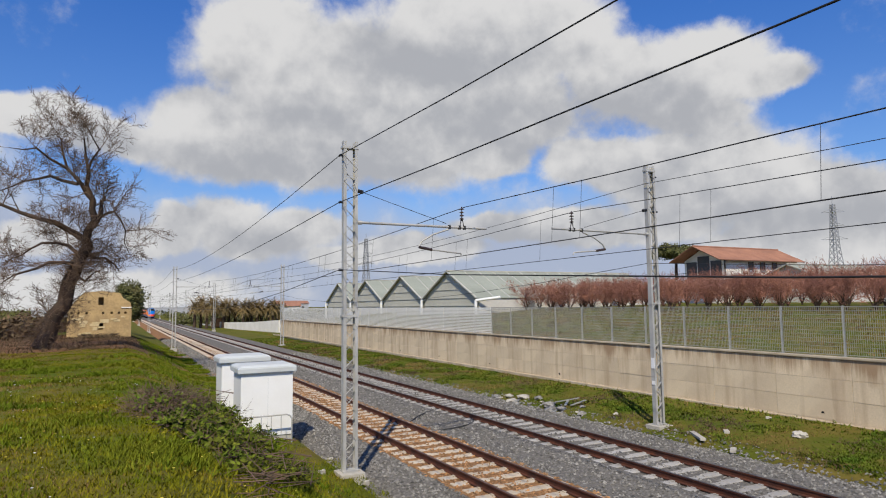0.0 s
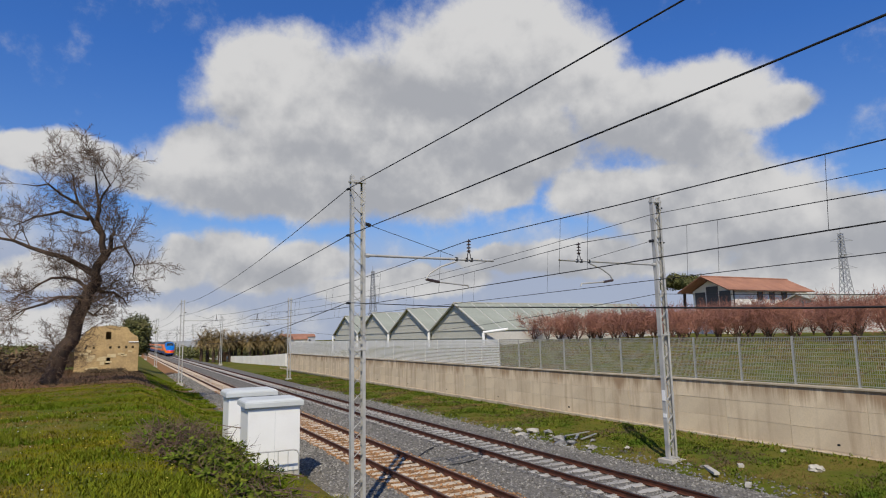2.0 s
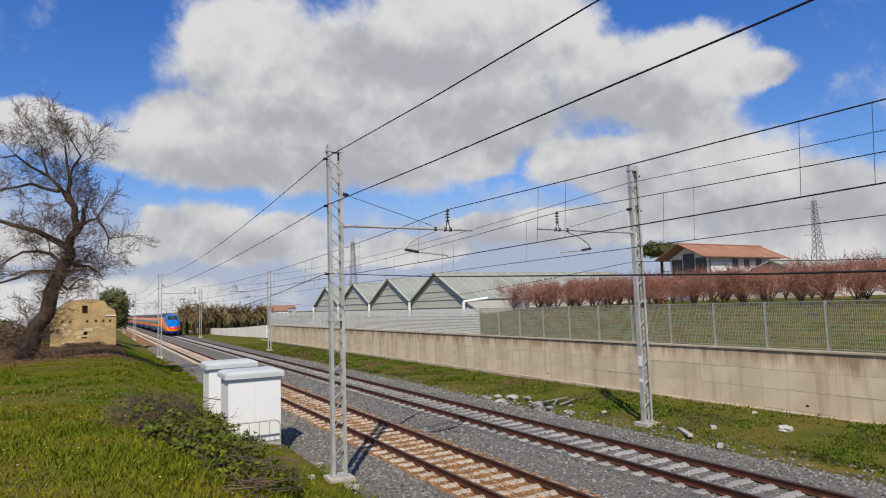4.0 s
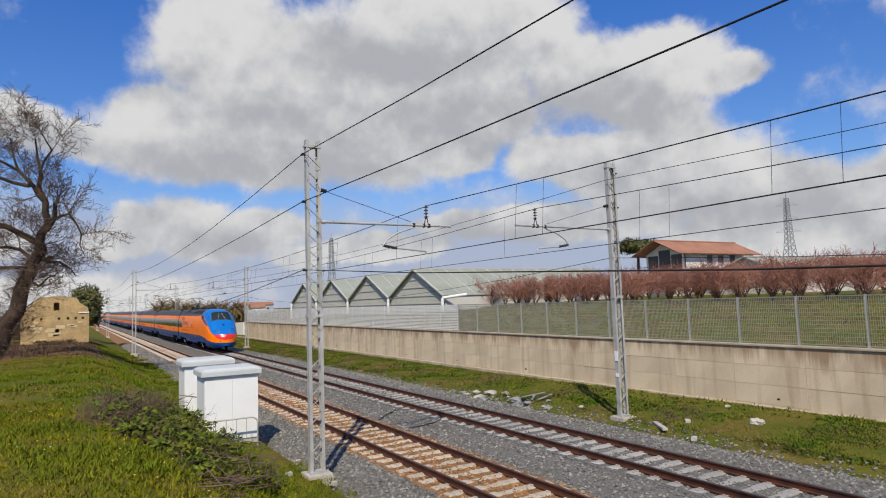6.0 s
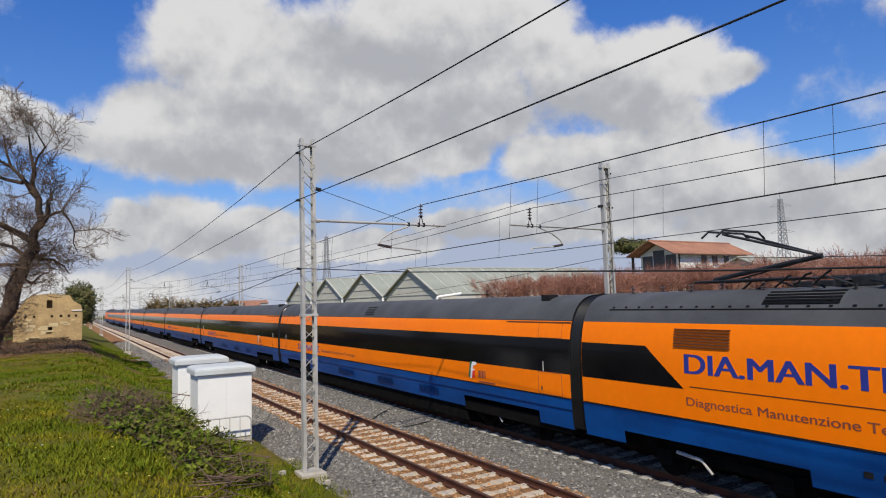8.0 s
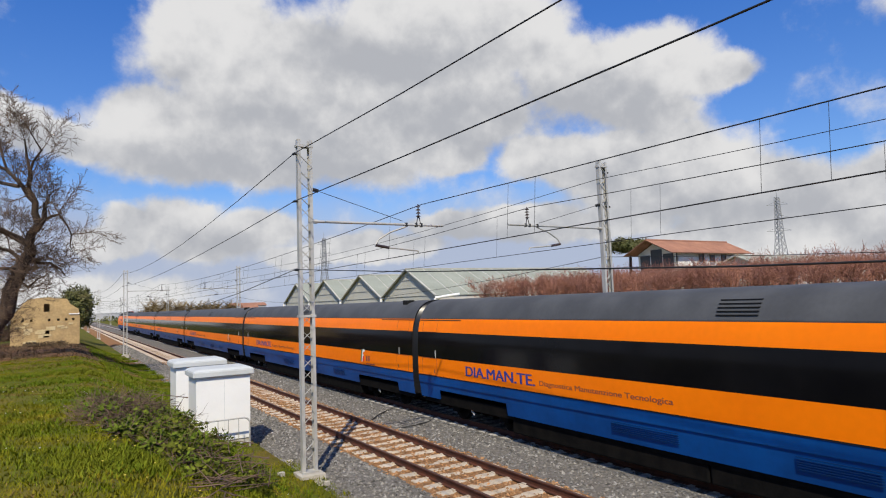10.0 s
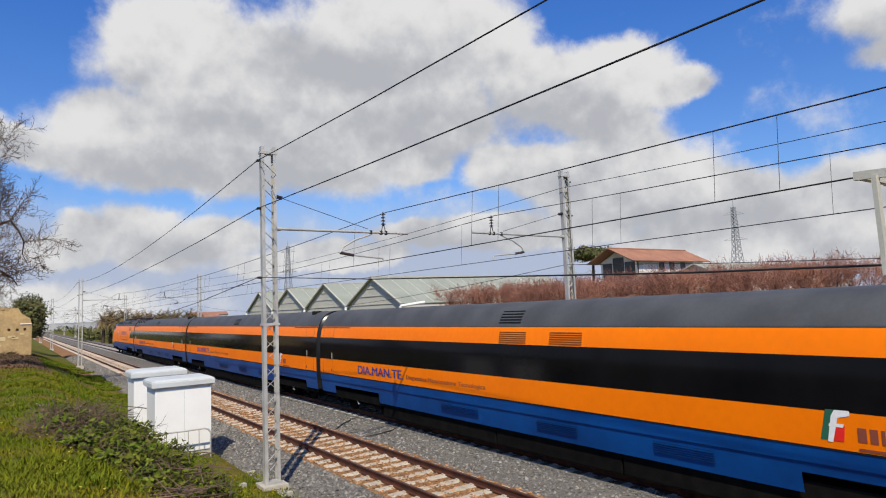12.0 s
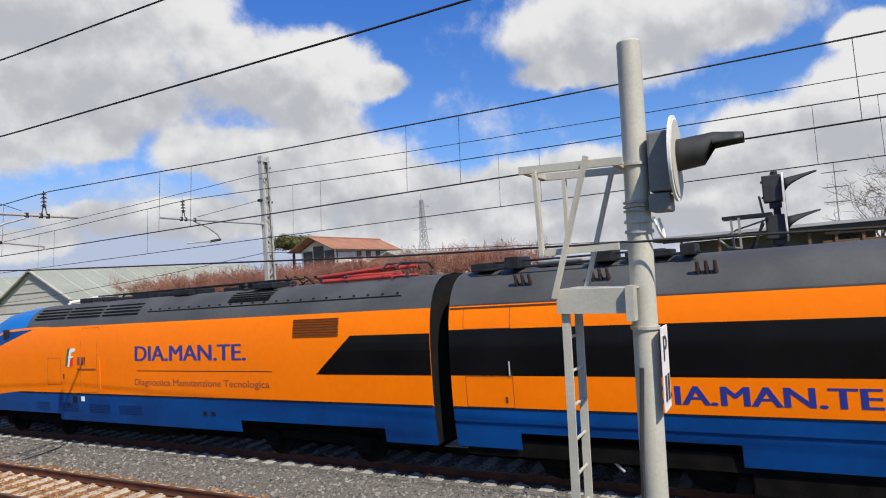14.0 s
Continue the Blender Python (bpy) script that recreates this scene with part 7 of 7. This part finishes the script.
def lattice_aerial():
    t = thing("aerial_mast", (60, -4.6, 2.0), "thin guyed aerial mast with cross rods", "mast")
    bm = bmesh.new()
    rod(bm, (0, 0, 0), (0, 0, 10.2), .06, 6, .04)
    part("pole", bm, B["steel_far"], t)
    for z in (6.4, 7.8, 9.2):
        bm = bmesh.new()
        rod(bm, (-.4, -1.0, z), (.4, 1.0, z + .1), .05, 5)
        part("cross_rod", bm, B["steel_far"], t)


lattice_aerial()


def low_shed():
    t = thing("timber_shed", (31, 0.0, 0), "low dark shed with a flat roof and timber porch", "shed")
    z0 = 3.62
    bm = bmesh.new()
    box(bm, 2.5, 0.5, z0 + .75, 4, 9.5, 1.5)
    part("wall", bm, B["shedwall"], t, "dark weathered wall")
    bm = bmesh.new()
    box(bm, 1.9, 0.6, z0 + 1.80, 6.2, 13.5, .16)
    part("roof", bm, B["haze"], t, "pale flat roof sheet")
    bm = bmesh.new()
    box(bm, -.9, .6, z0 + 1.6, .14, 11.2, .22)
    part("fascia", bm, B["dark"], t)
    for y in (-4.6, -3.6, -2.4, -1.2, 3.2, 5.2):
        bm = bmesh.new()
        box(bm, -.8, y, z0 + .75, .14, .14, 1.6)
        part("porch_post", bm, B["wood"], t)
    bm = bmesh.new()
    box(bm, -.9, -3.2, z0 + 1.35, .06, 2.6, .28)
    part("board", bm, B["wood"], t, "brown board under the eaves")
    for k, (y, l) in enumerate(((-3.9, .7), (-2.9, .9))):
        bm = bmesh.new()
        box(bm, -.94, y, z0 + 1.38, .02, l, .10)
        part("board_bar", bm, B["haze"], t)
    bm = bmesh.new()
    box(bm, -.4, -3.2, z0 + .45, .8, 2.8, .9)
    part("counter", bm, B["wood"], t)


low_shed()


def yard_tree():
    r = random.Random(5)
    t = thing("bare_tree", (45, -6.0, 3.2), "small bare tree behind the shed", "tree")
    segs = []
    for k in range(5):
        twiggy(r, (0, 0, 1.2), (r.gauss(0, .6), r.gauss(0, .6), 1), 3.2, .08, 3, segs, .4, .1, 2)
    segs = [(a, b, max(c, .014), max(d, .01)) for a, b, c, d in segs] + [((0, 0, -.3), (0, 0, 1.3), .18, .13)]
    v, f = seg_mesh(segs, 4)
    bulk("limb_frame", v, f, LEAF["twig"], "", "", "", t)


yard_tree()


def far_wall_and_town():
    w = thing("boundary_wall", (0, 0, 0), "long white boundary wall running off beside the tracks", "wall")
    pts = [(14.0, 98.0, 2.0), (13.4, 115.0, 1.4), (12.6, 140.0, 0.9), (11.6, 175.0, 0.5), (10.4, 230.0, 0.2)]
    for (xa, ya, za), (xb, yb, zb) in zip(pts, pts[1:]):
        bm = bmesh.new()
        lo = -0.9
        q = [(xa, ya), (xb, yb)]
        a = [bm.verts.new((xa + d, ya, z)) for d, z in ((0, lo), (.3, lo), (.3, za), (0, za))]
        b = [bm.verts.new((xb + d, yb, z)) for d, z in ((0, lo), (.3, lo), (.3, zb), (0, zb))]
        bm.faces.new(a)
        bm.faces.new(b[::-1])
        for i in range(4):
            bm.faces.new((a[(i + 1) % 4], a[i], b[i], b[(i + 1) % 4]))
        part("wall_length", bm, B["plaster"], w)
    bm = bmesh.new()
    box(bm, 0, 0, .95, 1.6, 3, 2.3, 0, .04)
    solid("brown_container", bm, B["wood"], "brown rusty box by the boundary wall", "container", at=(12.2, 150, -.4))
    r = random.Random(8)
    for k, (x, y, wx, wy, h, m, roof) in enumerate(((66.5, 300, 6, 7, 3.6, "plaster", 1), (150, 330, 14, 10, 6.4, "plaster", 0), (-70, 330, 26, 10, 4.6, "haze", 0), (-30, 420, 40, 10, 4.2, "haze", 0), (20, 480, 60, 10, 5.0, "haze", 0), (48, 430, 30, 10, 4.5, "haze", 0), (-120, 300, 18, 10, 5.0, "plaster", 1), (95, 420, 22, 10, 5.5, "haze", 1))):
        t = thing("far_house", (x, y, ground_z(x, y) - .3), "distant low house on the plain", "house", "houses on the plain")
        bm = bmesh.new()
        box(bm, 0, 0, h / 2, wx, wy, h)
        part("wall", bm, B[m], t)
        bm = bmesh.new()
        if roof:
            v = [bm.verts.new(p) for p in ((-wx / 2 - .5, -wy / 2 - .5, h), (wx / 2 + .5, -wy / 2 - .5, h), (wx / 2 + .5, wy / 2 + .5, h), (-wx / 2 - .5, wy / 2 + .5, h), (-wx / 2 - .5, 0, h + 2), (wx / 2 + .5, 0, h + 2))]
            for f in ((0, 1, 5, 4), (2, 3, 4, 5), (1, 2, 5), (3, 0, 4), (3, 2, 1, 0)):
                bm.faces.new([v[i] for i in f])
            part("roof", bm, B["tile"], t, "red tiled roof")
        else:
            box(bm, 0, 0, h + .15, wx + .4, wy + .4, .3)
            part("roof", bm, B["haze"], t)
        for q in range(3):
            bm = bmesh.new()
            box(bm, -wx / 3 + q * wx / 3, -wy / 2 - .02, h * .55, 1.2, .08, 1.3)
            part("window", bm, B["dark"], t)


far_wall_and_town()

# ---- clutter by the tracks


def clutter():
    r = random.Random(14)
    for k in range(26):
        bm = bmesh.new()
        s = r.uniform(.08, .30)
        bmesh.ops.create_icosphere(bm, subdivisions=1, radius=s)
        for v in bm.verts:
            v.co = Vector((v.co.x * r.uniform(.8, 1.6), v.co.y * r.uniform(.7, 1.3), v.co.z * r.uniform(.25, .6))) + Vector((r.gauss(0, .02), r.gauss(0, .02), 0))
        x, y = 7.2 + abs(r.gauss(0, .5)), 21.3 + r.gauss(0, 1.5)
        solid("rubble_stone", bm, MAT["footing"] if k % 3 == 0 else MAT["stone"], "broken piece of pale concrete rubble", "rubble", "rubble heap", at=(x, y, ground_z(x, y) + s * .25))
    for k in range(7):
        bm = bmesh.new()
        bar(bm, (0, 0, 0), (r.uniform(.5, 1.1), r.uniform(-.5, .5), r.uniform(.02, .16)), .10, .03)
        x, y = 7.0 + r.random(), 20.0 + r.random() * 3
        solid("scrap_board", bm, MAT["galv_dull"], "grey discarded board on the rubble", "board", "rubble heap", at=(x, y, ground_z(x, y) + .06))
    for x, y, s, lab in ((9.8, 12.0, .20, "crumpled white plastic bag in the grass"), (11.7, 14.35, .09, "small white plastic scrap in the grass")):
        bm = bmesh.new()
        bmesh.ops.create_icosphere(bm, subdivisions=3, radius=s)
        for v in bm.verts:
            v.co *= 1 + .45 * noise.noise(v.co * 9 / s * .26)
            v.co.z *= .6
        solid("plastic_bag", bm, MAT["footing"], lab, "litter", at=(x, y, ground_z(x, y) + s * .35))
    for x, y, l, a in ((7.35, 12.4, .4, .6), (7.65, 13.9, 1.1, 1.0), (8.6, 13.6, .3, .8)):
        bm = bmesh.new()
        box(bm, 0, 0, .04, l, .16, .08, a, .01)
        solid("concrete_slab", bm, MAT["footing"], "pale slab lying on the verge", "slab", "slabs on the verge", at=(x, y, ground_z(x, y)))
    for pts, lab in (([(1.3, 21.3, -.2), (1.9, 21.9, -.14), (2.6, 22.6, -.15), (3.1, 22.9, -.18)], "black cable looping out of the ballast"), ([(1.5, 19.4, -.2), (2.0, 19.2, -.14), (2.7, 19.5, -.15), (3.3, 20.1, -.18)], "black cable lying on the ballast")):
        o = wire("track_cable", pts, .022, lab)
        tagged(o, lab, "cable", "cables on the ballast")
    for x, y, s in ((-2.65, 18.1, .2), (-3.05, 14.2, .1), (-3.7, 15.6, .12)):
        bm = bmesh.new()
        box(bm, 0, 0, s / 2, s * 1.2, s, s, .3, .01)
        solid("concrete_block", bm, MAT["footing"], "small pale concrete block beside the mast", "block", at=(x, y, ground_z(x, y)))


clutter()

# ---- sleepers, the nearest as pieces


def lay_sleepers(track, material):
    me = sleeper_mesh("sleeper", material)
    rng = random.Random(11)
    for i in range(250):
        ob = new("sleeper", me)
        ob.parent = track
        ob.location = (rng.uniform(-.01, .01), 2 + i * 0.6, rng.uniform(-.006, .004))
        ob.rotation_euler = (0, 0, rng.uniform(-.008, .008))
    bm = bmesh.new()
    for lo, hi in ((-50, 1.6), (152.2, 400)):
        y = lo
        while y < hi:
            box(bm, 0, y, -0.245, 2.4, 0.26, 0.15)
            y += 0.6
    o = part("far_sleepers", bm, material, track, "concrete sleepers running on")
    tagged(o, kind="stuff")


lay_sleepers(track_near, MAT["sleeper_near"])
lay_sleepers(track_far, MAT["sleeper_far"])

# ---- what moves: the train, at a steady 128 km/h along the far track


def motions():
    line = ((0.0, 295.8), (1.5, 242.6), (3.0, 189.3), (4.3, 143.2), (5.5, 100.6), (6.5, 65.0), (7.5, 29.8), (8.75, -13.8), (10.0, -57.5), (11.0, -93.9), (12.0, -129.8), (13.0, -165.6), (14.0, -201.75))
    walk(engine_front, [(t, pose(4.25, y, 0)) for t, y in line])
    for k, c in enumerate(coaches):
        walk(c, [(t, pose(4.25, y + PITCH * k, 0)) for t, y in line])
    walk(engine_rear, [(t, pose(4.25, y + PITCH * 8, 0, 0, 0, 180)) for t, y in line])


motions()
